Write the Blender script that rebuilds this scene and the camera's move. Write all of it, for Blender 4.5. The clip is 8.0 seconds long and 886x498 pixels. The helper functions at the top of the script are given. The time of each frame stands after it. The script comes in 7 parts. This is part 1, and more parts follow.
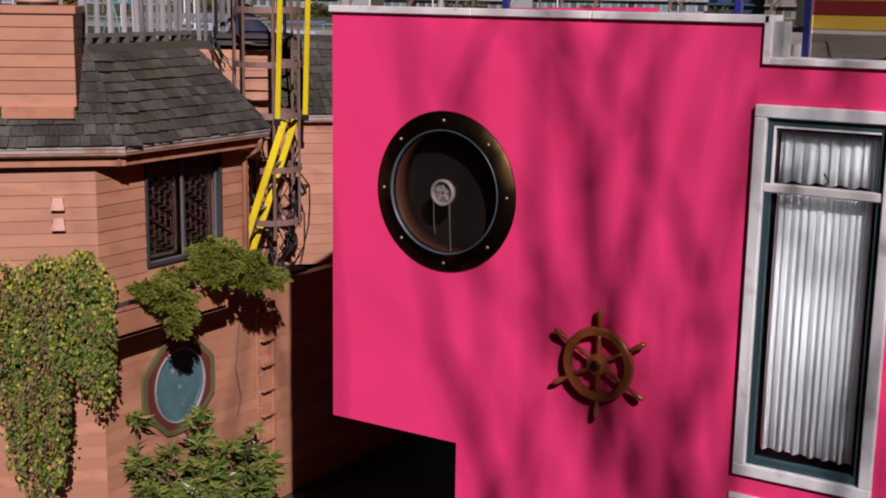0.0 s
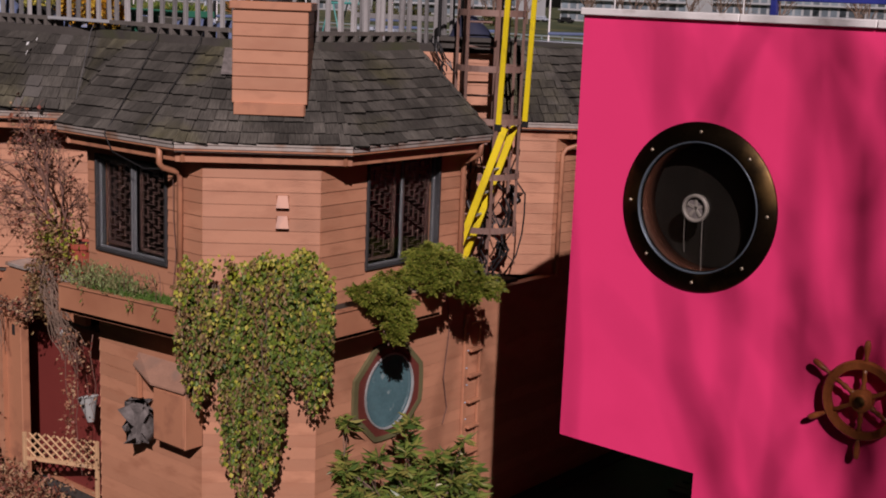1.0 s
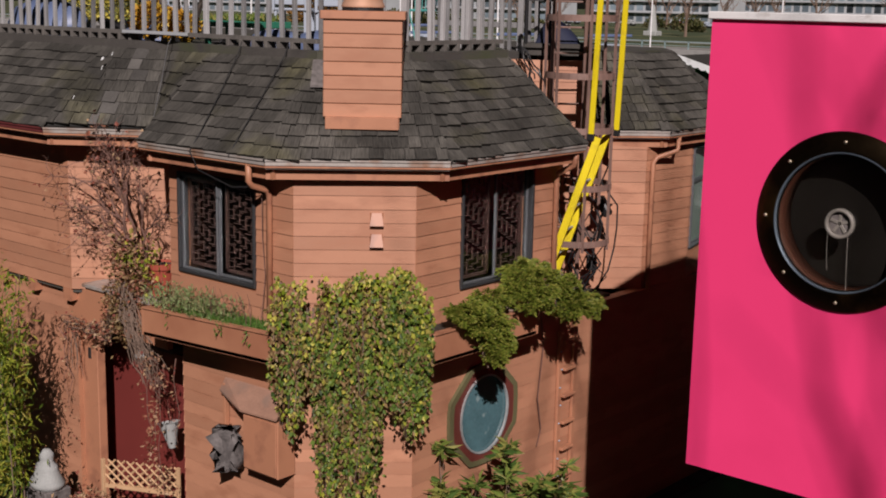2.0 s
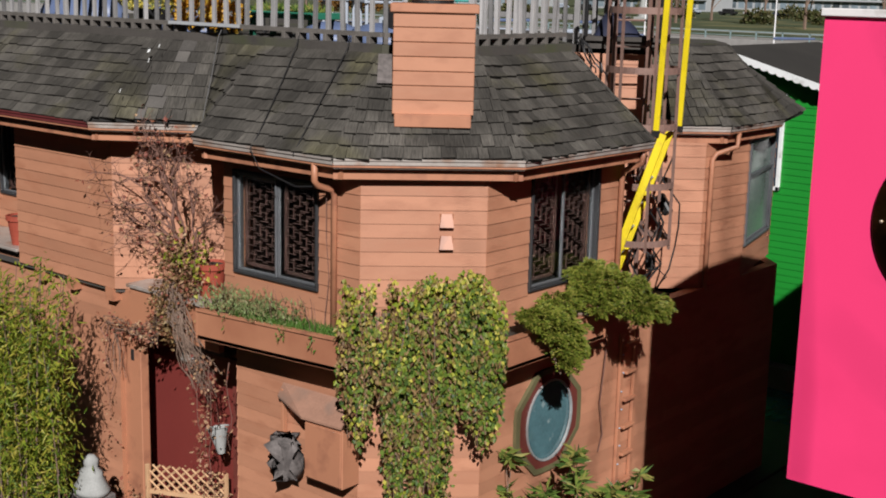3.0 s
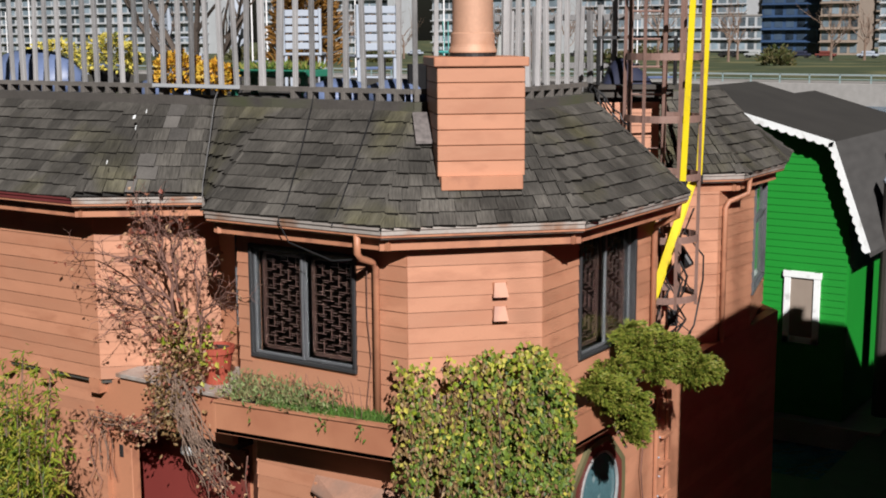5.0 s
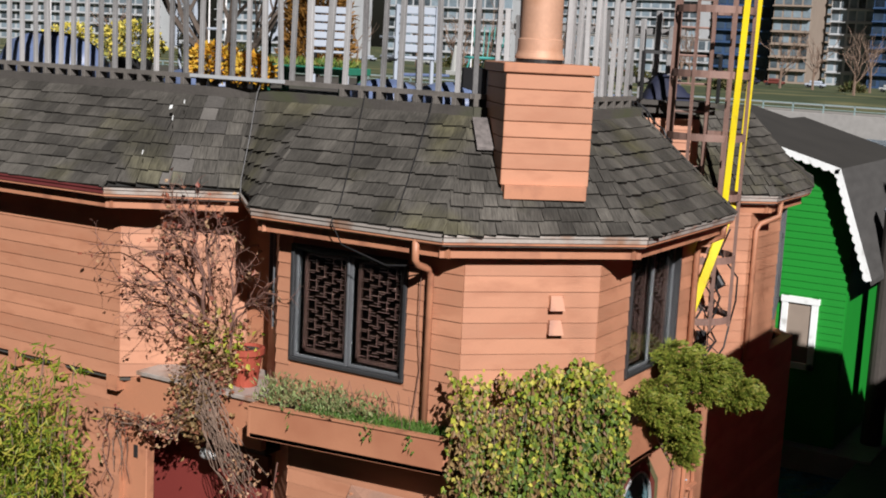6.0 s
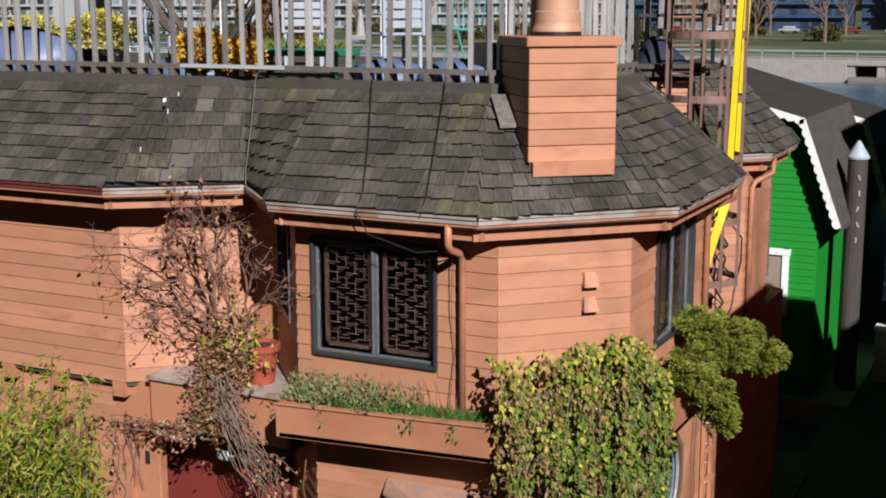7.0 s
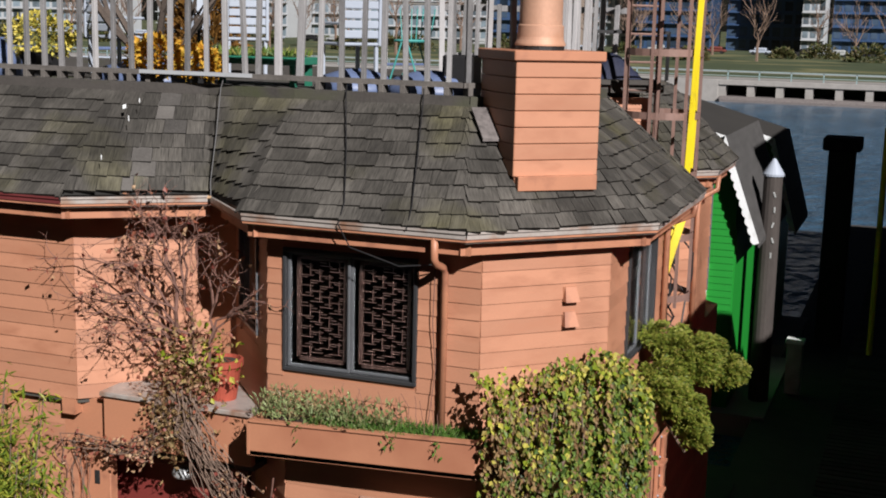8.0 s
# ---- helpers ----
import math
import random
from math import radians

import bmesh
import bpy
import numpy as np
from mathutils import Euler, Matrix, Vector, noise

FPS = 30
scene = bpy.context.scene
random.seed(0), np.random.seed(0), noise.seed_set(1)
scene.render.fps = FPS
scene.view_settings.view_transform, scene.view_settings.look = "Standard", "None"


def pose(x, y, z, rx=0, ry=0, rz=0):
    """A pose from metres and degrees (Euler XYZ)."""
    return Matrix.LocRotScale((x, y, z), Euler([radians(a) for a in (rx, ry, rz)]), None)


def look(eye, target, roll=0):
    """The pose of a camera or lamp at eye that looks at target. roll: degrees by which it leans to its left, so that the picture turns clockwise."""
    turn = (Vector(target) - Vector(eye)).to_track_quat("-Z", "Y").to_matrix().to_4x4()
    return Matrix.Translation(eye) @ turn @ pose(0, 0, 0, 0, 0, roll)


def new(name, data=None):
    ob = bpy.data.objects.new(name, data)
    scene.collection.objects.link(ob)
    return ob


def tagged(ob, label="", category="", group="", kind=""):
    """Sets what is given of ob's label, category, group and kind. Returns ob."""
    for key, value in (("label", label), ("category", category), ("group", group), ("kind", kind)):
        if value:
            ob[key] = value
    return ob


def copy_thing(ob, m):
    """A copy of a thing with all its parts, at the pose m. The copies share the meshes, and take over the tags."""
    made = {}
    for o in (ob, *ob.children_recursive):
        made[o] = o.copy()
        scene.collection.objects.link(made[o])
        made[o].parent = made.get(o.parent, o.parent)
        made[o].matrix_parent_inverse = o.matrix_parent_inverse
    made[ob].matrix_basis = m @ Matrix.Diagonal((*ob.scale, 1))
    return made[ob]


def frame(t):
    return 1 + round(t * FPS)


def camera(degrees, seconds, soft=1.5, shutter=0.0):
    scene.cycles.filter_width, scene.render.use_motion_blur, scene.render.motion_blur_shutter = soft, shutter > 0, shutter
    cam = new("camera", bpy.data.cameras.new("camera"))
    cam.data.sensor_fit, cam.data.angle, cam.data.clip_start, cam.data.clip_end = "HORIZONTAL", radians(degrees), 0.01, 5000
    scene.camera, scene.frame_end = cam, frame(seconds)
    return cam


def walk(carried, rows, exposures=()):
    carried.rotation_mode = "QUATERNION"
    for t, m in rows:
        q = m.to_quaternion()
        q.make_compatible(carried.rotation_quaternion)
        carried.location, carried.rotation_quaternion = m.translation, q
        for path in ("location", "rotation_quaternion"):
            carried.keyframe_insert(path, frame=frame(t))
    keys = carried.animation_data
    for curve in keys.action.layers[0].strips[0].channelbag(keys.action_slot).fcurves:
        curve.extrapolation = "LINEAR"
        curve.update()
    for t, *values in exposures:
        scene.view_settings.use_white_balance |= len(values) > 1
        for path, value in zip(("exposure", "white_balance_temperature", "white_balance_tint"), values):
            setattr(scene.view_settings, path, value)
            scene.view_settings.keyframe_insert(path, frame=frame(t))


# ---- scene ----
cam = camera(38.6, 8.0, soft=1.9)
PATH = [
    (0, (1.079, -0.722, 6.562), (0.047, 0.945, 6.164), 0.9),
    (0.5, (0.705, -0.646, 6.532), (-0.503, 0.905, 6.165), 2.7),
    (1, (0.293, -0.743, 6.47), (-0.948, 0.777, 6.081), 2.3),
    (1.5, (-0.107, -0.689, 6.457), (-1.376, 0.814, 6.097), 1.5),
    (1.7, (-0.301, -0.689, 6.463), (-1.589, 0.792, 6.08), 1.1),
    (2.8, (-1.417, -0.916, 6.517), (-2.664, 0.599, 6.135), 1.6),
    (3, (-1.577, -0.917, 6.53), (-2.835, 0.584, 6.123), 1.4),
    (3.5, (-2.065, -0.986, 6.497), (-3.297, 0.544, 6.121), 3.1),
    (4, (-2.548, -1.035, 6.503), (-3.706, 0.544, 6.095), 2.0),
    (4.2, (-2.717, -1.04, 6.503), (-3.862, 0.561, 6.149), 1.3),
    (5.5, (-4.136, -1.336, 6.572), (-5.2, 0.325, 6.243), 0.1),
    (6, (-4.597, -1.483, 6.479), (-5.606, 0.214, 6.161), 2.9),
    (6.5, (-5.065, -1.622, 6.585), (-5.912, 0.147, 6.193), 1.4),
    (7, (-5.607, -1.708, 6.589), (-6.49, 0.048, 6.216), -0.1),
    (7.5, (-6.082, -1.908, 6.581), (-6.927, -0.128, 6.234), 0.8),
    (8, (-6.523, -1.964, 6.575), (-7.219, -0.122, 6.222), 1.4),
]
walk(cam, [(t, look(eye, target, roll)) for t, eye, target, roll in PATH],
     exposures=[(0.0, -0.20, 6550, 30), (0.6, -0.36, 6650, 31), (1.0, -0.42, 6850, 31), (1.7, -0.27, 6800, 25), (2.8, 0.10, 6450, 13), (3.5, 0.22, 6430, 13), (5.5, 0.44, 6430, 13), (8.0, 0.43, 6400, 14)])

# ---- light ----
SUN_WAY = Vector((0.588, -0.625, 0.552)).normalized()      # from the place towards the sun
world = bpy.data.worlds.new("world")
scene.world = world
world.use_nodes = True
wn = world.node_tree.nodes
sky = wn.new("ShaderNodeTexSky")
sky.sky_type, sky.sun_disc = "NISHITA", False
sky.sun_elevation = math.asin(SUN_WAY.z)
sky.sun_rotation = math.atan2(SUN_WAY.x, SUN_WAY.y)
world.node_tree.links.new(sky.outputs[0], wn["Background"].inputs[0])
wn["Background"].inputs[1].default_value = 0.0024
sun = new("sun", bpy.data.lights.new("sun", "SUN"))
sun.data.energy, sun.data.angle, sun.data.color = 5.0, radians(0.53), (1.0, 0.965, 0.92)
sun.matrix_world = look(SUN_WAY * 60, (0, 0, 0))


# ---- materials ----
def material(name, color, rough=0.7, vary=0.25, scale=3.0, fine=40.0, bump=0.15, metal=0.0, piece=0.0, stain=None, stain_scale=1.2,
             stain_at=(0.5, 0.68), stretch=(1, 1, 1), island=False, spec=0.5, deep=0.01):
    """Colour with grain at two scales, a stain of its own colour, a chance shift from piece to piece, and fine relief."""
    m = bpy.data.materials.new(name)
    m.use_nodes = True
    n, l = m.node_tree.nodes, m.node_tree.links
    b = n["Principled BSDF"]
    geo = n.new("ShaderNodeNewGeometry")
    mp = n.new("ShaderNodeMapping")
    mp.inputs["Scale"].default_value = stretch
    l.new(geo.outputs["Position"], mp.inputs[0])

    def tex(s, d=4.0):
        t = n.new("ShaderNodeTexNoise")
        t.inputs["Scale"].default_value, t.inputs["Detail"].default_value = s, d
        l.new(mp.outputs[0], t.inputs[0])
        return t.outputs[0]

    def math_node(op, a, c):
        q = n.new("ShaderNodeMath")
        q.operation = op
        for i, v in enumerate((a, c)):
            if isinstance(v, (int, float)):
                q.inputs[i].default_value = v
            else:
                l.new(v, q.inputs[i])
        return q.outputs[0]

    big, small = tex(scale), tex(fine)
    total = math_node("ADD", math_node("MULTIPLY", big, 0.6), math_node("MULTIPLY", small, 0.4))
    if piece or island:
        rnd = geo.outputs["Random Per Island"] if island else n.new("ShaderNodeObjectInfo").outputs["Random"]
        total = math_node("ADD", total, math_node("MULTIPLY", math_node("SUBTRACT", rnd, 0.5), piece))
    ramp = n.new("ShaderNodeMapRange")
    ramp.inputs[1].default_value, ramp.inputs[2].default_value = 0.25, 0.75
    ramp.inputs[3].default_value, ramp.inputs[4].default_value = 1 - vary, 1 + vary
    ramp.clamp = False
    l.new(total, ramp.inputs[0])
    mul = n.new("ShaderNodeVectorMath")
    mul.operation = "SCALE"
    mul.inputs[0].default_value = color[:3]
    l.new(ramp.outputs[0], mul.inputs["Scale"])
    out = mul.outputs[0]
    if stain:
        st = tex(stain_scale, 6.0)
        sr = n.new("ShaderNodeMapRange")
        sr.inputs[1].default_value, sr.inputs[2].default_value = stain_at
        l.new(st, sr.inputs[0])
        mx = n.new("ShaderNodeMix")
        mx.data_type = "RGBA"
        l.new(sr.outputs[0], mx.inputs["Factor"])
        l.new(out, mx.inputs[6])
        mx.inputs[7].default_value = (*stain, 1)
        out = mx.outputs[2]
    l.new(out, b.inputs["Base Color"])
    b.inputs["Roughness"].default_value, b.inputs["Metallic"].default_value = rough, metal
    b.inputs["Specular IOR Level"].default_value = spec
    if bump:
        bp = n.new("ShaderNodeBump")
        bp.inputs["Strength"].default_value, bp.inputs["Distance"].default_value = bump, deep
        l.new(small, bp.inputs["Height"])
        l.new(bp.outputs[0], b.inputs["Normal"])
    return m


def shingle_material(name, color, moss):
    """Split cedar: grain along each shingle, its own tone, dark water stains and patches of moss."""
    m = bpy.data.materials.new(name)
    m.use_nodes = True
    n, l = m.node_tree.nodes, m.node_tree.links
    b = n["Principled BSDF"]
    geo, oi, tc = n.new("ShaderNodeNewGeometry"), n.new("ShaderNodeObjectInfo"), n.new("ShaderNodeTexCoord")
    shift = n.new("ShaderNodeVectorMath")
    shift.operation = "ADD"
    l.new(tc.outputs["Object"], shift.inputs[0])
    mul = n.new("ShaderNodeMath")
    mul.operation = "MULTIPLY"
    mul.inputs[1].default_value = 57.0
    l.new(oi.outputs["Random"], mul.inputs[0])
    l.new(mul.outputs[0], shift.inputs[1])
    mp = n.new("ShaderNodeMapping")
    mp.inputs["Scale"].default_value = (9.0, 0.9, 1.0)
    l.new(shift.outputs[0], mp.inputs[0])

    def noise(src, scale, detail):
        t = n.new("ShaderNodeTexNoise")
        t.inputs["Scale"].default_value, t.inputs["Detail"].default_value = scale, detail
        l.new(src, t.inputs[0])
        return t.outputs[0]

    def spread(src, lo, hi, a, c):
        r = n.new("ShaderNodeMapRange")
        for i, v in enumerate((lo, hi, a, c)):
            r.inputs[i + 1].default_value = v
        l.new(src, r.inputs[0])
        return r.outputs[0]

    def times(a, c):
        q = n.new("ShaderNodeMath")
        q.operation = "MULTIPLY"
        l.new(a, q.inputs[0])
        l.new(c, q.inputs[1])
        return q.outputs[0]

    grain = noise(mp.outputs[0], 1.6, 5.0)
    tone = times(times(spread(oi.outputs["Random"], 0, 1, 0.68, 1.32), spread(grain, 0.3, 0.7, 0.60, 1.38)), spread(noise(geo.outputs["Position"], 1.5, 4.0), 0.36, 0.62, 0.62, 1.22))
    green = n.new("ShaderNodeMix")
    green.data_type = "RGBA"
    green.inputs[6].default_value, green.inputs[7].default_value = (*color, 1), (*moss, 1)
    l.new(spread(noise(geo.outputs["Position"], 1.1, 6.0), 0.52, 0.70, 0.0, 0.75), green.inputs["Factor"])
    out = n.new("ShaderNodeVectorMath")
    out.operation = "SCALE"
    l.new(green.outputs[2], out.inputs[0])
    l.new(tone, out.inputs["Scale"])
    l.new(out.outputs[0], b.inputs["Base Color"])
    b.inputs["Roughness"].default_value, b.inputs["Specular IOR Level"].default_value = 0.85, 0.25
    bp = n.new("ShaderNodeBump")
    bp.inputs["Strength"].default_value, bp.inputs["Distance"].default_value = 0.5, 0.01
    l.new(grain, bp.inputs["Height"])
    l.new(bp.outputs[0], b.inputs["Normal"])
    return m


def leaf_material(name, ramp_colors, rough=0.5, through_light=0.22):
    """Leaves: a colour by chance for each leaf along a ramp, a little light let through."""
    m = bpy.data.materials.new(name)
    m.use_nodes = True
    n, l = m.node_tree.nodes, m.node_tree.links
    b = n["Principled BSDF"]
    geo = n.new("ShaderNodeNewGeometry")
    cr = n.new("ShaderNodeValToRGB")
    el = cr.color_ramp.elements
    while len(el) < len(ramp_colors):
        el.new(0.5)
    for i, c in enumerate(ramp_colors):
        el[i].position = i / (len(ramp_colors) - 1)
        el[i].color = (*c, 1)
    l.new(geo.outputs["Random Per Island"], cr.inputs[0])
    l.new(cr.outputs[0], b.inputs["Base Color"])
    b.inputs["Roughness"].default_value = rough
    b.inputs["Specular IOR Level"].default_value = 0.3
    tr = n.new("ShaderNodeBsdfTranslucent")
    l.new(cr.outputs[0], tr.inputs[0])
    mix = n.new("ShaderNodeMixShader")
    mix.inputs[0].default_value = through_light
    l.new(b.outputs[0], mix.inputs[1])
    l.new(tr.outputs[0], mix.inputs[2])
    l.new(mix.outputs[0], n["Material Output"].inputs[0])
    return m


def glass_material(name, tint=(0.85, 0.9, 0.9)):
    m = bpy.data.materials.new(name)
    m.use_nodes = True
    b = m.node_tree.nodes["Principled BSDF"]
    b.inputs["Base Color"].default_value = (*tint, 1)
    b.inputs["Roughness"].default_value = 0.02
    b.inputs["Transmission Weight"].default_value = 1.0
    b.inputs["IOR"].default_value = 1.45
    return m


ORANGE = material("orange_siding_paint", (0.425, 0.200, 0.118), 0.55, 0.12, 1.6, 60, 0.08, piece=0.5, stain=(0.37, 0.165, 0.095), stain_scale=2.5, stretch=(1, 1, 2.5))
ORANGE_TRIM = material("orange_trim_paint", (0.425, 0.19, 0.108), 0.5, 0.10, 2.0, 70, 0.06, stain=(0.29, 0.125, 0.075), stain_scale=4)
ORANGE_PLAIN = material("orange_panel_paint", (0.415, 0.186, 0.104), 0.55, 0.10, 1.2, 50, 0.06, stain=(0.34, 0.14, 0.078), stain_scale=1.1)
SHINGLE = shingle_material("weathered_cedar_shingle", (0.066, 0.0615, 0.054), (0.074, 0.069, 0.034))
SHINGLE_LIGHT = material("newer_shingle", (0.085, 0.080, 0.074), 0.9, 0.4, 2.2, 55, 0.5, piece=0.5, spec=0.2)
# near-black butt faces, which draw the dark course lines
BUTT_END = material("dark_shingle_end_grain", (0.014, 0.013, 0.011), 0.95, 0.6, 6, 40, 0.4, spec=0.1)
ROOF_BASE = material("roof_underlay", (0.02, 0.019, 0.017), 0.9, 0.3, 3, 40, 0.3)
GUTTER = material("worn_gutter_metal", (0.42, 0.38, 0.345), 0.45, 0.22, 3.0, 30, 0.1, metal=0.3, stain=(0.30, 0.17, 0.11), stain_scale=3.5)
GUTTER_RED = material("dark_red_gutter", (0.13, 0.03, 0.03), 0.4, 0.2, 3, 30, 0.05)
OLD_WOOD = material("weathered_grey_wood", (0.255, 0.252, 0.252), 0.85, 0.35, 4, 45, 0.35, piece=0.7, stretch=(3, 3, 0.6))
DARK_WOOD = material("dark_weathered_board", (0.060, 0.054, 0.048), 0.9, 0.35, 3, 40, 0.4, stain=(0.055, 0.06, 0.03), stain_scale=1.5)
FRAME_GREY = material("dark_grey_window_paint", (0.030, 0.031, 0.033), 0.45, 0.15, 4, 50, 0.05)
SASH_GREY = material("grey_sash_metal", (0.115, 0.122, 0.13), 0.4, 0.2, 4, 50, 0.03, metal=0.2)
FRET = material("brown_fretwork_wood", (0.034, 0.015, 0.011), 0.6, 0.3, 8, 60, 0.2)
GLASS = glass_material("window_glass")
SMOKED = glass_material("smoked_glass", (0.30, 0.28, 0.25))
# near-black colour stands in for the darkness of unlit insides
DARK_IN = material("unlit_inside_dark", (0.02, 0.018, 0.016), 0.9, 0.2, 2, 20, 0.0)
PINK = material("pink_wall_paint", (0.90, 0.048, 0.19), 0.55, 0.05, 0.7, 90, 0.05, stain=(0.84, 0.042, 0.17), stain_scale=0.8)
WHITE_METAL = material("white_flashing", (0.76, 0.75, 0.74), 0.45, 0.10, 2, 30, 0.05, stain=(0.48, 0.45, 0.42), stain_scale=5, stain_at=(0.6, 0.75))
WHITE_WOOD = material("worn_white_paint", (0.74, 0.77, 0.77), 0.55, 0.10, 3, 40, 0.1, stain=(0.42, 0.42, 0.40), stain_scale=5, stain_at=(0.56, 0.75))
TEAL_DARK = material("dark_teal_sash", (0.03, 0.07, 0.08), 0.4, 0.2, 5, 40, 0.05)
CURTAIN = material("pale_grey_curtain", (0.60, 0.645, 0.655), 0.9, 0.08, 3, 120, 0.1, stretch=(1, 1, 0.3))
BRASS = material("tarnished_brass", (0.040, 0.026, 0.014), 0.42, 0.4, 2.5, 30, 0.05, metal=1.0, stain=(0.24, 0.14, 0.05), stain_scale=2.2, stain_at=(0.5, 0.75))
BLACK_GLASS = material("black_smoked_glass", (0.012, 0.014, 0.017), 0.06, 0.2, 3, 20, 0.0)
SCREW = material("dull_screw", (0.45, 0.38, 0.28), 0.4, 0.1, 8, 60, 0.0, metal=0.8)
CAM_GREY = material("grey_plastic", (0.22, 0.20, 0.175), 0.5, 0.2, 12, 60, 0.05)
WHEEL_WOOD = material("varnished_mahogany", (0.24, 0.070, 0.022), 0.25, 0.35, 5, 50, 0.1, stretch=(3, 3, 1))
GREEN = material("bright_green_paint", (0.007, 0.225, 0.022), 0.5, 0.08, 1.5, 40, 0.08)
GREY_ROOF = material("dark_asphalt_roof", (0.027, 0.025, 0.022), 0.9, 0.3, 1.2, 60, 0.5)
SHAKE_GREY = material("grey_steep_shakes", (0.06, 0.058, 0.056), 0.85, 0.35, 2, 40, 0.5, stretch=(1, 1, 4))
STEEL_BROWN = material("brown_painted_steel", (0.22, 0.135, 0.11), 0.55, 0.25, 5, 50, 0.1)
YELLOW = material("yellow_fibreglass", (0.72, 0.57, 0.012), 0.4, 0.10, 3, 40, 0.05, stain=(0.55, 0.42, 0.03), stain_scale=6, stain_at=(0.6, 0.75))
BLACK = material("black_rubber", (0.015, 0.015, 0.016), 0.5, 0.3, 4, 40, 0.05)
RED_DOOR = material("dark_red_door_paint", (0.17, 0.031, 0.026), 0.5, 0.10, 1.2, 40, 0.04)
LATTICE = material("tan_lattice_wood", (0.50, 0.31, 0.17), 0.7, 0.2, 6, 50, 0.1)
TERRACOTTA = material("terracotta", (0.30, 0.055, 0.03), 0.75, 0.2, 5, 50, 0.1)
SOIL = material("dark_soil", (0.045, 0.035, 0.025), 0.95, 0.4, 8, 40, 0.6)
TWIG = material("red_brown_twig", (0.16, 0.082, 0.062), 0.85, 0.35, 8, 60, 0.3)
RAIL_DARK = material("dark_rail_wood", (0.11, 0.10, 0.09), 0.9, 0.45, 4, 45, 0.35)
BARK = material("grey_brown_bark", (0.17, 0.115, 0.085), 0.85, 0.35, 8, 60, 0.4)
BARK_DARK = material("dark_bark", (0.08, 0.062, 0.05), 0.9, 0.35, 5, 40, 0.5)
STONE = material("pale_carved_stone", (0.31, 0.32, 0.31), 0.85, 0.25, 5, 50, 0.4)
LID_WOOD = material("weathered_lid_wood", (0.32, 0.175, 0.12), 0.85, 0.25, 4, 40, 0.3, stain=(0.20, 0.14, 0.11), stain_scale=2.5)
STONE_DARK = material("grey_carved_stone", (0.13, 0.115, 0.11), 0.8, 0.6, 9, 30, 0.8)
ZINC = material("dull_zinc", (0.45, 0.47, 0.47), 0.5, 0.25, 6, 40, 0.2, metal=0.4)
COPPER = material("tan_flue_metal", (0.50, 0.29, 0.195), 0.62, 0.14, 3, 30, 0.04, metal=0.2, stain=(0.42, 0.22, 0.13), stain_scale=3)
OLIVE = material("olive_trim", (0.125, 0.115, 0.055), 0.6, 0.15, 4, 40, 0.05)
OXBLOOD = material("dark_red_trim", (0.14, 0.034, 0.026), 0.55, 0.15, 4, 40, 0.05)
TEAL_GLASS = material("pale_teal_glass", (0.075, 0.155, 0.175), 0.12, 0.3, 3, 30, 0.0, stain=(0.20, 0.28, 0.29), stain_scale=7, stain_at=(0.62, 0.70))
WATER = material("harbour_water", (0.05, 0.105, 0.165), 0.22, 0.5, 0.35, 1.6, 1.0, stretch=(1, 0.45, 1), deep=0.35)
DOCK = material("grey_dock_planks", (0.045, 0.042, 0.039), 0.85, 0.25, 3, 40, 0.3, piece=0.7)
# colour of the unseen pavement, kept dark to cut bounced light
LOW_BOUNCE_PAVING = material("dark_low_bounce_paving", (0.05, 0.05, 0.05), 0.9, 0.3, 1.5, 40, 0.4)
QUAY = material("grey_concrete", (0.26, 0.25, 0.235), 0.9, 0.2, 1.5, 30, 0.3)
PILE = material("creosote_pile", (0.02, 0.017, 0.015), 0.9, 0.4, 3, 30, 0.5)
PILE_GREY = material("grey_pile_wood", (0.050, 0.042, 0.037), 0.9, 0.4, 3, 30, 0.4, stretch=(2, 2, 0.5))
LAWN = material("green_lawn", (0.042, 0.060, 0.021), 0.95, 0.3, 0.15, 3, 0.2, stain=(0.16, 0.15, 0.06), stain_scale=0.08)
BLUE_TARP = material("blue_tarp", (0.105, 0.143, 0.253), 0.45, 0.25, 3, 30, 0.1)
BLUE_DARK = material("dark_blue_cover", (0.012, 0.016, 0.04), 0.75, 0.25, 3, 30, 0.1)
BLUE_STEEL = material("blue_painted_steel", (0.03, 0.045, 0.28), 0.4, 0.15, 4, 40, 0.05)
GREEN_WOOD = material("green_planter_paint", (0.02, 0.16, 0.10), 0.5, 0.15, 4, 40, 0.05)
WHITE_PLASTIC = material("white_plastic", (0.34, 0.385, 0.45), 0.5, 0.06, 3, 40, 0.0)
TEAL_METAL = material("teal_metal", (0.06, 0.30, 0.28), 0.4, 0.15, 4, 40, 0.03)
FACADE_WHITE = material("white_facade", (0.37, 0.39, 0.405), 0.8, 0.1, 0.3, 6, 0.1)
TEAL_PALE = material("pale_teal_rail", (0.22, 0.30, 0.30), 0.5, 0.1, 1, 10, 0.0)
PALE_GLASS = material("pale_green_glass", (0.16, 0.22, 0.19), 0.1, 0.3, 1.5, 20, 0.0)
FACADE_BEIGE = material("beige_facade", (0.26, 0.21, 0.17), 0.8, 0.12, 0.3, 6, 0.1)
FACADE_BLUE = material("blue_glass_facade", (0.04, 0.075, 0.15), 0.2, 0.3, 0.25, 3, 0.0)
FAR_GLASS_DARK = material("dark_tower_glass", (0.035, 0.055, 0.085), 0.15, 0.4, 0.5, 4, 0.0, piece=0.8)
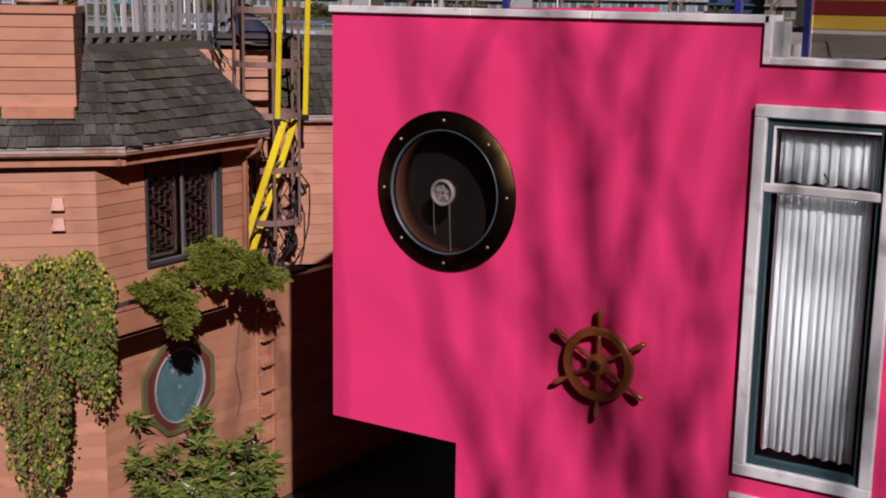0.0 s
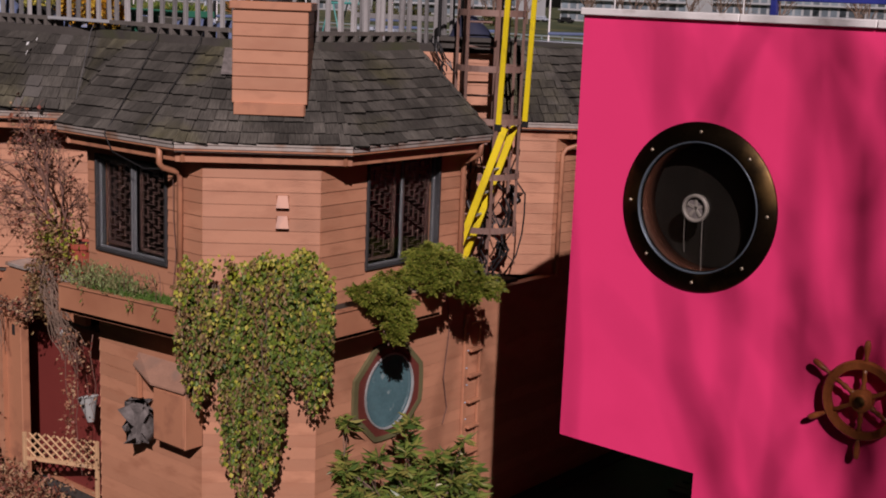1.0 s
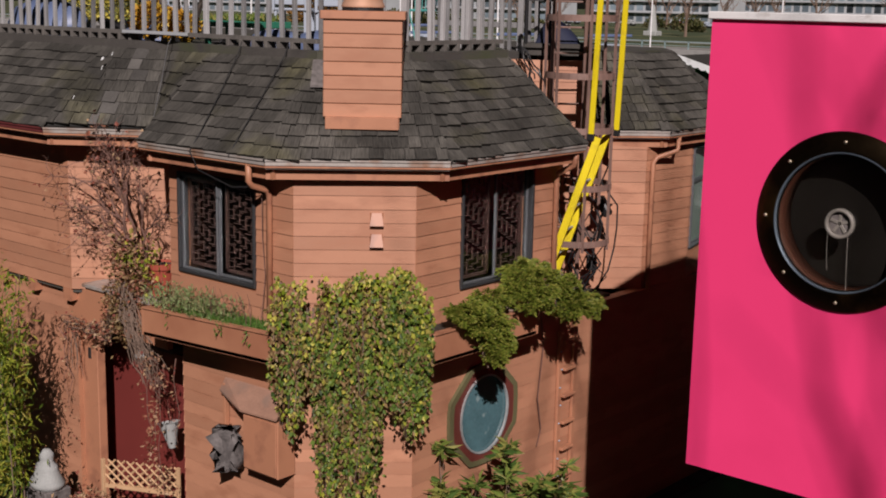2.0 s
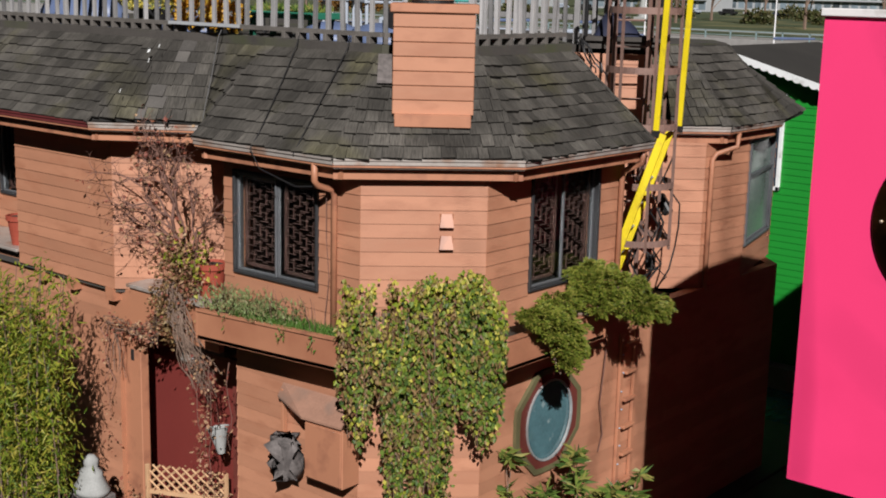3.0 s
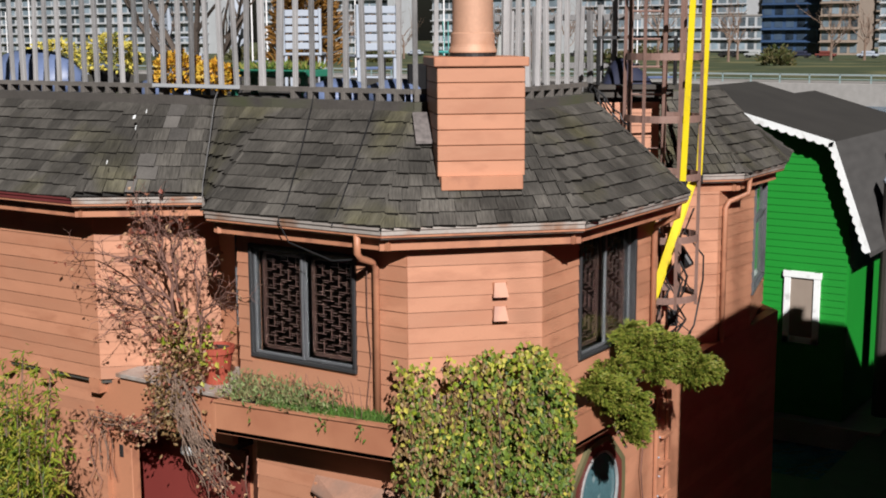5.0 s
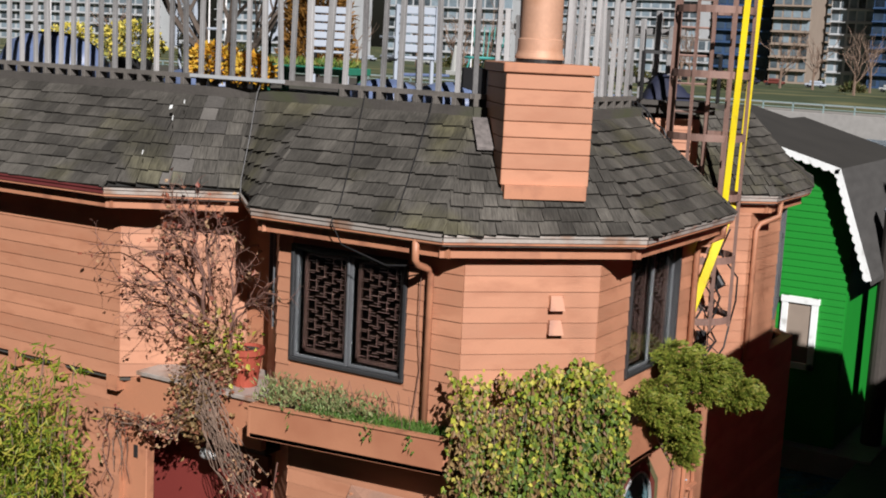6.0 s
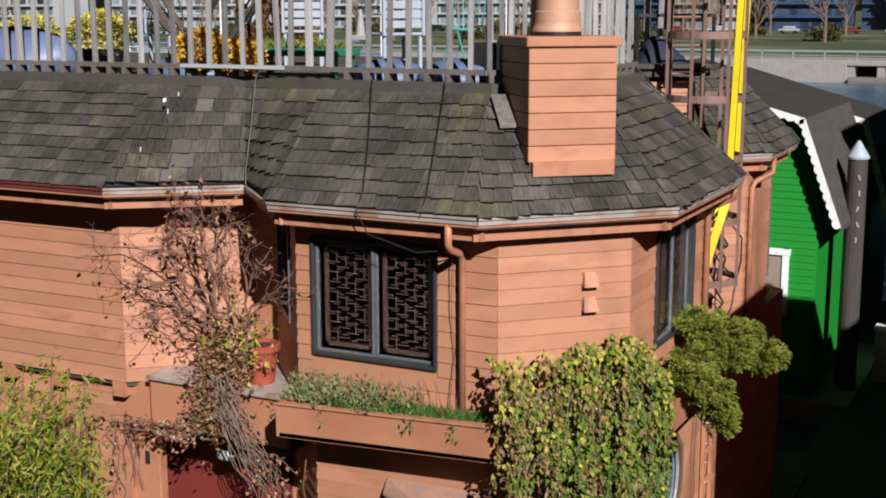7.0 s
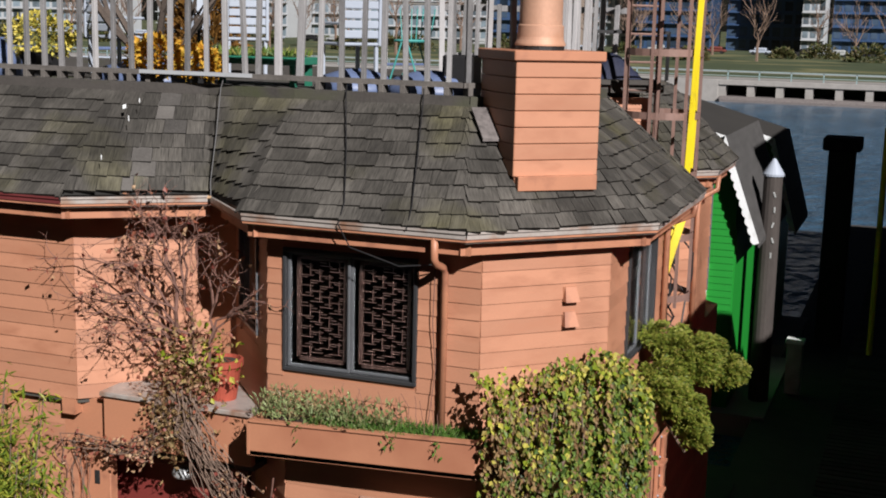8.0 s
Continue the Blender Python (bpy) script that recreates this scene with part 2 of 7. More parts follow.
FAR_GLASS = material("far_window_glass", (0.13, 0.165, 0.19), 0.3, 0.5, 0.5, 4, 0.0, piece=0.8)
STRIPE_RED = material("dark_red_stripe", (0.28, 0.03, 0.03), 0.5, 0.15, 3, 30, 0.03)
STRIPE_YELLOW = material("yellow_stripe", (0.85, 0.60, 0.08), 0.5, 0.15, 3, 30, 0.03)
RING_METAL = material("blue_grey_ring_metal", (0.10, 0.13, 0.16), 0.4, 0.3, 6, 40, 0.05, metal=0.4)
REVEAL = material("brown_reveal_wood", (0.12, 0.045, 0.028), 0.6, 0.3, 4, 40, 0.1)
INK = material("dark_ink", (0.02, 0.02, 0.02), 0.5, 0.1, 5, 30, 0.0)

IVY_LEAF = leaf_material("ivy_leaf", [(0.02, 0.04, 0.008), (0.06, 0.11, 0.016), (0.14, 0.21, 0.03), (0.08, 0.14, 0.02), (0.20, 0.25, 0.04), (0.12, 0.09, 0.03)])
IVY_YELLOW = leaf_material("yellow_ivy_leaf", [(0.12, 0.18, 0.012), (0.22, 0.27, 0.02), (0.50, 0.46, 0.08), (0.26, 0.20, 0.05), (0.16, 0.22, 0.02)])
IVY_DRY = leaf_material("brown_ivy_leaf", [(0.07, 0.035, 0.016), (0.17, 0.095, 0.04), (0.32, 0.22, 0.10), (0.12, 0.085, 0.03)])
DRY_LEAF = leaf_material("dry_leaf", [(0.20, 0.05, 0.04), (0.30, 0.11, 0.065), (0.46, 0.31, 0.18), (0.22, 0.08, 0.055)])
JUNIPER = leaf_material("juniper_sprig", [(0.08, 0.12, 0.018), (0.17, 0.22, 0.028), (0.25, 0.28, 0.045), (0.33, 0.31, 0.07)], through_light=0.4)
BAMBOO_LEAF = leaf_material("bamboo_leaf", [(0.045, 0.09, 0.010), (0.14, 0.20, 0.018), (0.26, 0.29, 0.03), (0.36, 0.30, 0.055)])
RHODO = leaf_material("rhododendron_leaf", [(0.04, 0.085, 0.02), (0.11, 0.18, 0.035), (0.20, 0.25, 0.055), (0.28, 0.24, 0.07)], 0.35)
GRASS = leaf_material("planter_grass", [(0.04, 0.10, 0.015), (0.08, 0.18, 0.025), (0.12, 0.20, 0.05)])
LAVENDER = leaf_material("grey_green_herb", [(0.15, 0.203, 0.076), (0.25, 0.311, 0.128), (0.225, 0.176, 0.093), (0.125, 0.189, 0.06)])
MUM = leaf_material("orange_flower", [(0.40, 0.17, 0.015), (0.62, 0.34, 0.03), (0.50, 0.36, 0.05)])
MUM_YELLOW = leaf_material("yellow_flower", [(0.55, 0.45, 0.06), (0.65, 0.55, 0.12), (0.12, 0.16, 0.04)])
CEDAR_BROWN = leaf_material("brown_conifer", [(0.14, 0.07, 0.02), (0.26, 0.13, 0.03), (0.20, 0.11, 0.03)])
FAR_LEAF = leaf_material("far_bush_leaf", [(0.04, 0.06, 0.02), (0.09, 0.09, 0.03), (0.12, 0.10, 0.05)])


# ---- building helpers ----
def world_of(ob):
    m = Matrix.LocRotScale(ob.location, ob.rotation_euler, ob.scale)
    return world_of(ob.parent) @ ob.matrix_parent_inverse @ m if ob.parent else m


def adopt(ob, parent):
    """Make ob a part of parent, staying where it is."""
    ob.parent = parent
    ob.matrix_parent_inverse = world_of(parent).inverted()
    return ob


def part(name, bm, mat, parent=None, label="", smooth=False):
    me = bpy.data.meshes.new(name)
    bmesh.ops.recalc_face_normals(bm, faces=bm.faces)
    bm.to_mesh(me)
    bm.free()
    me.materials.append(mat)
    if smooth:
        me.polygons.foreach_set("use_smooth", [True] * len(me.polygons))
    ob = new(name, me)
    if parent:
        adopt(ob, parent)
    if label:
        ob["label"] = label
    return ob


def raw(name, verts, faces, mat, parent=None, label=""):
    me = bpy.data.meshes.new(name)
    me.from_pydata([tuple(v) for v in verts], [], [tuple(f) for f in faces])
    me.materials.append(mat)
    ob = new(name, me)
    if parent:
        adopt(ob, parent)
    if label:
        ob["label"] = label
    return ob


def thing(name, at, label, category, group="", kind=""):
    ob = new(name)
    ob.location = at
    ob.empty_display_size = 0.1
    return tagged(ob, label, category, group, kind)


def box(bm, lo, hi, bevel=0.0, m=None):
    """An upright box from lo to hi, with softened edges, moved by m."""
    r = bmesh.ops.create_cube(bm, size=1.0)
    c = [(a + b) / 2 for a, b in zip(lo, hi)]
    s = [abs(b - a) for a, b in zip(lo, hi)]
    for v in r["verts"]:
        v.co = Vector([v.co[i] * s[i] + c[i] for i in range(3)])
    vs = r["verts"]
    if bevel:
        es = list({e for v in vs for e in v.link_edges})
        out = bmesh.ops.bevel(bm, geom=es, offset=bevel, segments=1, affect="EDGES")
        vs = list({v for f in out["faces"] for v in f.verts} | {v for v in vs if v.is_valid})
    if m:
        bmesh.ops.transform(bm, matrix=m, verts=[v for v in vs if v.is_valid])
    return bm


def boxes(*specs, bevel=0.0):
    bm = bmesh.new()
    for lo, hi in specs:
        box(bm, lo, hi, bevel)
    return bm


def tube(bm, pts, r0, r1=None, n=6, caps=True):
    """A round bar along pts, tapering from r0 to r1."""
    pts = [Vector(p) for p in pts]
    r1 = r0 if r1 is None else r1
    rings = []
    side = None
    for i, p in enumerate(pts):
        d = (pts[min(i + 1, len(pts) - 1)] - pts[max(i - 1, 0)]).normalized()
        if side is None:
            side = d.cross(Vector((0.13, 0.21, 0.97)))
            if side.length < 0.1:
                side = d.cross(Vector((1, 0, 0)))
        side = (side - d * side.dot(d)).normalized()
        up = d.cross(side)
        r = r0 + (r1 - r0) * i / max(1, len(pts) - 1)
        rings.append([bm.verts.new(p + (side * math.cos(a) + up * math.sin(a)) * r) for a in [2 * math.pi * k / n for k in range(n)]])
    for a, b in zip(rings, rings[1:]):
        for k in range(n):
            bm.faces.new((a[k], a[(k + 1) % n], b[(k + 1) % n], b[k]))
    if caps:
        bm.faces.new(rings[0][::-1])
        bm.faces.new(rings[-1])
    return bm


def lathe(bm, profile, n=24, at=(0, 0, 0), m=None):
    """A turned body from (radius, height) pairs round z."""
    rings = [[bm.verts.new(Vector((r * math.cos(2 * math.pi * k / n), r * math.sin(2 * math.pi * k / n), z)) + Vector(at)) for k in range(n)] for r, z in profile]
    for a, b in zip(rings, rings[1:]):
        for k in range(n):
            bm.faces.new((a[k], a[(k + 1) % n], b[(k + 1) % n], b[k]))
    bm.faces.new(rings[0][::-1])
    bm.faces.new(rings[-1])
    if m:
        bmesh.ops.transform(bm, matrix=m, verts=[v for r in rings for v in r])
    return bm


def prism(bm, plan, z0, z1):
    """A solid over a plan polygon."""
    lo = [bm.verts.new((x, y, z0)) for x, y in plan]
    hi = [bm.verts.new((x, y, z1)) for x, y in plan]
    k = len(plan)
    bm.faces.new(lo[::-1])
    bm.faces.new(hi)
    for i in range(k):
        bm.faces.new((lo[i], lo[(i + 1) % k], hi[(i + 1) % k], hi[i]))
    return bm


def leaves(name, where, ways, length, width, mat, parent, fold=0.25, label="", facing=None):
    """Many small folded leaves, each from its point along its way."""
    where, ways = np.asarray(where, float), np.asarray(ways, float)
    k = len(where)
    ways /= np.linalg.norm(ways, axis=1, keepdims=True) + 1e-9
    side = np.cross(ways, np.random.normal(size=(k, 3)) if facing is None else np.asarray(facing) + np.random.normal(0, 0.45, (k, 3)))
    side /= np.linalg.norm(side, axis=1, keepdims=True) + 1e-9
    lift = np.cross(side, ways)
    ln = (length * np.random.uniform(0.6, 1.35, k))[:, None]
    wd = (width * np.random.uniform(0.7, 1.3, k))[:, None] / 2
    mid = where + ways * ln * 0.45
    v = np.stack([where, mid + side * wd + lift * wd * fold, where + ways * ln - lift * ln * 0.12, mid - side * wd + lift * wd * fold], 1).reshape(-1, 3)
    me = bpy.data.meshes.new(name)
    base = np.arange(k) * 4
    me.from_pydata(v.tolist(), [], np.stack([np.stack([base, base + 1, base + 2], 1), np.stack([base, base + 2, base + 3], 1)], 1).reshape(-1, 3).tolist())
    me.materials.append(mat)
    ob = new(name, me)
    ob["kind"] = "stuff"
    if parent:
        adopt(ob, parent)
    if label:
        ob["label"] = label
    return ob


def branch(bm, start, way, length, radius, depth, tips, spread=0.6, up=0.15, steps=4, kids=3, n=5, rng=random, crook=0.16):
    """A crooked limb with its own limbs; the ends are added to tips."""
    pts, p, d = [Vector(start)], Vector(start), Vector(way).normalized()
    for _ in range(steps):
        d = (d + Vector((rng.gauss(0, crook), rng.gauss(0, crook), rng.gauss(0, crook * 0.75) + up * 0.25))).normalized()
        p = p + d * length / steps
        pts.append(p.copy())
    tube(bm, pts, radius, radius * 0.5, n if depth > 1 else max(3, n - 2), caps=False)
    tips.append((pts[-1], d.copy()))
    if depth > 0:
        for _ in range(kids):
            i = rng.randint(1, steps)
            w = (d + Vector((rng.gauss(0, spread), rng.gauss(0, spread), rng.gauss(0, spread * 0.6) + up))).normalized()
            branch(bm, pts[i], w, length * rng.uniform(0.5, 0.8), radius * 0.55, depth - 1, tips, spread, up, steps, kids, n, rng, crook)


LAP, PROUD = 0.137, 0.0135
BOARD = bpy.data.meshes.new("siding_board")
BOARD.from_pydata([(0, 0, 0), (1, 0, 0), (1, 0.85, 1), (0, 0.85, 1), (0, 1, 0), (1, 1, 0), (1, 1, 1), (0, 1, 1)], [],
                  [(0, 1, 2, 3), (4, 7, 6, 5), (0, 4, 5, 1), (3, 2, 6, 7), (0, 3, 7, 4), (1, 5, 6, 2)])
BOARD.materials.append(ORANGE)


def siding(a, b, z0, z1, parent, holes=(), lap=LAP, mesh=BOARD, proud=PROUD):
    """Lapped boards over the face from a to b (outside seen with a on the left), round its holes (u0, u1, z0, z1)."""
    a, b = Vector((*a, 0)), Vector((*b, 0))
    along = (b - a).normalized()
    inward = Vector((-along.y, along.x, 0))
    total = (b - a).length
    z = z0
    while z < z1 - 0.01:
        top = min(z + lap + 0.012, z1)
        runs = [(0.0, total)]
        for h0, h1, hz0, hz1 in holes:
            if hz0 < z + lap * 0.9 and hz1 > z + lap * 0.1:
                runs = [r for s, e in runs for r in ((s, min(e, h0)), (max(s, h1), e)) if r[1] - r[0] > 0.02]
        for s, e in runs:
            ob = new("siding_board", mesh)
            o = a + along * s - inward * (proud + random.uniform(0, 0.0015))
            ob.matrix_basis = Matrix(((along.x * (e - s), inward.x * proud, 0, o.x), (along.y * (e - s), inward.y * proud, 0, o.y),
                                      (0, 0, top - z, z + random.uniform(-0.0015, 0.0015)), (0, 0, 0, 1)))
            ob.parent = parent
            ob.matrix_parent_inverse = world_of(parent).inverted()
        z += lap


def wall_face(a, b, z0, z1, parent, holes=(), thick=0.14, boards=True, name="wall", mat=None, lap=LAP, proud=PROUD):
    """A wall from a to b with real openings and its boards."""
    a3, b3 = Vector((*a, 0)), Vector((*b, 0))
    along = (b3 - a3).normalized()
    inward = Vector((-along.y, along.x, 0))
    m = Matrix(((along.x, inward.x, 0, a3.x), (along.y, inward.y, 0, a3.y), (0, 0, 1, 0), (0, 0, 0, 1)))
    total = (b3 - a3).length
    bm = bmesh.new()
    us = sorted({0.0, total, *[h[0] for h in holes], *[h[1] for h in holes]})
    for u0, u1 in zip(us, us[1:]):
        gaps = sorted((h[2], h[3]) for h in holes if h[0] < u1 - 1e-4 and h[1] > u0 + 1e-4)
        z = z0
        for g0, g1 in gaps + [(z1, z1)]:
            if g0 - z > 1e-3:
                box(bm, (u0, 0, z), (u1, thick, g0), m=m)
            z = g1
    ob = part(name, bm, mat or ORANGE_PLAIN, parent)
    if boards:
        siding(a, b, z0, z1, ob, holes, lap, proud=proud)
    return ob, m


def strip(bm, a, b, z0, z1, out, inn=0.0):
    """A board along a to b, from inn to out metres proud of the line."""
    a3, b3 = Vector((*a, 0)), Vector((*b, 0))
    along = (b3 - a3).normalized()
    o = Vector((along.y, -along.x, 0))
    q = [a3 + o * inn, b3 + o * inn, b3 + o * out, a3 + o * out]
    return prism(bm, [(p.x, p.y) for p in q][::-1], z0, z1)


SHAKE = bpy.data.meshes.new("shingle")
SHAKE.from_pydata([(0, 0, 0.2), (1, 0, 0.2), (1, 1, 0), (0, 1, 0), (0, 0, 1), (1, 0.02, 1), (1, 1, 0.35), (0, 1, 0.35)], [],
                  [(0, 3, 2, 1), (4, 5, 6, 7), (0, 1, 5, 4), (2, 3, 7, 6), (0, 4, 7, 3), (1, 2, 6, 5)])
SHAKE.materials.append(SHINGLE)
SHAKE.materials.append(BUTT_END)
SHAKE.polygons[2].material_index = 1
SHAKE_NEW = SHAKE.copy()
SHAKE_NEW.materials.clear()
SHAKE_NEW.materials.append(SHINGLE_LIGHT)
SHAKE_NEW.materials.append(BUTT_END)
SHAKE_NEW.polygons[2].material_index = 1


def roof_slope(a, b, d, c, parent, expose=0.150, wide=0.17, new_at=None, thick=(0.016, 0.026)):
    """A roof facet with the eave a to b and the top d to c, and its shingles one by one."""
    a, b, c, d = (Vector(p) for p in (a, b, c, d))

    def at(u, v):
        return a.lerp(b, u).lerp(d.lerp(c, u), v)

    bm = bmesh.new()
    n = 6
    top = [[bm.verts.new(at(i / n, j / n)) for i in range(n + 1)] for j in range(n + 1)]
    low = [[bm.verts.new(at(i / n, j / n) + Vector((0, 0, -0.05))) for i in range(n + 1)] for j in range(n + 1)]
    for j in range(n):
        for i in range(n):
            bm.faces.new((top[j][i], top[j][i + 1], top[j + 1][i + 1], top[j + 1][i]))
            bm.faces.new((low[j][i], low[j + 1][i], low[j + 1][i + 1], low[j][i + 1]))
    for i in range(n):
        bm.faces.new((top[0][i], low[0][i], low[0][i + 1], top[0][i + 1]))
    roof = part("roof_slope", bm, ROOF_BASE, parent)
    inv = world_of(roof).inverted()
    slope_len = ((d + c) / 2 - (a + b) / 2).length
    rows = max(1, round(slope_len / expose))
    for r in range(rows):
        f0, f1 = r / rows, min(1.0, (r + 1.35) / rows)
        length = (at(1, f0) - at(0, f0)).length
        if length < 0.05:
            continue
        u = -random.uniform(0, 0.1)
        while u < length - 0.01:
            w = wide * random.uniform(0.6, 1.35)
            s, e = max(0.0, u), min(length, u + w - 0.007)
            u += w
            if e - s < 0.03:
                continue
            p, q, g = at(s / length, f0), at(e / length, f0), at((s + e) / 2 / length, f1)
            along = q - p
            upw = g - (p + q) / 2
            nrm = along.cross(upw).normalized()
            if nrm.z < 0:
                nrm = -nrm
            o = p + nrm * 0.004 - upw.normalized() * (0.02 + random.choice((random.uniform(-0.003, 0.003), random.uniform(-0.003, 0.003), random.uniform(-0.009, 0.010))))
            t = random.uniform(*thick)
            ob = new("shingle", SHAKE_NEW if new_at and new_at(o) else SHAKE)
            ob.matrix_basis = Matrix(((along.x, upw.x, nrm.x * t, o.x), (along.y, upw.y, nrm.y * t, o.y), (along.z, upw.z, nrm.z * t, o.z), (0, 0, 0, 1)))
            ob.parent = roof
            ob.matrix_parent_inverse = inv
    return roof


def hip_caps(a, b, parent, name="hip_cap"):
    """Overlapping cap shingles up a hip from a to b."""
    a, b = Vector(a), Vector(b)
    n = max(2, round((b - a).length / 0.15))
    d = (b - a).normalized()
    side = d.cross(Vector((0, 0, 1))).normalized()
    nrm = side.cross(d)
    for i in range(n):
        bm = bmesh.new()
        p = a.lerp(b, i / n) + nrm * (0.014 + random.uniform(0, 0.006))
        q = a.lerp(b, min(1, (i + 1.3) / n)) + nrm * 0.006
        for s in (1, -1):
            k = side * s * 0.075
            dn = nrm * -0.035
            v = [bm.verts.new(x) for x in (p, p + k + dn, q + k + dn, q, p + nrm * 0.014, p + k + dn + nrm * 0.014, q + k + dn + nrm * 0.008, q + nrm * 0.008)]
            for f in ((0, 1, 2, 3), (4, 7, 6, 5), (0, 4, 5, 1), (1, 5, 6, 2), (2, 6, 7, 3)):
                bm.faces.new([v[j] for j in f])
        part(name, bm, SHINGLE, parent)


def bars(name, text_box, mat, parent, m):
    """A plain upright bar in place of a number."""
    u, z, w, h = text_box
    bm = bmesh.new()
    box(bm, (u - w / 2, -0.012, z - h / 2), (u + w / 2, 0, z + h / 2), 0.003, m)
    return part(name, bm, mat, parent)


# ---- ground, water, quay ----
bm = bmesh.new()
prism(bm, [(-900, -300), (900, -300), (900, 2500), (-900, 2500)], -3.0, -0.4)
tagged(part("water", bm, WATER), "dark blue rippled harbour water", "water", kind="structure")
tagged(part("pavement", boxes(((-60, -60, -2.5), (60, 0.2, 4.9)), bevel=0.03), LOW_BOUNCE_PAVING), "unseen quay promenade above the harbour, dark to limit bounced light", "pavement", kind="structure")

dock = thing("dock", (-6, 14, -0.35), "grey planked floating dock between the houses", "dock", kind="structure")
part("float", boxes(((-24, 6.0, -0.6), (6, 17.0, -0.05)), ((-8.9, 17.0, -0.6), (-3.0, 44.0, -0.05))), DOCK, dock)
plank = boxes(((0, 0, -0.05), (1.75, 0.14, -0.005)), bevel=0.006)
PLANK = bpy.data.meshes.new("dock_plank")
plank.to_mesh(PLANK)
plank.free()
PLANK.materials.append(DOCK)
for i in range(150):
    ob = new("dock_plank", PLANK)
    ob.location = (-7.6, 14.0 + i * 0.2, random.uniform(0, 0.006))
    adopt(ob, dock)

# ---- the orange floating house ----
house = thing("orange_house", (-14, 12, 0), "two-storey orange clapboard floating house with a cedar shingle mansard roof", "house")
FRONT, CH_A, CH_B, SIDE = 7.68, (-9.82, 7.68), (-8.95, 8.53), -8.95
UP0, UP1 = 2.92, 4.86                      # upper storey
WIN_L = (-11.645, -10.375, 3.52, 4.62)     # front window: x, x, z, z
WIN_R = (9.22, 10.46, 3.50, 4.74)          # side window: y, y, z, z

# upper storey walls, seen from outside from left to right
wl2, W0_M = wall_face((-22, 8.50), (-15.97, 8.50), UP0, UP1, house, holes=[(4.45, 5.75, 3.55, 4.62)])
wall_face((-15.97, 8.64), (-15.97, 7.93), UP0, UP1, house)
wall_face((-15.97, 7.78), (-13.93, 7.78), UP0, UP1, house)
wall_face((-13.93, 7.78), (-12.98, 8.66), UP0, UP1, house)
wall_face((-12.98, 8.66), (-12.68, 8.66), UP0, UP1, house, boards=False)
wn_, WN_M = wall_face((-12.68, 8.66), (-11.80, FRONT), UP0, UP1, house, holes=[(0.22, 0.98, 3.72, 4.66)])
wl, WL_M = wall_face((-11.80, FRONT), CH_A, UP0, UP1, house, holes=[(WIN_L[0] + 11.80, WIN_L[1] + 11.80, WIN_L[2], WIN_L[3])])
wall_face(CH_A, CH_B, UP0, UP1, house)
wr, WR_M = wall_face(CH_B, (SIDE, 10.95), UP0, UP1, house, holes=[(WIN_R[0] - CH_B[1], WIN_R[1] - CH_B[1], WIN_R[2], WIN_R[3])])
wall_face((SIDE, 10.95), (-9.75, 11.75), UP0, UP1, house)
wall_face((-9.75, 11.75), (-9.75, 12.15), UP0, UP1, house)
wall_face((-9.75, 12.15), (-9.01, 12.90), UP0, UP1, house)
wall_face((-9.01, 12.90), (-8.95, 13.90), UP0, UP1, house)
w3, W3_M = wall_face((-8.95, 13.90), (-9.36, 15.55), UP0, UP1, house, holes=[(0.08, 1.55, 3.3, 4.66)])
wall_face((-9.36, 15.55), (-10.0, 16.0), UP0, UP1, house, boards=False)
wall_face((-10.0, 16.0), (-22, 16.0), UP0, UP1, house, boards=False)
wall_face((-22, 16.0), (-22, 7.78), UP0, UP1, house, boards=False)

# lower storey
wall_face((-22, 7.88), (-14.02, 7.88), 0.0, UP0, house, proud=0.006)
wall_face((-14.40, 8.36), (-12.30, 8.36), 0.0, UP0, house, holes=[(0.06, 1.96, 0.05, 2.18)], boards=False)
wall_face((-12.30, 8.36), (-11.62, FRONT), 0.0, UP0, house)
wall_face((-11.62, FRONT), CH_A, 0.0, UP0, house, proud=0.006)
wall_face(CH_A, CH_B, 0.0, UP0, house, proud=0.006)
OV_Y, OV_Z = 9.66, 2.04
wall_face(CH_B, (SIDE, 15.0), 0.0, UP0, house, holes=[(OV_Y - 0.40 - CH_B[1], OV_Y + 0.40 - CH_B[1], OV_Z - 0.37, OV_Z + 0.37)], proud=0.006)
wall_face((SIDE, 15.0), (-10, 16.0), 0.0, UP0, house, boards=False)
wall_face((-10.0, 16.0), (-22, 16.0), 0.0, UP0, house, boards=False)
wall_face((-22, 16.0), (-22, 7.88), 0.0, UP0, house, boards=False)

# floor between the storeys and under the house
plan_up = [(-21.9, 7.9), (-13.98, 7.9), (-13.0, 8.78), (-12.62, 8.78), (-11.74, 7.8), (-9.87, 7.8), (-9.07, 8.58), (-9.07, 10.9), (-9.88, 11.8), (-9.88, 12.2), (-9.14, 12.95), (-9.09, 13.9), (-9.48, 15.4), (-10, 15.9), (-21.9, 15.9)]
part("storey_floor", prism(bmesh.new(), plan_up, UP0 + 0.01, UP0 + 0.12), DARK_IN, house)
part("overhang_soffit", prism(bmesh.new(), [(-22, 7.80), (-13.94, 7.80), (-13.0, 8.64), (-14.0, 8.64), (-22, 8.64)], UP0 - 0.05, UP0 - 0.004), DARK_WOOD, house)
part("house_float", boxes(((-22.2, 7.6, -0.7), (-8.7, 16.2, -0.01))), DOCK, house)
for x in (-15.6, -14.9, -14.1):
    bm = bmesh.new()
    prism(bm, [(x, 7.76), (x + 0.15, 7.76), (x + 0.15, 7.90), (x, 7.90)], UP0 - 0.16, UP0 - 0.004)
    part("bracket", bm, ORANGE_TRIM, house)

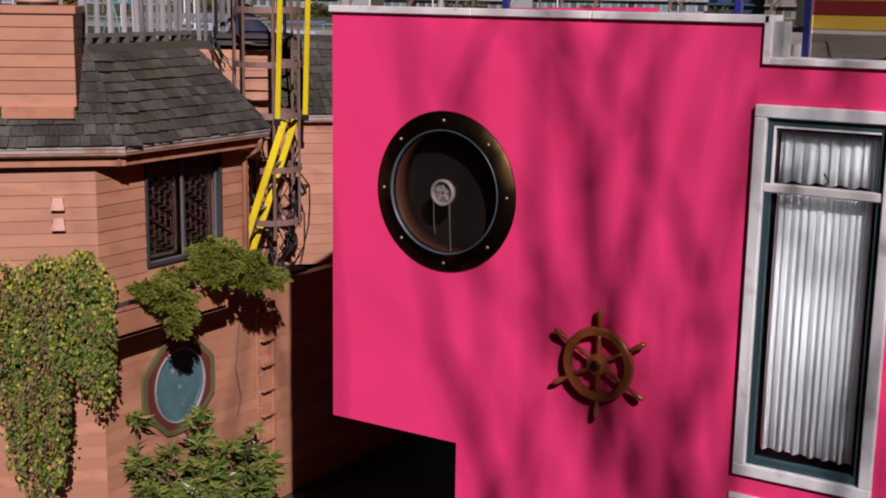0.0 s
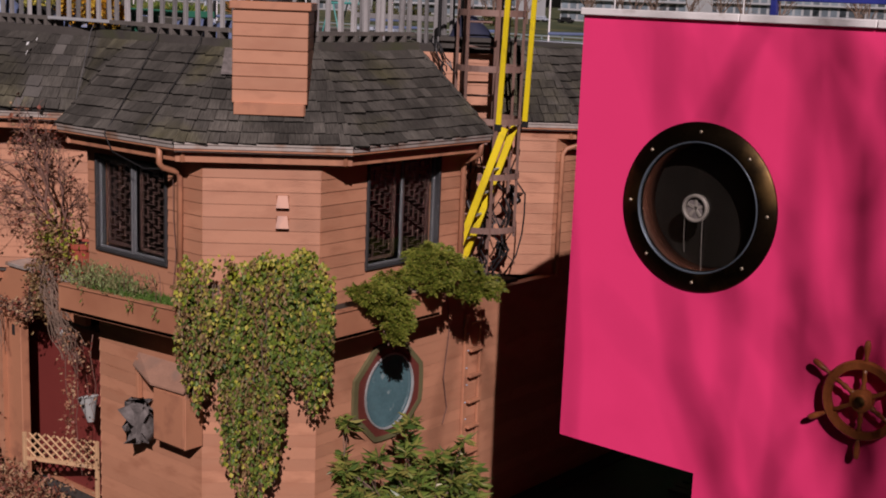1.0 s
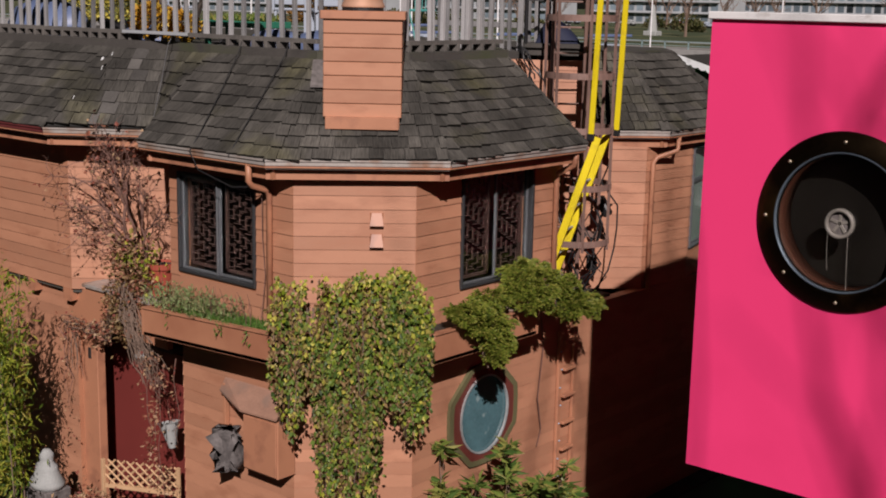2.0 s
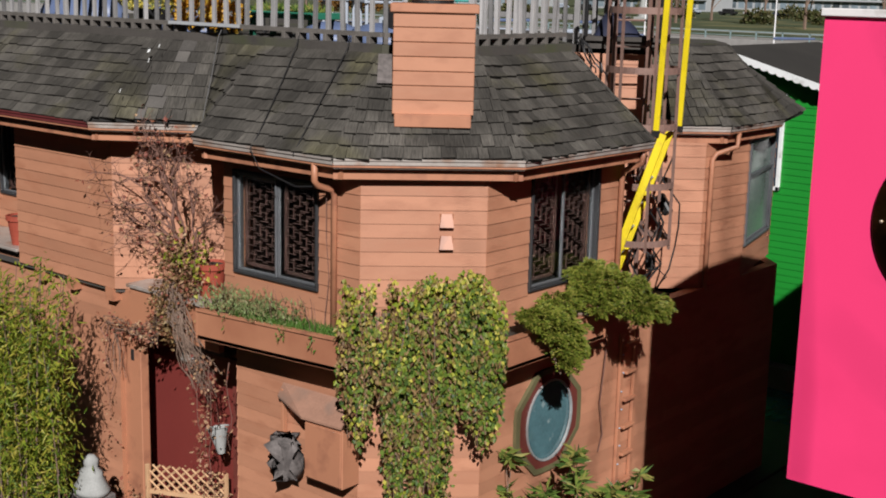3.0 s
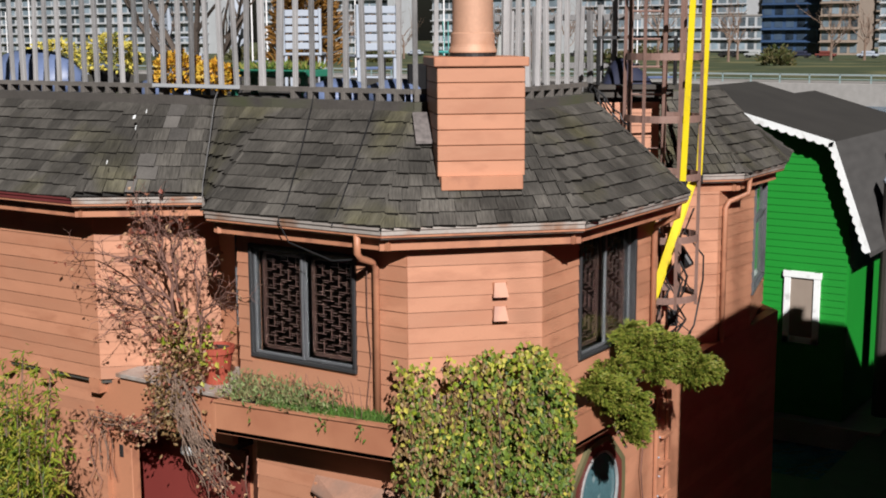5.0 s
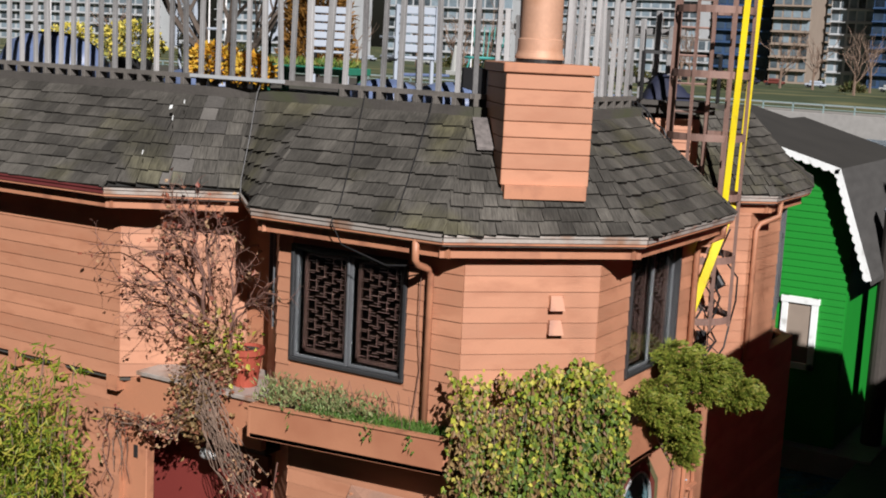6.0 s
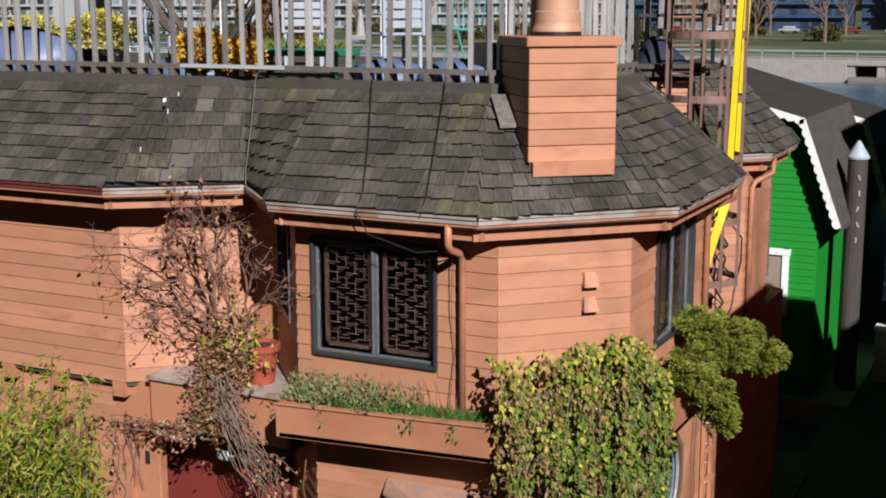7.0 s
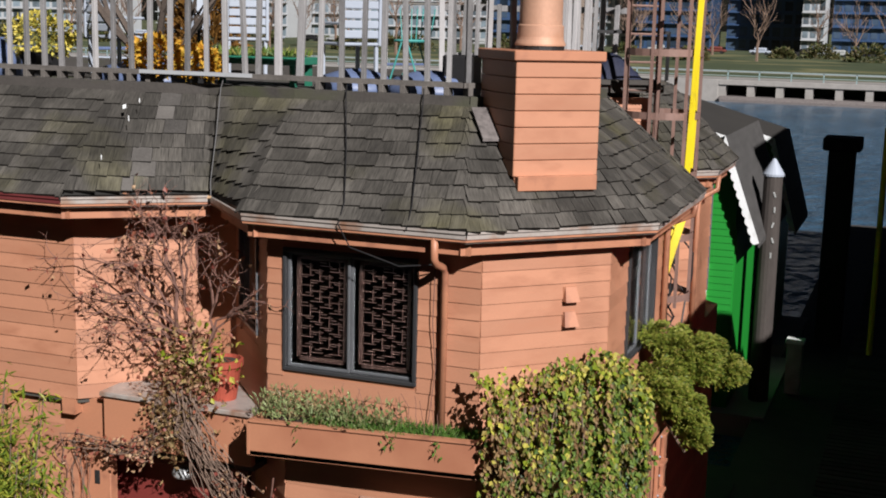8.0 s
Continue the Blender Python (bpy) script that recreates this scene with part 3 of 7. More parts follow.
# roof facets: eave line and top line
EZ, TZ, TY = 4.95, 5.86, 8.32
eave = [(-22, 7.34), (-13.72, 7.34), (-12.66, 8.14), (-11.86, 7.33), (-9.84, 7.33), (-8.57, 8.60), (-8.57, 10.90), (-9.45, 11.75), (-9.45, 12.30), (-8.75, 13.0), (-8.75, 14.42), (-9.15, 15.9)]
top = [(-22, TY), (-13.85, TY), (-12.88, 8.50), (-11.90, TY + 0.05), (-10.22, TY + 0.05), (-9.55, 9.05), (-9.60, 10.75), (-10.30, 11.40), (-10.30, 12.75), (-9.67, 13.38), (-9.67, 14.5), (-10.3, 15.3)]
E3 = [(x, y, EZ) for x, y in eave]
T3 = [(x, y, TZ) for x, y in top]


def patch(p):
    return -13.42 < p.x < -13.1 and random.random() < 0.3


for i in range(len(eave) - 1):
    if i == 7:
        continue                            # open notch where the ladder reaches the deck
    a, d = E3[i], T3[i]
    if i == 0:
        a, d = (-18.0, 7.34, EZ), (-18.0, TY, TZ)
    b = E3[i + 1]
    if i in (1, 2):
        a, b = Vector(a).lerp(Vector(d), 0.06), Vector(b).lerp(Vector(T3[i + 1]), 0.06)
    roof_slope(a, b, d, T3[i + 1], house, new_at=patch if i == 1 else None, thick=(0.020, 0.030) if i in (1, 2) else (0.024, 0.038))
raw("roof_slope", [E3[0], (-18, 7.34, EZ), (-18, TY, TZ), T3[0]], [(0, 1, 2, 3)], SHINGLE, house)
for i in (3, 6, 9, 10):
    hip_caps(E3[i], T3[i], house)

# wall of the notch behind the caged ladder, with the landing over it
wall_face((-10.22, 11.46), (-9.42, 12.06), 4.86, 5.80, house, thick=0.10)
part("notch_floor", prism(bmesh.new(), [(-10.4, 11.3), (-9.45, 11.75), (-9.45, 12.30), (-10.4, 12.60)], 4.86, 4.94), ROOF_BASE, house)
part("landing", prism(bmesh.new(), [(-9.92, 11.52), (-9.23, 12.03), (-9.70, 12.72), (-10.42, 12.20)], 5.95, 6.0), DARK_WOOD, house)
part("landing_beam", strip(bmesh.new(), (-9.92, 11.52), (-9.23, 12.03), 5.86, 5.95, -0.05, -0.12), DARK_WOOD, house)
part("landing_beam", strip(bmesh.new(), (-10.38, 12.2), (-9.66, 12.7), 5.74, 5.95, 0.0, -0.10), DARK_WOOD, house)

# eave boards, gutters
FASCIA_LIST = [(0, (-22, 7.78)), (1, (-13.93, 7.78)), (2, (-12.9, 8.66)), (3, (-11.80, FRONT)), (4, CH_A), (5, CH_B), (6, (SIDE, 10.95)), (7, (-9.75, 11.75)), (8, (-9.75, 12.15)), (9, (-9.01, 12.90)), (10, (-8.95, 13.90))]
for i in range(len(eave) - 2):
    a, b = eave[i], eave[i + 1]
    bm = bmesh.new()
    q = [a, b, FASCIA_LIST[i + 1][1], FASCIA_LIST[i][1]]
    prism(bm, q, EZ - 0.09, EZ - 0.055)
    part("soffit", bm, ORANGE_TRIM, house)
    bm = bmesh.new()
    strip(bm, a, b, EZ - 0.215, EZ - 0.095, -0.10, -0.135)
    part("fascia", bm, ORANGE_TRIM, house)
    bm = bmesh.new()
    a3, b3 = Vector((*a, 0)), Vector((*b, 0))
    o = Vector(((b3 - a3).normalized().y, -(b3 - a3).normalized().x, 0))
    # an open trough: back, bottom, stepped front with a rolled lip
    prof = [(-0.085, 0.0), (-0.085, -0.085), (-0.02, -0.095), (0.0, -0.06), (0.012, -0.055), (0.012, -0.02), (0.028, -0.012), (0.028, 0.006), (0.006, 0.008), (0.0, -0.004), (-0.012, -0.05), (-0.03, -0.08), (-0.075, -0.072), (-0.078, 0.0)]
    rings = [[bm.verts.new(p + o * u + Vector((0, 0, EZ - 0.01 + z))) for u, z in prof] for p in (a3, b3)]
    k = len(prof)
    for j in range(k):
        bm.faces.new((rings[0][j], rings[0][(j + 1) % k], rings[1][(j + 1) % k], rings[1][j]))
    part("gutter", bm, GUTTER_RED if i == 0 else GUTTER, house, "dark red gutter" if i == 0 else "")

# roof deck, its rim and the railing
deck_plan = [(x, y + (0.0 if y < 9 else 0)) for x, y in top] + [(-22, 15.3)]
part("roof_deck", prism(bmesh.new(), deck_plan, TZ - 0.10, TZ + 0.02), DARK_WOOD, house)
RIM = [(-18.5, TY), (-12.4, TY + 0.06), (-10.25, TY + 0.06), (-9.55, 9.05), (-9.60, 10.75)]
BEAM = [(-18.5, TY), (-13.85, TY), (-12.88, 8.50), (-11.90, TY + 0.05), (-10.22, TY + 0.06), (-9.55, 9.05), (-9.60, 10.75), (-10.3, 11.4)]
for a, b in zip(BEAM, BEAM[1:]):
    part("ridge_board", strip(bmesh.new(), a, b, TZ - 0.01, TZ + 0.085, 0.02, -0.10), DARK_WOOD, house)
rail = thing("deck_railing", (-14, 8.5, TZ + 0.02), "weathered grey wooden baluster railing round the roof deck", "railing")
for a, b in zip(RIM, RIM[1:]):
    part("bottom_rail", strip(bmesh.new(), a, b, TZ + 0.155, TZ + 0.20, -0.05, -0.16), RAIL_DARK, rail)
    part("top_rail", strip(bmesh.new(), a, b, TZ + 1.22, TZ + 1.26, -0.02, -0.19), OLD_WOOD, rail)
part("pale_rail", strip(bmesh.new(), (-13.55, TY), (-12.35, TY), TZ + 0.17, TZ + 0.205, -0.02, -0.06), FACADE_WHITE, rail, "newer pale rail board")
BAL = bpy.data.meshes.new("baluster")
bm = boxes(((-0.022, -0.022, 0), (0.022, 0.022, 1.05)), bevel=0.004)
bm.to_mesh(BAL)
bm.free()
BAL.materials.append(OLD_WOOD)
STUB = bpy.data.meshes.new("joist_end")
bm = boxes(((-0.024, -0.02, 0), (0.024, 0.10, 0.075)), bevel=0.004)
bm.to_mesh(STUB)
bm.free()
STUB.materials.append(RAIL_DARK)
for a, b in zip(RIM, RIM[1:]):
    a3, b3 = Vector((*a, 0)), Vector((*b, 0))
    al = (b3 - a3).normalized()
    inn = Vector((-al.y, al.x, 0))
    turn = math.atan2(al.y, al.x)
    gap = 0.205
    s = 0.06
    while s < (b3 - a3).length:
        p = a3 + al * s
        ob = new("baluster", BAL)
        ob.location = p + inn * 0.10 + Vector((random.uniform(-0.012, 0.012), 0, TZ + 0.19))
        ob.rotation_euler = (random.gauss(0, 0.012), random.gauss(0, 0.018), turn + random.gauss(0, 0.1))
        ob.scale = (random.choice((0.9, 1.0, 1.0, 1.1, 1.5)), 1, random.uniform(0.97, 1.0))
        adopt(ob, rail)
        if not -13.3 < p.x < -11.85:
            ob = new("joist_end", STUB)
            ob.location = p + inn * 0.06 + Vector((0, 0, TZ + 0.083))
            ob.rotation_euler = (0, 0, turn)
            adopt(ob, rail)
        s += gap * random.uniform(0.92, 1.08)
# a second fence further back on the deck
fence = thing("deck_fence", (-10.5, 11.6, TZ + 0.02), "grey wooden picket fence at the far side of the deck", "fence")
for k in range(15):
    ob = new("picket", BAL)
    ob.location = (-11.9 + k * 0.147 + random.uniform(-0.02, 0.02), 12.05 + random.uniform(-0.05, 0.05), TZ + 0.02)
    ob.scale = (random.uniform(0.9, 1.6), 1, random.uniform(0.85, 1.05))
    ob.rotation_euler = (0, random.gauss(0, 0.02), random.gauss(0, 0.2))
    adopt(ob, fence)
part("fence_rail", boxes(((-11.95, 12.09, TZ + 0.3), (-9.7, 12.13, TZ + 0.37)), ((-11.95, 12.09, TZ + 0.85), (-9.7, 12.13, TZ + 0.92)), bevel=0.004), OLD_WOOD, fence)


def window_unit(name, m, u0, u1, z0, z1, fret=True, panes=2, frame_mat=FRAME_GREY, sash_mat=SASH_GREY, pane_mat=GLASS):
    """Window in an opening of a wall: frame, sashes, panes, and the fretwork behind them."""
    w = thing(name, m @ Vector(((u0 + u1) / 2, 0, z0)), "", "", kind="")
    adopt(w, house)
    f = 0.036
    bm = bmesh.new()
    for lo, hi in (((u0, -0.035, z0), (u1, 0.10, z0 + f)), ((u0, -0.035, z1 - f), (u1, 0.10, z1)), ((u0, -0.035, z0 + f), (u0 + f, 0.10, z1 - f)), ((u1 - f, -0.035, z0 + f), (u1, 0.10, z1 - f))):
        box(bm, lo, hi, 0.006, m)
    part("window_frame", bm, frame_mat, w)
    step = (u1 - u0 - 2 * f) / panes
    for k in range(panes):
        s0, s1 = u0 + f + k * step, u0 + f + (k + 1) * step
        g = 0.026
        bm = bmesh.new()
        y0 = 0.005 + 0.02 * k
        for lo, hi in (((s0, y0, z0 + f), (s1, y0 + 0.03, z0 + f + g)), ((s0, y0, z1 - f - g), (s1, y0 + 0.03, z1 - f)), ((s0, y0, z0 + f + g), (s0 + g, y0 + 0.03, z1 - f - g)), ((s1 - g, y0, z0 + f + g), (s1, y0 + 0.03, z1 - f - g))):
            box(bm, lo, hi, 0.004, m)
        part("sash", bm, sash_mat, w)
        p = part("pane", box(bmesh.new(), (s0 + g, y0 + 0.012, z0 + f + g), (s1 - g, y0 + 0.018, z1 - f - g), 0, m), pane_mat, w)
        p.visible_shadow = False
        if fret:
            bm = bmesh.new()
            x0, x1, b0, b1 = s0 + g + 0.03, s1 - g - 0.03, z0 + f + g + 0.02, z1 - f - g - 0.01
            t, y = 0.0095, 0.07
            for lo, hi in (((x0, y, b0), (x0 + 0.035, y + 0.03, b1)), ((x1 - 0.035, y, b0), (x1, y + 0.03, b1)), ((x0, y, b0), (x1, y + 0.03, b0 + 0.035)), ((x0, y, b1 - 0.035), (x1, y + 0.03, b1))):
                box(bm, lo, hi, 0, m)
            cols, rows = 9, 19
            cw, ch = (x1 - x0 - 0.07) / cols, (b1 - b0 - 0.07) / rows
            for i in range(cols + 1):
                for j in range(rows + 1):
                    cx, cz = x0 + 0.035 + cw * i, b0 + 0.035 + ch * j
                    if (i + 2 * j) % 4 == 0:
                        box(bm, (cx, y + 0.005, cz - t / 2), (min(cx + cw * 2.6, x1 - 0.03), y + 0.022, cz + t / 2), 0, m)
                    if (i + 2 * j) % 8 == 2:
                        box(bm, (cx - t / 2, y + 0.004, cz), (cx + t / 2, y + 0.021, min(cz + ch * 2.4, b1 - 0.03)), 0, m)
                    if (3 * i + j) % 5 == 0:
                        box(bm, (cx, y + 0.006, cz + ch / 2), (min(cx + cw * 1.4, x1 - 0.03), y + 0.02, cz + ch / 2 + t), 0, m)
            part("fretwork", bm, FRET, w, "brown wooden fretwork screen")
    return w


window_unit("window", WL_M, WIN_L[0] + 11.80, WIN_L[1] + 11.80, WIN_L[2], WIN_L[3])
window_unit("window", WR_M, WIN_R[0] - CH_B[1], WIN_R[1] - CH_B[1], WIN_R[2], WIN_R[3])
window_unit("window", W0_M, 4.45, 5.75, 3.55, 4.62)
window_unit("window", WN_M, 0.22, 0.98, 3.72, 4.66, fret=False, panes=1, frame_mat=SASH_GREY, pane_mat=GLASS)
window_unit("window", W3_M, 0.08, 1.55, 3.3, 4.66, fret=False, panes=1, frame_mat=SASH_GREY, pane_mat=PALE_GLASS)

part("transom_bar", box(bmesh.new(), (0.12, -0.02, 4.18), (1.51, 0.05, 4.23), 0.004, W3_M), SASH_GREY, house)

# vent hoods
for z in (4.33, 4.115):
    m = Matrix.Translation(Vector((-9.235, 8.262, z))) @ Matrix.Rotation(math.atan2(CH_B[1] - CH_A[1], CH_B[0] - CH_A[0]), 4, "Z")
    bm = bmesh.new()
    v = [bm.verts.new(m @ Vector(p)) for p in ((-0.07, -0.012, -0.06), (0.07, -0.012, -0.06), (0.07, -0.012, 0.065), (-0.07, -0.012, 0.065), (-0.068, -0.085, -0.06), (0.068, -0.085, -0.06), (0.05, -0.035, 0.065), (-0.05, -0.035, 0.065))]
    for f in ((0, 1, 2, 3), (4, 7, 6, 5), (0, 4, 5, 1), (3, 2, 6, 7), (0, 3, 7, 4), (1, 5, 6, 2)):
        bm.faces.new([v[i] for i in f])
    part("vent_hood", bm, ORANGE_TRIM, house)


def downpipe(pts, parent=house, r=0.032):
    part("downpipe", tube(bmesh.new(), pts, r, n=8), ORANGE_TRIM, parent, smooth=True)


downpipe([(-10.12, 7.36, 4.88), (-10.12, 7.36, 4.70), (-10.12, 7.40, 4.65), (-10.125, 7.59, 4.59), (-10.125, 7.63, 4.53), (-10.125, 7.63, 3.2)])
downpipe([(-8.62, 10.80, 4.86), (-8.64, 10.82, 4.72), (-8.88, 10.84, 4.60), (-8.90, 10.84, 4.5), (-8.90, 10.84, 3.0)])
downpipe([(-8.78, 13.28, 4.86), (-8.79, 13.28, 4.68), (-8.93, 13.02, 4.60), (-8.955, 12.98, 4.53), (-8.955, 12.98, 2.9)])

# chimney on the corner facet
chim = thing("chimney", (-9.4, 8.5, 5.3), "", "")
adopt(chim, house)
ang = radians(41)
CM = Matrix.Translation((-9.37, 8.18, 0)) @ Matrix.Rotation(ang, 4, "Z")
part("chimney_core", box(bmesh.new(), (-0.365, 0.02, 4.9), (0.365, 0.74, 6.34), 0, CM), ORANGE_PLAIN, chim)
for j in range(7):
    z = 5.335 + j * 0.1355
    bm = bmesh.new()
    box(bm, (-0.385, 0.0, z), (0.385, 0.76, z + 0.130), 0.006, CM)
    ob = part("siding_board", bm, ORANGE, chim)
part("flashing", box(bmesh.new(), (-0.36, -0.055, 5.22), (0.36, 0.05, 5.34), 0.004, CM), ORANGE_TRIM, chim)
bm = bmesh.new()
v = [bm.verts.new(CM @ Vector(p)) for p in ((-0.54, 0.30, 5.60), (-0.54, 0.58, 5.84), (-0.54, 0.58, 5.865), (-0.54, 0.30, 5.625), (-0.386, 0.30, 5.60), (-0.386, 0.58, 5.84), (-0.386, 0.58, 5.865), (-0.386, 0.30, 5.625))]
for f in ((0, 1, 2, 3), (4, 7, 6, 5), (0, 4, 5, 1), (3, 2, 6, 7), (0, 3, 7, 4), (1, 5, 6, 2)):
    bm.faces.new([v[i] for i in f])
part("side_flashing", bm, STONE_DARK, chim, "grey lead flashing")
part("cap", box(bmesh.new(), (-0.415, -0.03, 6.283), (0.415, 0.79, 6.365), 0.008, CM), ORANGE_TRIM, chim)
bm = bmesh.new()
lathe(bm, [(0.215, 6.40), (0.215, 6.415), (0.200, 6.45), (0.196, 6.47), (0.194, 6.565), (0.182, 6.575), (0.178, 7.6)], 56, m=Matrix.Translation(CM @ Vector((-0.02, 0.36, 0))))
part("flue_pipe", bm, COPPER, chim, "tan round flue pipe", smooth=False)
part("flue_ring", lathe(bmesh.new(), [(0.205, 6.365), (0.205, 6.40)], 24, m=Matrix.Translation(CM @ Vector((-0.02, 0.36, 0)))), BLACK, chim)

part("recess_ledge", boxes(((-18.0, 7.74, 3.045), (-15.99, 8.48, 3.085)), bevel=0.006), GUTTER, house)
part("recess_soffit", boxes(((-22, 7.78, EZ - 0.09), (-15.97, 8.6, EZ - 0.055))), ORANGE_TRIM, house)
# door, post, number bar
part("door", boxes(((-14.30, 8.40, 0.05), (-12.44, 8.45, 2.18)), bevel=0.006), RED_DOOR, house, "dark red front door")
part("door_frame", boxes(((-14.34, 8.34, 0.0), (-14.30, 8.46, 2.25)), ((-12.44, 8.30, 0.0), (-12.36, 8.46, 2.25)), ((-14.30, 8.30, 2.18), (-12.44, 8.46, 2.25)), bevel=0.005), OXBLOOD, house)
part("porch_post", boxes(((-14.04, 7.94, 0.0), (-13.69, 8.06, 2.40)), bevel=0.008), ORANGE_TRIM, house)
part("number_bar", boxes(((-13.87, 7.928, 2.02), (-13.81, 7.94, 2.16)), bevel=0.004), INK, house)
part("wall_lamp", lathe(bmesh.new(), [(0.05, 0.10), (0.11, 0.08), (0.13, 0.03), (0.12, 0.0), (0.06, -0.02)], 20, at=(-12.95, 8.12, 2.18)), ZINC, house, "round metal porch lamp", smooth=True)

part("lintel", boxes(((-14.16, 7.87, 2.40), (-13.63, 8.37, 2.915)), bevel=0.006), ORANGE_PLAIN, house)
# balcony ledge across the notch
ledge = thing("balcony_ledge", (-12.8, 8.0, 2.5), "", "")
adopt(ledge, house)
part("ledge_front", boxes(((-13.62, 7.76, 2.52), (-12.02, 7.84, 3.0)), bevel=0.006), ORANGE_PLAIN, ledge)
part("ledge_top", boxes(((-13.64, 7.72, 3.0), (-12.0, 8.62, 3.045)), bevel=0.006), GUTTER, ledge)
part("ledge_base", boxes(((-13.60, 7.84, 2.45), (-12.04, 8.34, 2.51))), DARK_WOOD, ledge)

# planter boxes that follow the bay
planter = thing("planter_box", (-9.9, 7.6, 2.9), "long orange wooden planter box bolted round the bay", "planter")
outer = [(-11.74, 7.24), (-9.68, 7.24), (-8.53, 8.37), (-8.53, 10.05)]
inner = [(-11.74, 7.655), (-9.83, 7.655), (-8.925, 8.52), (-8.925, 10.05)]
PL0, PL1 = 2.895, 3.205
for i in range(3):
    part("front_board", strip(bmesh.new(), outer[i], outer[i + 1], PL0, PL1 - 0.01 * i, 0.0, -0.035), ORANGE_PLAIN, planter)
    part("top_lip", strip(bmesh.new(), outer[i], outer[i + 1], PL1 - 0.008, PL1 + 0.012, 0.02, -0.05), ORANGE_TRIM, planter)
    q = [outer[i], outer[i + 1], inner[i + 1], inner[i]]
    part("base_board", prism(bmesh.new(), q, PL0 + 0.004, PL0 + 0.04), DARK_WOOD, planter)
    s = 0.04
    part("soil", prism(bmesh.new(), [(x + (inner[k][0] - x) * s, y + (inner[k][1] - y) * s) for (x, y), k in zip(q[:2], (i, i + 1))] + q[2:], PL0 + 0.04, PL1 - 0.06), SOIL, planter)
part("end_board", boxes(((-11.775, 7.24, PL0), (-11.74, 7.67, PL1)), bevel=0.004), ORANGE_PLAIN, planter)
part("end_board", boxes(((-8.925, 10.05, PL0), (-8.53, 10.085, PL1)), bevel=0.004), ORANGE_PLAIN, planter)
part("soil_shade", boxes(((-8.92, 8.56, PL1 - 0.061), (-8.60, 10.0, PL1 - 0.05))), SOIL, planter)

for ob in planter.children:                # the box sags a little towards its free end
    for v in ob.data.vertices:
        v.co.z += max(-0.045, min(0.045, (v.co.x + 10.7) * 0.045))

# octagonal trim and oval window in the lower side wall
oval = thing("oval_window", (SIDE, OV_Y, OV_Z - 0.6), "", "")
adopt(oval, house)


def ring_plate(bm, shape_out, shape_in, x0, x1):
    o0, i0 = [bm.verts.new((x0, y, z)) for y, z in shape_out], [bm.verts.new((x0, y, z)) for y, z in shape_in]
    o1, i1 = [bm.verts.new((x1, y, z)) for y, z in shape_out], [bm.verts.new((x1, y, z)) for y, z in shape_in]
    k = len(shape_out)
    for j in range(k):
        n = (j + 1) % k
        for f in ((o0[j], o0[n], i0[n], i0[j]), (o1[j], i1[j], i1[n], o1[n]), (o0[j], o1[j], o1[n], o0[n]), (i0[j], i0[n], i1[n], i1[j])):
            bm.faces.new(f)
    return bm


def octagon(ry, rz, n=32):
    out = []
    for j in range(n):
        a = 2 * math.pi * j / n
        c, s = math.cos(a), math.sin(a)
        k = 1.0 / max(abs(c), abs(s), (abs(c) + abs(s)) / 1.38)
        out.append((OV_Y + ry * c * k, OV_Z + rz * s * k))
    return out


def ellipse(ry, rz, n=32):
    return [(OV_Y + ry * math.cos(2 * math.pi * j / n), OV_Z + rz * math.sin(2 * math.pi * j / n)) for j in range(n)]


part("octagon_trim", ring_plate(bmesh.new(), octagon(0.59, 0.575), octagon(0.52, 0.515), SIDE + 0.004, SIDE + 0.045), OLIVE, oval, "olive octagonal trim")
part("red_trim", ring_plate(bmesh.new(), octagon(0.52, 0.515), ellipse(0.405, 0.44), SIDE + 0.002, SIDE + 0.040), OXBLOOD, oval, "dark red trim")
part("rim", ring_plate(bmesh.new(), ellipse(0.415, 0.45), ellipse(0.395, 0.43), SIDE + 0.03, SIDE + 0.055), ZINC, oval, "pale oval rim")
bm = bmesh.new()
ring = [bm.verts.new((SIDE + 0.02, y, z)) for y, z in ellipse(0.41, 0.445)]
mid = bm.verts.new((SIDE + 0.05, OV_Y, OV_Z))
for j in range(32):
    bm.faces.new((ring[j], ring[(j + 1) % 32], mid))
part("pane", bm, TEAL_GLASS, oval, "pale teal domed glass", smooth=True)

# rungs on the lower side wall
rungs = thing("wall_ladder", (-8.9, 11.2, 0.1), "orange wooden rung ladder fixed to the wall", "ladder")
for y in (11.02, 11.32):
    part("rail", boxes(((SIDE + 0.016, y, 0.0), (SIDE + 0.055, y + 0.07, 2.72)), bevel=0.005), ORANGE_TRIM, rungs)
for k in range(8):
    part("rung", boxes(((SIDE + 0.03, 11.09, 0.25 + k * 0.33), (SIDE + 0.10, 11.32, 0.285 + k * 0.33)), bevel=0.005), ORANGE_TRIM, rungs)

for k in range(9):
    part("bulb", lathe(bmesh.new(), [(0.004, 0), (0.012, 0.006), (0.012, 0.014), (0.004, 0.02)], 8, at=(SIDE + 0.062, 11.05 + 0.02 * (k % 2), 0.7 + k * 0.22)), WHITE_PLASTIC, rungs, "small white bulb")

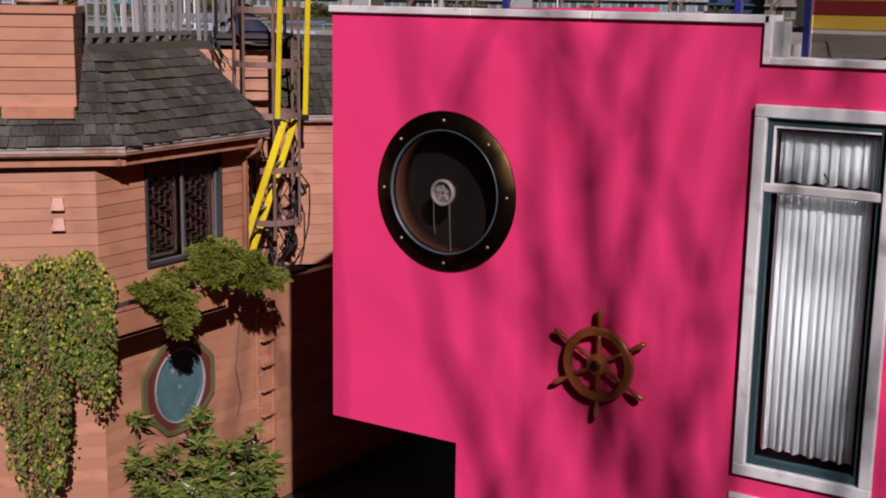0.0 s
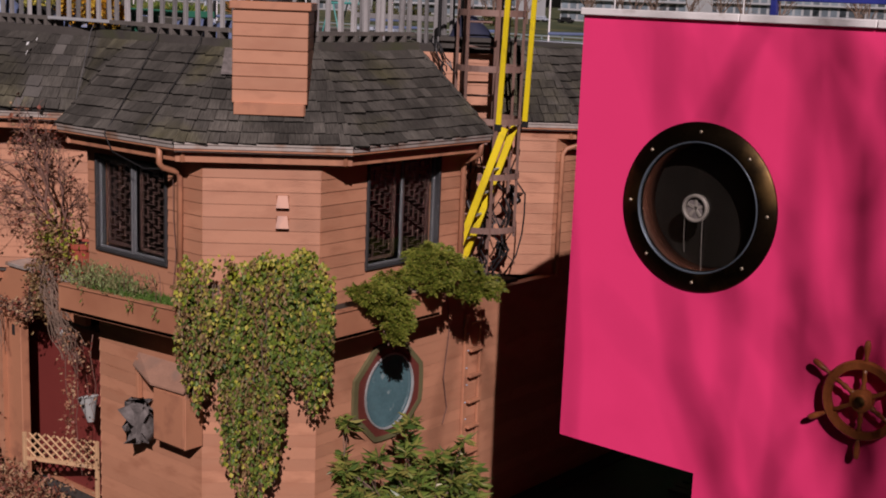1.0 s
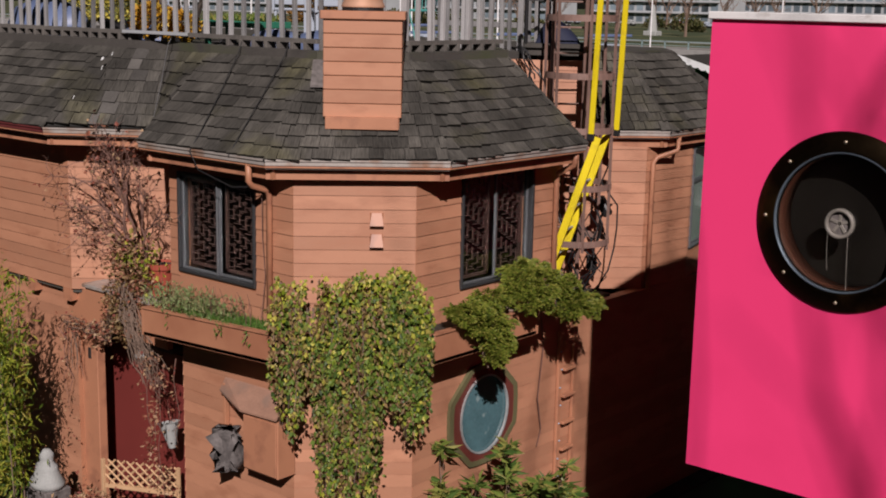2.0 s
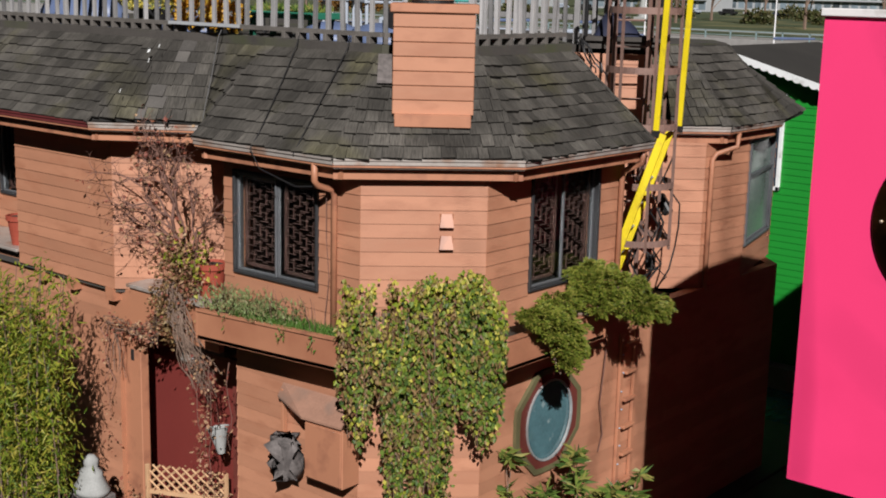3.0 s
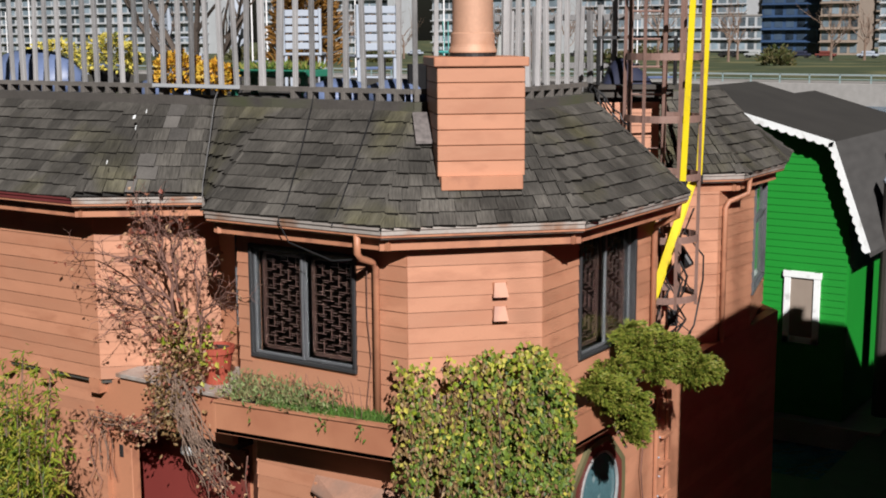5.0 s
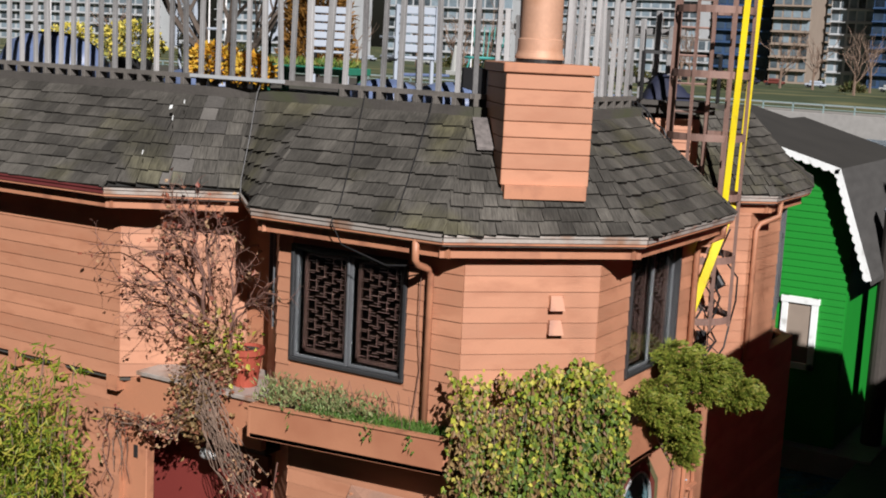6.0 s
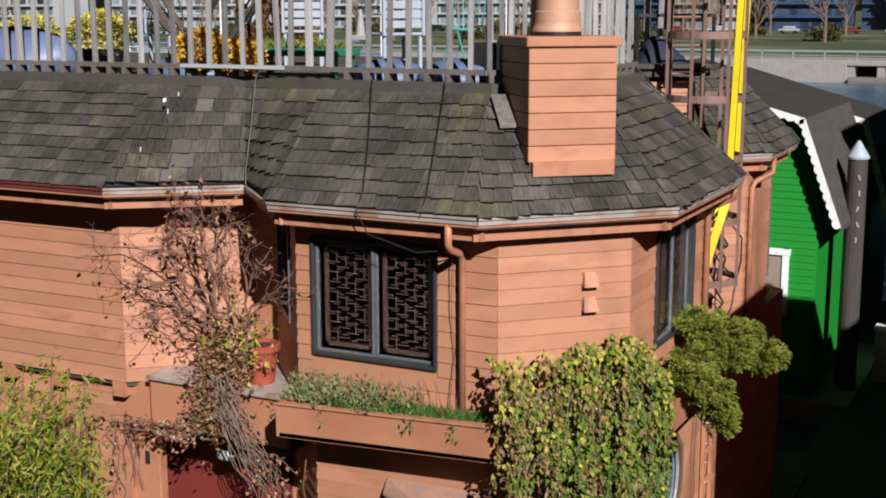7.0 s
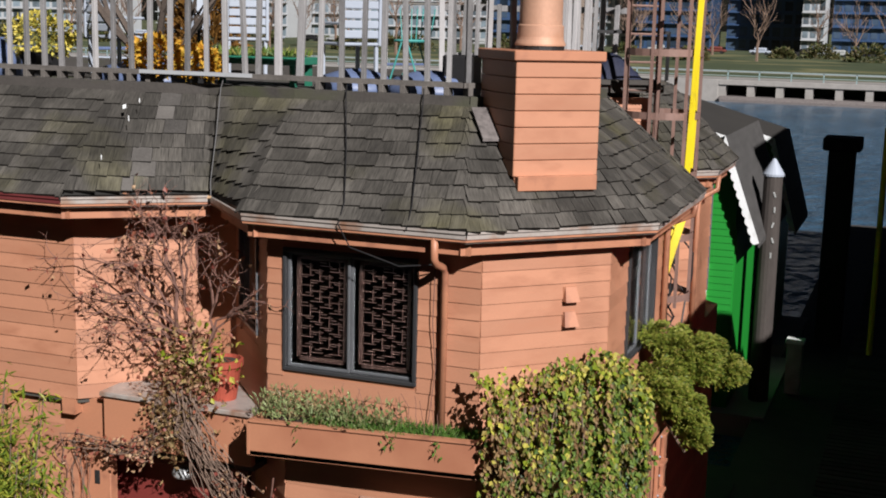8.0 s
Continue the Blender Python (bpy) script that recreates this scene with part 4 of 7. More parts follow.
# cabinet on the front wall with its sloping lid
cab = thing("wall_cabinet", (-10.1, 7.5, 1.4), "orange wooden cabinet with a sloping lid on the wall", "cabinet")
part("body", boxes(((-10.30, 7.42, 1.66), (-9.78, 7.66, 2.27)), bevel=0.008), ORANGE_PLAIN, cab)
part("door", boxes(((-10.29, 7.402, 1.68), (-9.79, 7.42, 2.25)), bevel=0.004), ORANGE_TRIM, cab)
part("side_board", boxes(((-10.86, 7.60, 1.62), (-10.82, 7.66, 2.42)), bevel=0.004), ORANGE_PLAIN, cab)
bm = bmesh.new()
v = [bm.verts.new(p) for p in ((-10.88, 7.58, 2.33), (-10.32, 7.38, 2.28), (-9.76, 7.38, 2.30), (-9.82, 7.66, 2.47), (-10.88, 7.66, 2.45))]
w = [bm.verts.new(q.co + Vector((0, 0, 0.022))) for q in v]
bm.faces.new(v[::-1])
bm.faces.new(w)
for j in range(5):
    bm.faces.new((v[j], v[(j + 1) % 5], w[(j + 1) % 5], w[j]))
part("lid", bm, LID_WOOD, cab, "sloping weathered lid")


# ---- the pink house ----
pink = thing("pink_house", (0, 14, 0), "bright pink flat-walled floating house with white roof flashing", "house")
PY, PL, PT = 8.10, -5.53, 6.41
PWX0, PWX1, PWZ0, PWZ1 = -1.72, -0.83, 3.12, 5.76
for lo, hi in (((PL, PY, 2.78), (-4.915, PY + 0.2, PT)), ((-4.915, PY, 2.78), (-4.22, PY + 0.2, 4.39)), ((-4.22, PY, 0.0), (-3.815, PY + 0.2, 4.39)), ((-4.915, PY, 5.49), (-3.815, PY + 0.2, PT)), ((-3.815, PY, 0.0), (PWX0, PY + 0.2, PT)), ((PWX0, PY, 0.0), (PWX1, PY + 0.2, PWZ0)),
               ((PWX0, PY, PWZ1), (PWX1, PY + 0.2, 6.125)), ((PWX1, PY, 0.0), (5.0, PY + 0.2, 6.125))):
    part("wall_panel", box(bmesh.new(), lo, hi), PINK, pink)
PORT = (-4.365, 4.94)
bm = bmesh.new()
loops = []
for y in (PY, PY + 0.2):
    for square in (True, False):
        ring = []
        for j in range(64):
            c, d = math.cos(2 * math.pi * j / 64), math.sin(2 * math.pi * j / 64)
            k = 0.55 / max(abs(c), abs(d)) if square else 0.53
            ring.append(bm.verts.new((PORT[0] + c * k, y, PORT[1] + d * k)))
        loops.append(ring)
for a, b in ((loops[0], loops[1]), (loops[1], loops[3]), (loops[3], loops[2])):
    for j in range(64):
        bm.faces.new((a[j], a[(j + 1) % 64], b[(j + 1) % 64], b[j]))
part("porthole_surround", bm, PINK, pink)
part("side_wall", boxes(((PL, PY + 0.2, 2.78), (PL + 0.2, 14.8, PT)), ((4.8, PY + 0.2, 0), (5.0, 14.8, 6.125)), ((PL, 14.8, 2.78), (5.0, 15.0, 5.95)), ((-4.22, PY + 0.2, 0), (-4.02, 14.8, 2.78)), ((-4.02, 14.8, 0), (5, 15.0, 2.78))), PINK, pink)
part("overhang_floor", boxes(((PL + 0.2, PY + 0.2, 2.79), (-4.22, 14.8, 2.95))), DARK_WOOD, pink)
part("roof", boxes(((PL + 0.2, PY + 0.2, 6.02), (-1.75, 14.8, 6.22)), ((-1.75, PY + 0.2, 5.8), (4.8, 14.8, 5.98))), QUAY, pink)
part("house_float", boxes(((-5.4, PY - 0.4, -0.7), (5.2, 15.2, -0.02))), QUAY, pink)
x = PL - 0.02
for w in (1.42, 1.05, 1.37):
    part("flashing", boxes(((x, PY - 0.035, PT - 0.028), (x + w - 0.008, PY + 0.22, PT + 0.03)), bevel=0.006), WHITE_METAL, pink)
    x += w
part("flashing", boxes(((-1.755, PY - 0.035, 6.10), (-1.70, PY + 0.22, PT + 0.03)), bevel=0.006), WHITE_METAL, pink)
part("flashing", boxes(((-1.70, PY - 0.035, 6.10), (5.0, PY + 0.22, 6.15)), bevel=0.006), WHITE_METAL, pink)
part("gutter_end", boxes(((-1.70, PY + 0.02, 6.12), (-1.62, PY + 0.18, 6.40)), bevel=0.008), ZINC, pink)
pw = thing("tall_window", (-1.3, PY, PWZ0), "", "")
adopt(pw, pink)
f = 0.075
part("window_frame", boxes(((PWX0 - 0.06, PY - 0.05, PWZ0 - 0.06), (PWX1 + 0.06, PY + 0.02, PWZ0 + 0.03)), ((PWX0 - 0.06, PY - 0.05, PWZ1 - 0.03), (PWX1 + 0.06, PY + 0.02, PWZ1 + 0.06)),
                           ((PWX0 - 0.06, PY - 0.05, PWZ0 + 0.03), (PWX0 + 0.03, PY + 0.02, PWZ1 - 0.03)), ((PWX1 - 0.03, PY - 0.05, PWZ0 + 0.03), (PWX1 + 0.06, PY + 0.02, PWZ1 - 0.03)), bevel=0.008), WHITE_WOOD, pw, "worn white wooden frame")
s0, s1 = PWX0 + 0.03, PWX1 - 0.03
part("sash", boxes(((s0, PY - 0.01, PWZ0 + 0.03), (s0 + 0.045, PY + 0.05, PWZ1 - 0.03)), ((s1 - 0.045, PY - 0.01, PWZ0 + 0.03), (s1, PY + 0.05, PWZ1 - 0.03)), ((s0 + 0.045, PY - 0.01, PWZ0 + 0.03), (s1 - 0.045, PY + 0.05, PWZ0 + 0.09)),
                   ((s0 + 0.045, PY - 0.01, PWZ1 - 0.085), (s1 - 0.045, PY + 0.05, PWZ1 - 0.03)), bevel=0.006), TEAL_DARK, pw, "dark teal sash")
part("transom", boxes(((s0 + 0.0, PY - 0.03, 5.20), (s1, PY + 0.03, 5.265)), bevel=0.008), WHITE_METAL, pw)
part("transom_frame", boxes(((s0 + 0.046, PY - 0.02, 5.266), (s0 + 0.062, PY + 0.02, PWZ1 - 0.10)), ((s0 + 0.046, PY - 0.02, PWZ1 - 0.10), (s1 - 0.046, PY + 0.02, PWZ1 - 0.086)), bevel=0.003), WHITE_METAL, pw)
part("window_latch", tube(bmesh.new(), [(-1.28, PY + 0.03, 5.36), (-1.24, PY + 0.005, 5.31), (-1.28, PY - 0.01, 5.27)], 0.007), BLACK, pw)
for z0, z1 in ((PWZ0 + 0.09, 5.20), (5.265, PWZ1 - 0.10)):
    p = part("pane", boxes(((s0 + 0.045, PY + 0.03, z0), (s1 - 0.045, PY + 0.036, z1))), GLASS, pw)
    p.visible_shadow = False


def drape(x0, x1, z0, z1, y, folds):
    """A hanging curtain with deep folds."""
    bm = bmesh.new()
    k = folds * 10
    cols = []
    for i in range(k + 1):
        u = i / k
        ph = u * folds * 2 * math.pi + 0.6 * math.sin(u * 9.0)
        dy = 0.015 * math.sin(ph) + 0.006 * math.sin(2.3 * ph + 1)
        x = x0 + (x1 - x0) * u
        cols.append([bm.verts.new((x + 0.006 * math.cos(ph), y + dy * (0.55 + 0.45 * t) , z0 + (z1 - z0) * (1 - t) - (0.012 * math.sin(ph * 0.5) if t == 1 else 0))) for t in (0, 0.15, 0.5, 1)])
    for a, b in zip(cols, cols[1:]):
        for j in range(3):
            bm.faces.new((a[j], a[j + 1], b[j + 1], b[j]))
    ob = part("curtain", bm, CURTAIN, None, smooth=True)
    sm = ob.modifiers.new("thickness", "SOLIDIFY")
    sm.thickness = 0.004
    return tagged(ob, "pale grey pleated curtain hanging in the tall window", "curtain", group="window curtains")


drape(s0 + 0.05, s1 - 0.10, PWZ0 + 0.13, 5.22, PY + 0.13, 12)
drape(s0 + 0.06, s1 - 0.05, 5.27, PWZ1 - 0.125, PY + 0.11, 9)
# added box, coloured dark as the unlit room behind the curtain
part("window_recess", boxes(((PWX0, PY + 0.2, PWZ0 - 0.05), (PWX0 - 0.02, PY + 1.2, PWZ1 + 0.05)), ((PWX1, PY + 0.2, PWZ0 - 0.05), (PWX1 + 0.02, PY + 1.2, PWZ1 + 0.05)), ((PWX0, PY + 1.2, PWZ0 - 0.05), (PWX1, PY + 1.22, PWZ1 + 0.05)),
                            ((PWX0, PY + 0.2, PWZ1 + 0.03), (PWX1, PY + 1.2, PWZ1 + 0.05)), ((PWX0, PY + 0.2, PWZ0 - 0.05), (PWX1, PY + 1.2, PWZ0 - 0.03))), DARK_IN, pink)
part("sill_flashing", boxes(((-1.80, PY - 0.02, 2.86), (5.0, PY + 0.01, 2.90))), WHITE_METAL, pink)

# round porthole
port = thing("porthole", (-4.36, PY, 4.3), "large round tarnished brass porthole with dark glass", "porthole")
PM = Matrix.Translation((-4.365, PY, 4.94)) @ Matrix.Rotation(radians(90), 4, "X")
bm = bmesh.new()
prof = [(0.50, 0.0), (0.665, 0.0), (0.672, 0.012), (0.664, 0.024), (0.535, 0.040), (0.52, 0.044), (0.515, 0.03), (0.50, 0.0)]
rings = [[bm.verts.new(PM @ Vector((r * math.cos(2 * math.pi * k / 72), r * math.sin(2 * math.pi * k / 72), z))) for k in range(72)] for r, z in prof[:-1]]
for a, b in zip(rings, rings[1:] + rings[:1]):
    for k in range(72):
        bm.faces.new((a[k], a[(k + 1) % 72], b[(k + 1) % 72], b[k]))
part("flange", bm, BRASS, port, smooth=True)
bm = bmesh.new()
rings = [[bm.verts.new(PM @ Vector((r * math.cos(2 * math.pi * k / 72), r * math.sin(2 * math.pi * k / 72), z))) for k in range(72)] for r, z in ((0.514, 0.02), (0.522, 0.045), (0.518, 0.052), (0.508, 0.048), (0.505, 0.02))]
for a, b in zip(rings, rings[1:] + rings[:1]):
    for k in range(72):
        bm.faces.new((a[k], a[(k + 1) % 72], b[(k + 1) % 72], b[k]))
part("glazing_ring", bm, RING_METAL, port, "thin blue-grey glazing ring", smooth=True)
# smoked tint darkens the view in, as the unlit inside would
p = part("glass", lathe(bmesh.new(), [(0.508, 0.020), (0.508, 0.026)], 72, m=PM), SMOKED, port, "clear glass tinted dark for the unlit inside")
p.visible_shadow = False
bm = bmesh.new()
rings = [[bm.verts.new(PM @ Vector((r * math.cos(2 * math.pi * k / 64), r * math.sin(2 * math.pi * k / 64), z))) for k in range(64)] for r, z in ((0.526, 0.0), (0.526, -0.20), (0.50, -0.20), (0.50, 0.0))]
for a, b in zip(rings, rings[1:] + rings[:1]):
    for k in range(64):
        bm.faces.new((a[k], a[(k + 1) % 64], b[(k + 1) % 64], b[k]))
part("reveal", bm, REVEAL, port, "brown wooden reveal", smooth=True)
# near-black disc gives the inside its darkness by colour
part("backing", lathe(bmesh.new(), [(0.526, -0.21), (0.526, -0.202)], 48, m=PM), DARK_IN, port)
for k in range(8):
    a = 2 * math.pi * (k + 0.02) / 8
    part("screw", lathe(bmesh.new(), [(0.014, 0.02), (0.014, 0.040), (0.007, 0.045)], 10, at=(0.595 * math.cos(a), 0.595 * math.sin(a), 0), m=PM), SCREW, port)
bm = bmesh.new()
rings = [[bm.verts.new(PM @ Vector((r * math.cos(2 * math.pi * k / 32), r * math.sin(2 * math.pi * k / 32), z))) for k in range(32)] for r, z in ((0.112, 0.026), (0.112, 0.060), (0.104, 0.070), (0.086, 0.066), (0.084, 0.026))]
for a, b in zip(rings, rings[1:] + rings[:1]):
    for k in range(32):
        bm.faces.new((a[k], a[(k + 1) % 32], b[(k + 1) % 32], b[k]))
vent = part("ventilator", bm, CAM_GREY, port, "round grey ventilator", smooth=True)
part("grille", lathe(bmesh.new(), [(0.084, 0.027), (0.084, 0.034), (0.02, 0.04)], 24, m=PM), STONE_DARK, vent)
for k in range(5):
    a = 2 * math.pi * k / 5 + 0.3
    part("blade", box(bmesh.new(), (0.0, -0.012, 0.036), (0.078, 0.012, 0.046), 0.002, PM @ Matrix.Rotation(a, 4, "Z")), CAM_GREY, vent)
part("pull_cord", tube(bmesh.new(), [(-4.29, PY - 0.06, 4.86), (-4.288, PY - 0.05, 4.66), (-4.285, PY - 0.035, 4.45)], 0.0025, n=4), CAM_GREY, port)
part("pull_cord", tube(bmesh.new(), [(-4.445, PY - 0.06, 4.86), (-4.445, PY - 0.05, 4.7), (-4.44, PY - 0.035, 4.58)], 0.002, n=4), CAM_GREY, port)

# ship's wheel
wheel = thing("ship_wheel", (-2.955, PY, 3.2), "varnished mahogany ship's wheel hung on the pink wall", "ship wheel")
WC = Vector((-2.885, PY - 0.09, 3.735))
WM = Matrix.Translation(WC) @ Matrix.Rotation(radians(90), 4, "X")
bm = bmesh.new()
prof = [(0.232, -0.020), (0.285, -0.026), (0.298, -0.012), (0.298, 0.014), (0.285, 0.028), (0.232, 0.022)]
rings = [[bm.verts.new(WM @ Vector((r * math.cos(2 * math.pi * k / 60), r * math.sin(2 * math.pi * k / 60), z))) for k in range(60)] for r, z in prof]
for a, b in zip(rings, rings[1:] + rings[:1]):
    for k in range(60):
        bm.faces.new((a[k], a[(k + 1) % 60], b[(k + 1) % 60], b[k]))
part("rim", bm, WHEEL_WOOD, wheel)
part("hub", lathe(bmesh.new(), [(0.03, -0.075), (0.08, -0.04), (0.085, -0.03), (0.085, 0.03), (0.055, 0.04), (0.045, 0.055), (0.02, 0.06)], 24, m=WM), WHEEL_WOOD, wheel, smooth=False)
part("hub_plate", lathe(bmesh.new(), [(0.045, 0.041), (0.04, 0.058), (0.018, 0.066)], 20, m=WM), BRASS, wheel, "brass hub plate")
for k in range(6):
    a = radians(90 + 60 * k)
    bm = bmesh.new()
    sp = [(0.018, 0.06), (0.022, 0.10), (0.014, 0.125), (0.022, 0.15), (0.015, 0.19), (0.021, 0.236)]
    lathe(bm, sp, 10, m=WM @ Matrix.Rotation(a, 4, "Z") @ Matrix.Rotation(radians(90), 4, "Y"))
    part("spoke", bm, WHEEL_WOOD, wheel, smooth=True)
    bm = bmesh.new()
    lathe(bm, [(0.018, 0.290), (0.014, 0.32), (0.020, 0.35), (0.025, 0.39), (0.022, 0.43), (0.013, 0.447)], 10, m=WM @ Matrix.Rotation(a, 4, "Z") @ Matrix.Rotation(radians(90), 4, "Y"))
    part("grip", bm, WHEEL_WOOD, wheel, smooth=True)
part("wall_mount", lathe(bmesh.new(), [(0.04, -0.09), (0.04, -0.06)], 12, m=WM), BRASS, wheel)

# roof terrace of the pink house: blue rail posts, striped cabin
trail = thing("terrace_railing", (-1.5, 8.6, 6.0), "blue steel railing with a smoked panel on the pink roof", "railing")
for x, z0 in ((-4.1, 6.22), (-2.12, 6.22), (-1.60, 5.98), (-0.55, 5.98)):
    part("post", boxes(((x - 0.025, 8.55, z0), (x + 0.025, 8.60, 7.2)), bevel=0.004), BLUE_STEEL, trail)
part("rail", boxes(((-4.1, 8.555, 6.55), (-1.6, 8.595, 6.62)), ((-4.1, 8.555, 7.15), (-0.5, 8.595, 7.2)), bevel=0.004), BLUE_STEEL, trail)
p = part("panel", boxes(((-1.56, 8.57, 6.02), (-0.60, 8.58, 7.1))), SMOKED, trail)
p.visible_shadow = False
cabin = thing("striped_cabin", (-0.5, 12.0, 5.98), "yellow and red striped deck cabin on the pink house roof", "cabin")
for k in range(8):
    part("stripe_board", boxes(((-2.6, 12.0, 5.98 + k * 0.14), (2.4, 12.05, 6.115 + k * 0.14)), bevel=0.006), (STRIPE_YELLOW, WHITE_WOOD, STRIPE_YELLOW, STRIPE_RED)[k % 4], cabin)
part("cabin_wall", boxes(((-2.55, 12.05, 5.98), (2.35, 14.5, 7.1))), WHITE_WOOD, cabin)

# ---- green gambrel house further along the dock, and a second body for its dormer ----
GY = 19.82


def gambrel_body(y0, y1, knee, eav, ridge, win=True, steep=None):
    h = thing("green_house", (-12, (y0 + y1) / 2, 0), "bright green clapboard gambrel body with white scalloped bargeboards", "house", group="green houses")
    mir = lambda p: (2 * ridge[0] - p[0], p[1])
    wall_x = eav[0] - 0.41
    prof = [(wall_x, 0.0), (wall_x, eav[1] + 0.1), (knee[0] - 0.1, knee[1] - 0.08), (ridge[0], ridge[1] - 0.1), (mir(knee)[0] + 0.1, knee[1] - 0.08), (mir(eav)[0] + 0.41, eav[1] + 0.1), (mir(eav)[0] + 0.41, 0.0)]
    bm = bmesh.new()
    a = [bm.verts.new((x, y0 + 0.1, z)) for x, z in prof]
    b = [bm.verts.new((x, y1 - 0.1, z)) for x, z in prof]
    bm.faces.new(a)
    bm.faces.new(b[::-1])
    for j in range(7):
        bm.faces.new((a[j], b[j], b[(j + 1) % 7], a[(j + 1) % 7]))
    part("wall", bm, GREEN, h)
    # lapped boards on the gable, clipped to its outline
    z = 0.3
    while z < ridge[1] - 0.2:
        def edge(zz):
            if zz < eav[1]:
                return wall_x
            if zz < knee[1]:
                return eav[0] - 0.1 + (knee[0] - eav[0]) * (zz - eav[1]) / (knee[1] - eav[1])
            return knee[0] + (ridge[0] - knee[0]) * (zz - knee[1]) / (ridge[1] - knee[1])
        xr = min(edge(z + 0.12), wall_x) - 0.03
        xl = 2 * ridge[0] - xr
        if xr > xl:
            bm = bmesh.new()
            v = [bm.verts.new(p) for p in ((xl, y0 + 0.095, z), (xr, y0 + 0.095, z), (xr, y0 + 0.095, z + 0.12), (xl, y0 + 0.095, z + 0.12), (xl, y0 + 0.078, z), (xr, y0 + 0.078, z), (xr, y0 + 0.090, z + 0.12), (xl, y0 + 0.090, z + 0.12))]
            for f in ((0, 1, 2, 3), (4, 7, 6, 5), (0, 4, 5, 1), (3, 2, 6, 7), (0, 3, 7, 4), (1, 5, 6, 2)):
                bm.faces.new([v[i] for i in f])
            part("siding_board", bm, GREEN, h)
        z += 0.12
    for p, q, mat in ((ridge, knee, GREY_ROOF), (knee, eav, steep or SHAKE_GREY), (mir(knee), ridge, GREY_ROOF), (mir(eav), mir(knee), steep or SHAKE_GREY)):
        bm = bmesh.new()
        v = [bm.verts.new(c) for c in ((p[0], y0 - 0.20, p[1]), (q[0], y0 - 0.20, q[1]), (q[0], y1, q[1]), (p[0], y1, p[1]))]
        w = [bm.verts.new(c.co + Vector((0, 0, -0.08))) for c in v]
        bm.faces.new(v)
        bm.faces.new(w[::-1])
        for j in range(4):
            bm.faces.new((v[j], w[j], w[(j + 1) % 4], v[(j + 1) % 4]))
        part("roof", bm, mat, h)
    for p, q in ((ridge, knee), (knee, eav), (ridge, mir(knee)), (mir(knee), mir(eav))):
        p3, q3 = Vector((p[0], y0 - 0.22, p[1] + 0.01)), Vector((q[0], y0 - 0.22, q[1] + 0.01))
        d = (q3 - p3)
        dn = Vector((-d.z, 0, d.x)).normalized()
        dn = dn if dn.z < 0 else -dn
        n = max(3, round(d.length / 0.16)) * 4
        bm = bmesh.new()
        hi = [p3 + d * (i / n) for i in range(n + 1)]
        lo = [x + dn * (0.09 + 0.035 * abs(math.sin(math.pi * i / 4))) for i, x in enumerate(hi)]
        f0 = [[bm.verts.new(x + Vector((0, yy, 0))) for x in hi] + [bm.verts.new(x + Vector((0, yy, 0))) for x in lo[::-1]] for yy in (0, 0.03)]
        bm.faces.new(f0[0])
        bm.faces.new(f0[1][::-1])
        k = len(f0[0])
        for j in range(k):
            bm.faces.new((f0[0][j], f0[1][j], f0[1][(j + 1) % k], f0[0][(j + 1) % k]))
        part("bargeboard", bm, WHITE_WOOD, h, "white scalloped bargeboard")
    if win:
        for wx0, wx1, wz0, wz1, fw in ((-10.47, -9.85, 1.30, 2.55, 0.11), (-12.10, -11.28, 3.12, 4.82, 0.07)):
            w = thing("gable_window", (wx0, y0, wz0), "", "")
            adopt(w, h)
            part("window_frame", boxes(((wx0, y0 + 0.03, wz0), (wx0 + fw, y0 + 0.09, wz1)), ((wx1 - fw, y0 + 0.03, wz0), (wx1, y0 + 0.09, wz1)), ((wx0 - 0.02, y0 + 0.02, wz1 - fw), (wx1 + 0.02, y0 + 0.09, wz1)), ((wx0, y0 + 0.03, wz0), (wx1, y0 + 0.09, wz0 + fw)), bevel=0.005), WHITE_WOOD, w)
            part("pane", boxes(((wx0 + fw - 0.01, y0 + 0.06, wz0 + fw - 0.01), (wx1 - fw + 0.01, y0 + 0.07, wz1 - fw + 0.01))), FACADE_BEIGE if fw > 0.1 else FAR_GLASS_DARK, w, "pale drawn blind" if fw > 0.1 else "dark window glass")
    part("house_float", boxes(((-16.5, y0 - 0.2, -0.7), (-8.7, y1, -0.01))), QUAY, h)
    return h


gambrel_body(GY, 24.0, (-9.65, 4.80), (-8.98, 3.02), (-12.6, 5.60))
# added gambrel body that stands in for the first house's rear dormer
gambrel_body(25.2, 28.0, (-9.42, 4.36), (-8.88, 2.45), (-12.6, 5.26), win=False)

# added out of view; its height sets the shadow on the rear gable
neigh = thing("grey_house", (0, 26, 0), "unseen dark grey block added to shade the rear green gable", "house")
part("wall", boxes(((-4.2, 17.0, 0.0), (6.0, 33.0, 9.0))), ROOF_BASE, neigh)
part("roof", boxes(((-4.4, 16.8, 9.0), (6.2, 33.2, 9.2)), bevel=0.02), GREY_ROOF, neigh)
part("house_float", boxes(((-4.5, 16.6, -0.7), (6.2, 33.4, -0.01))), QUAY, neigh)

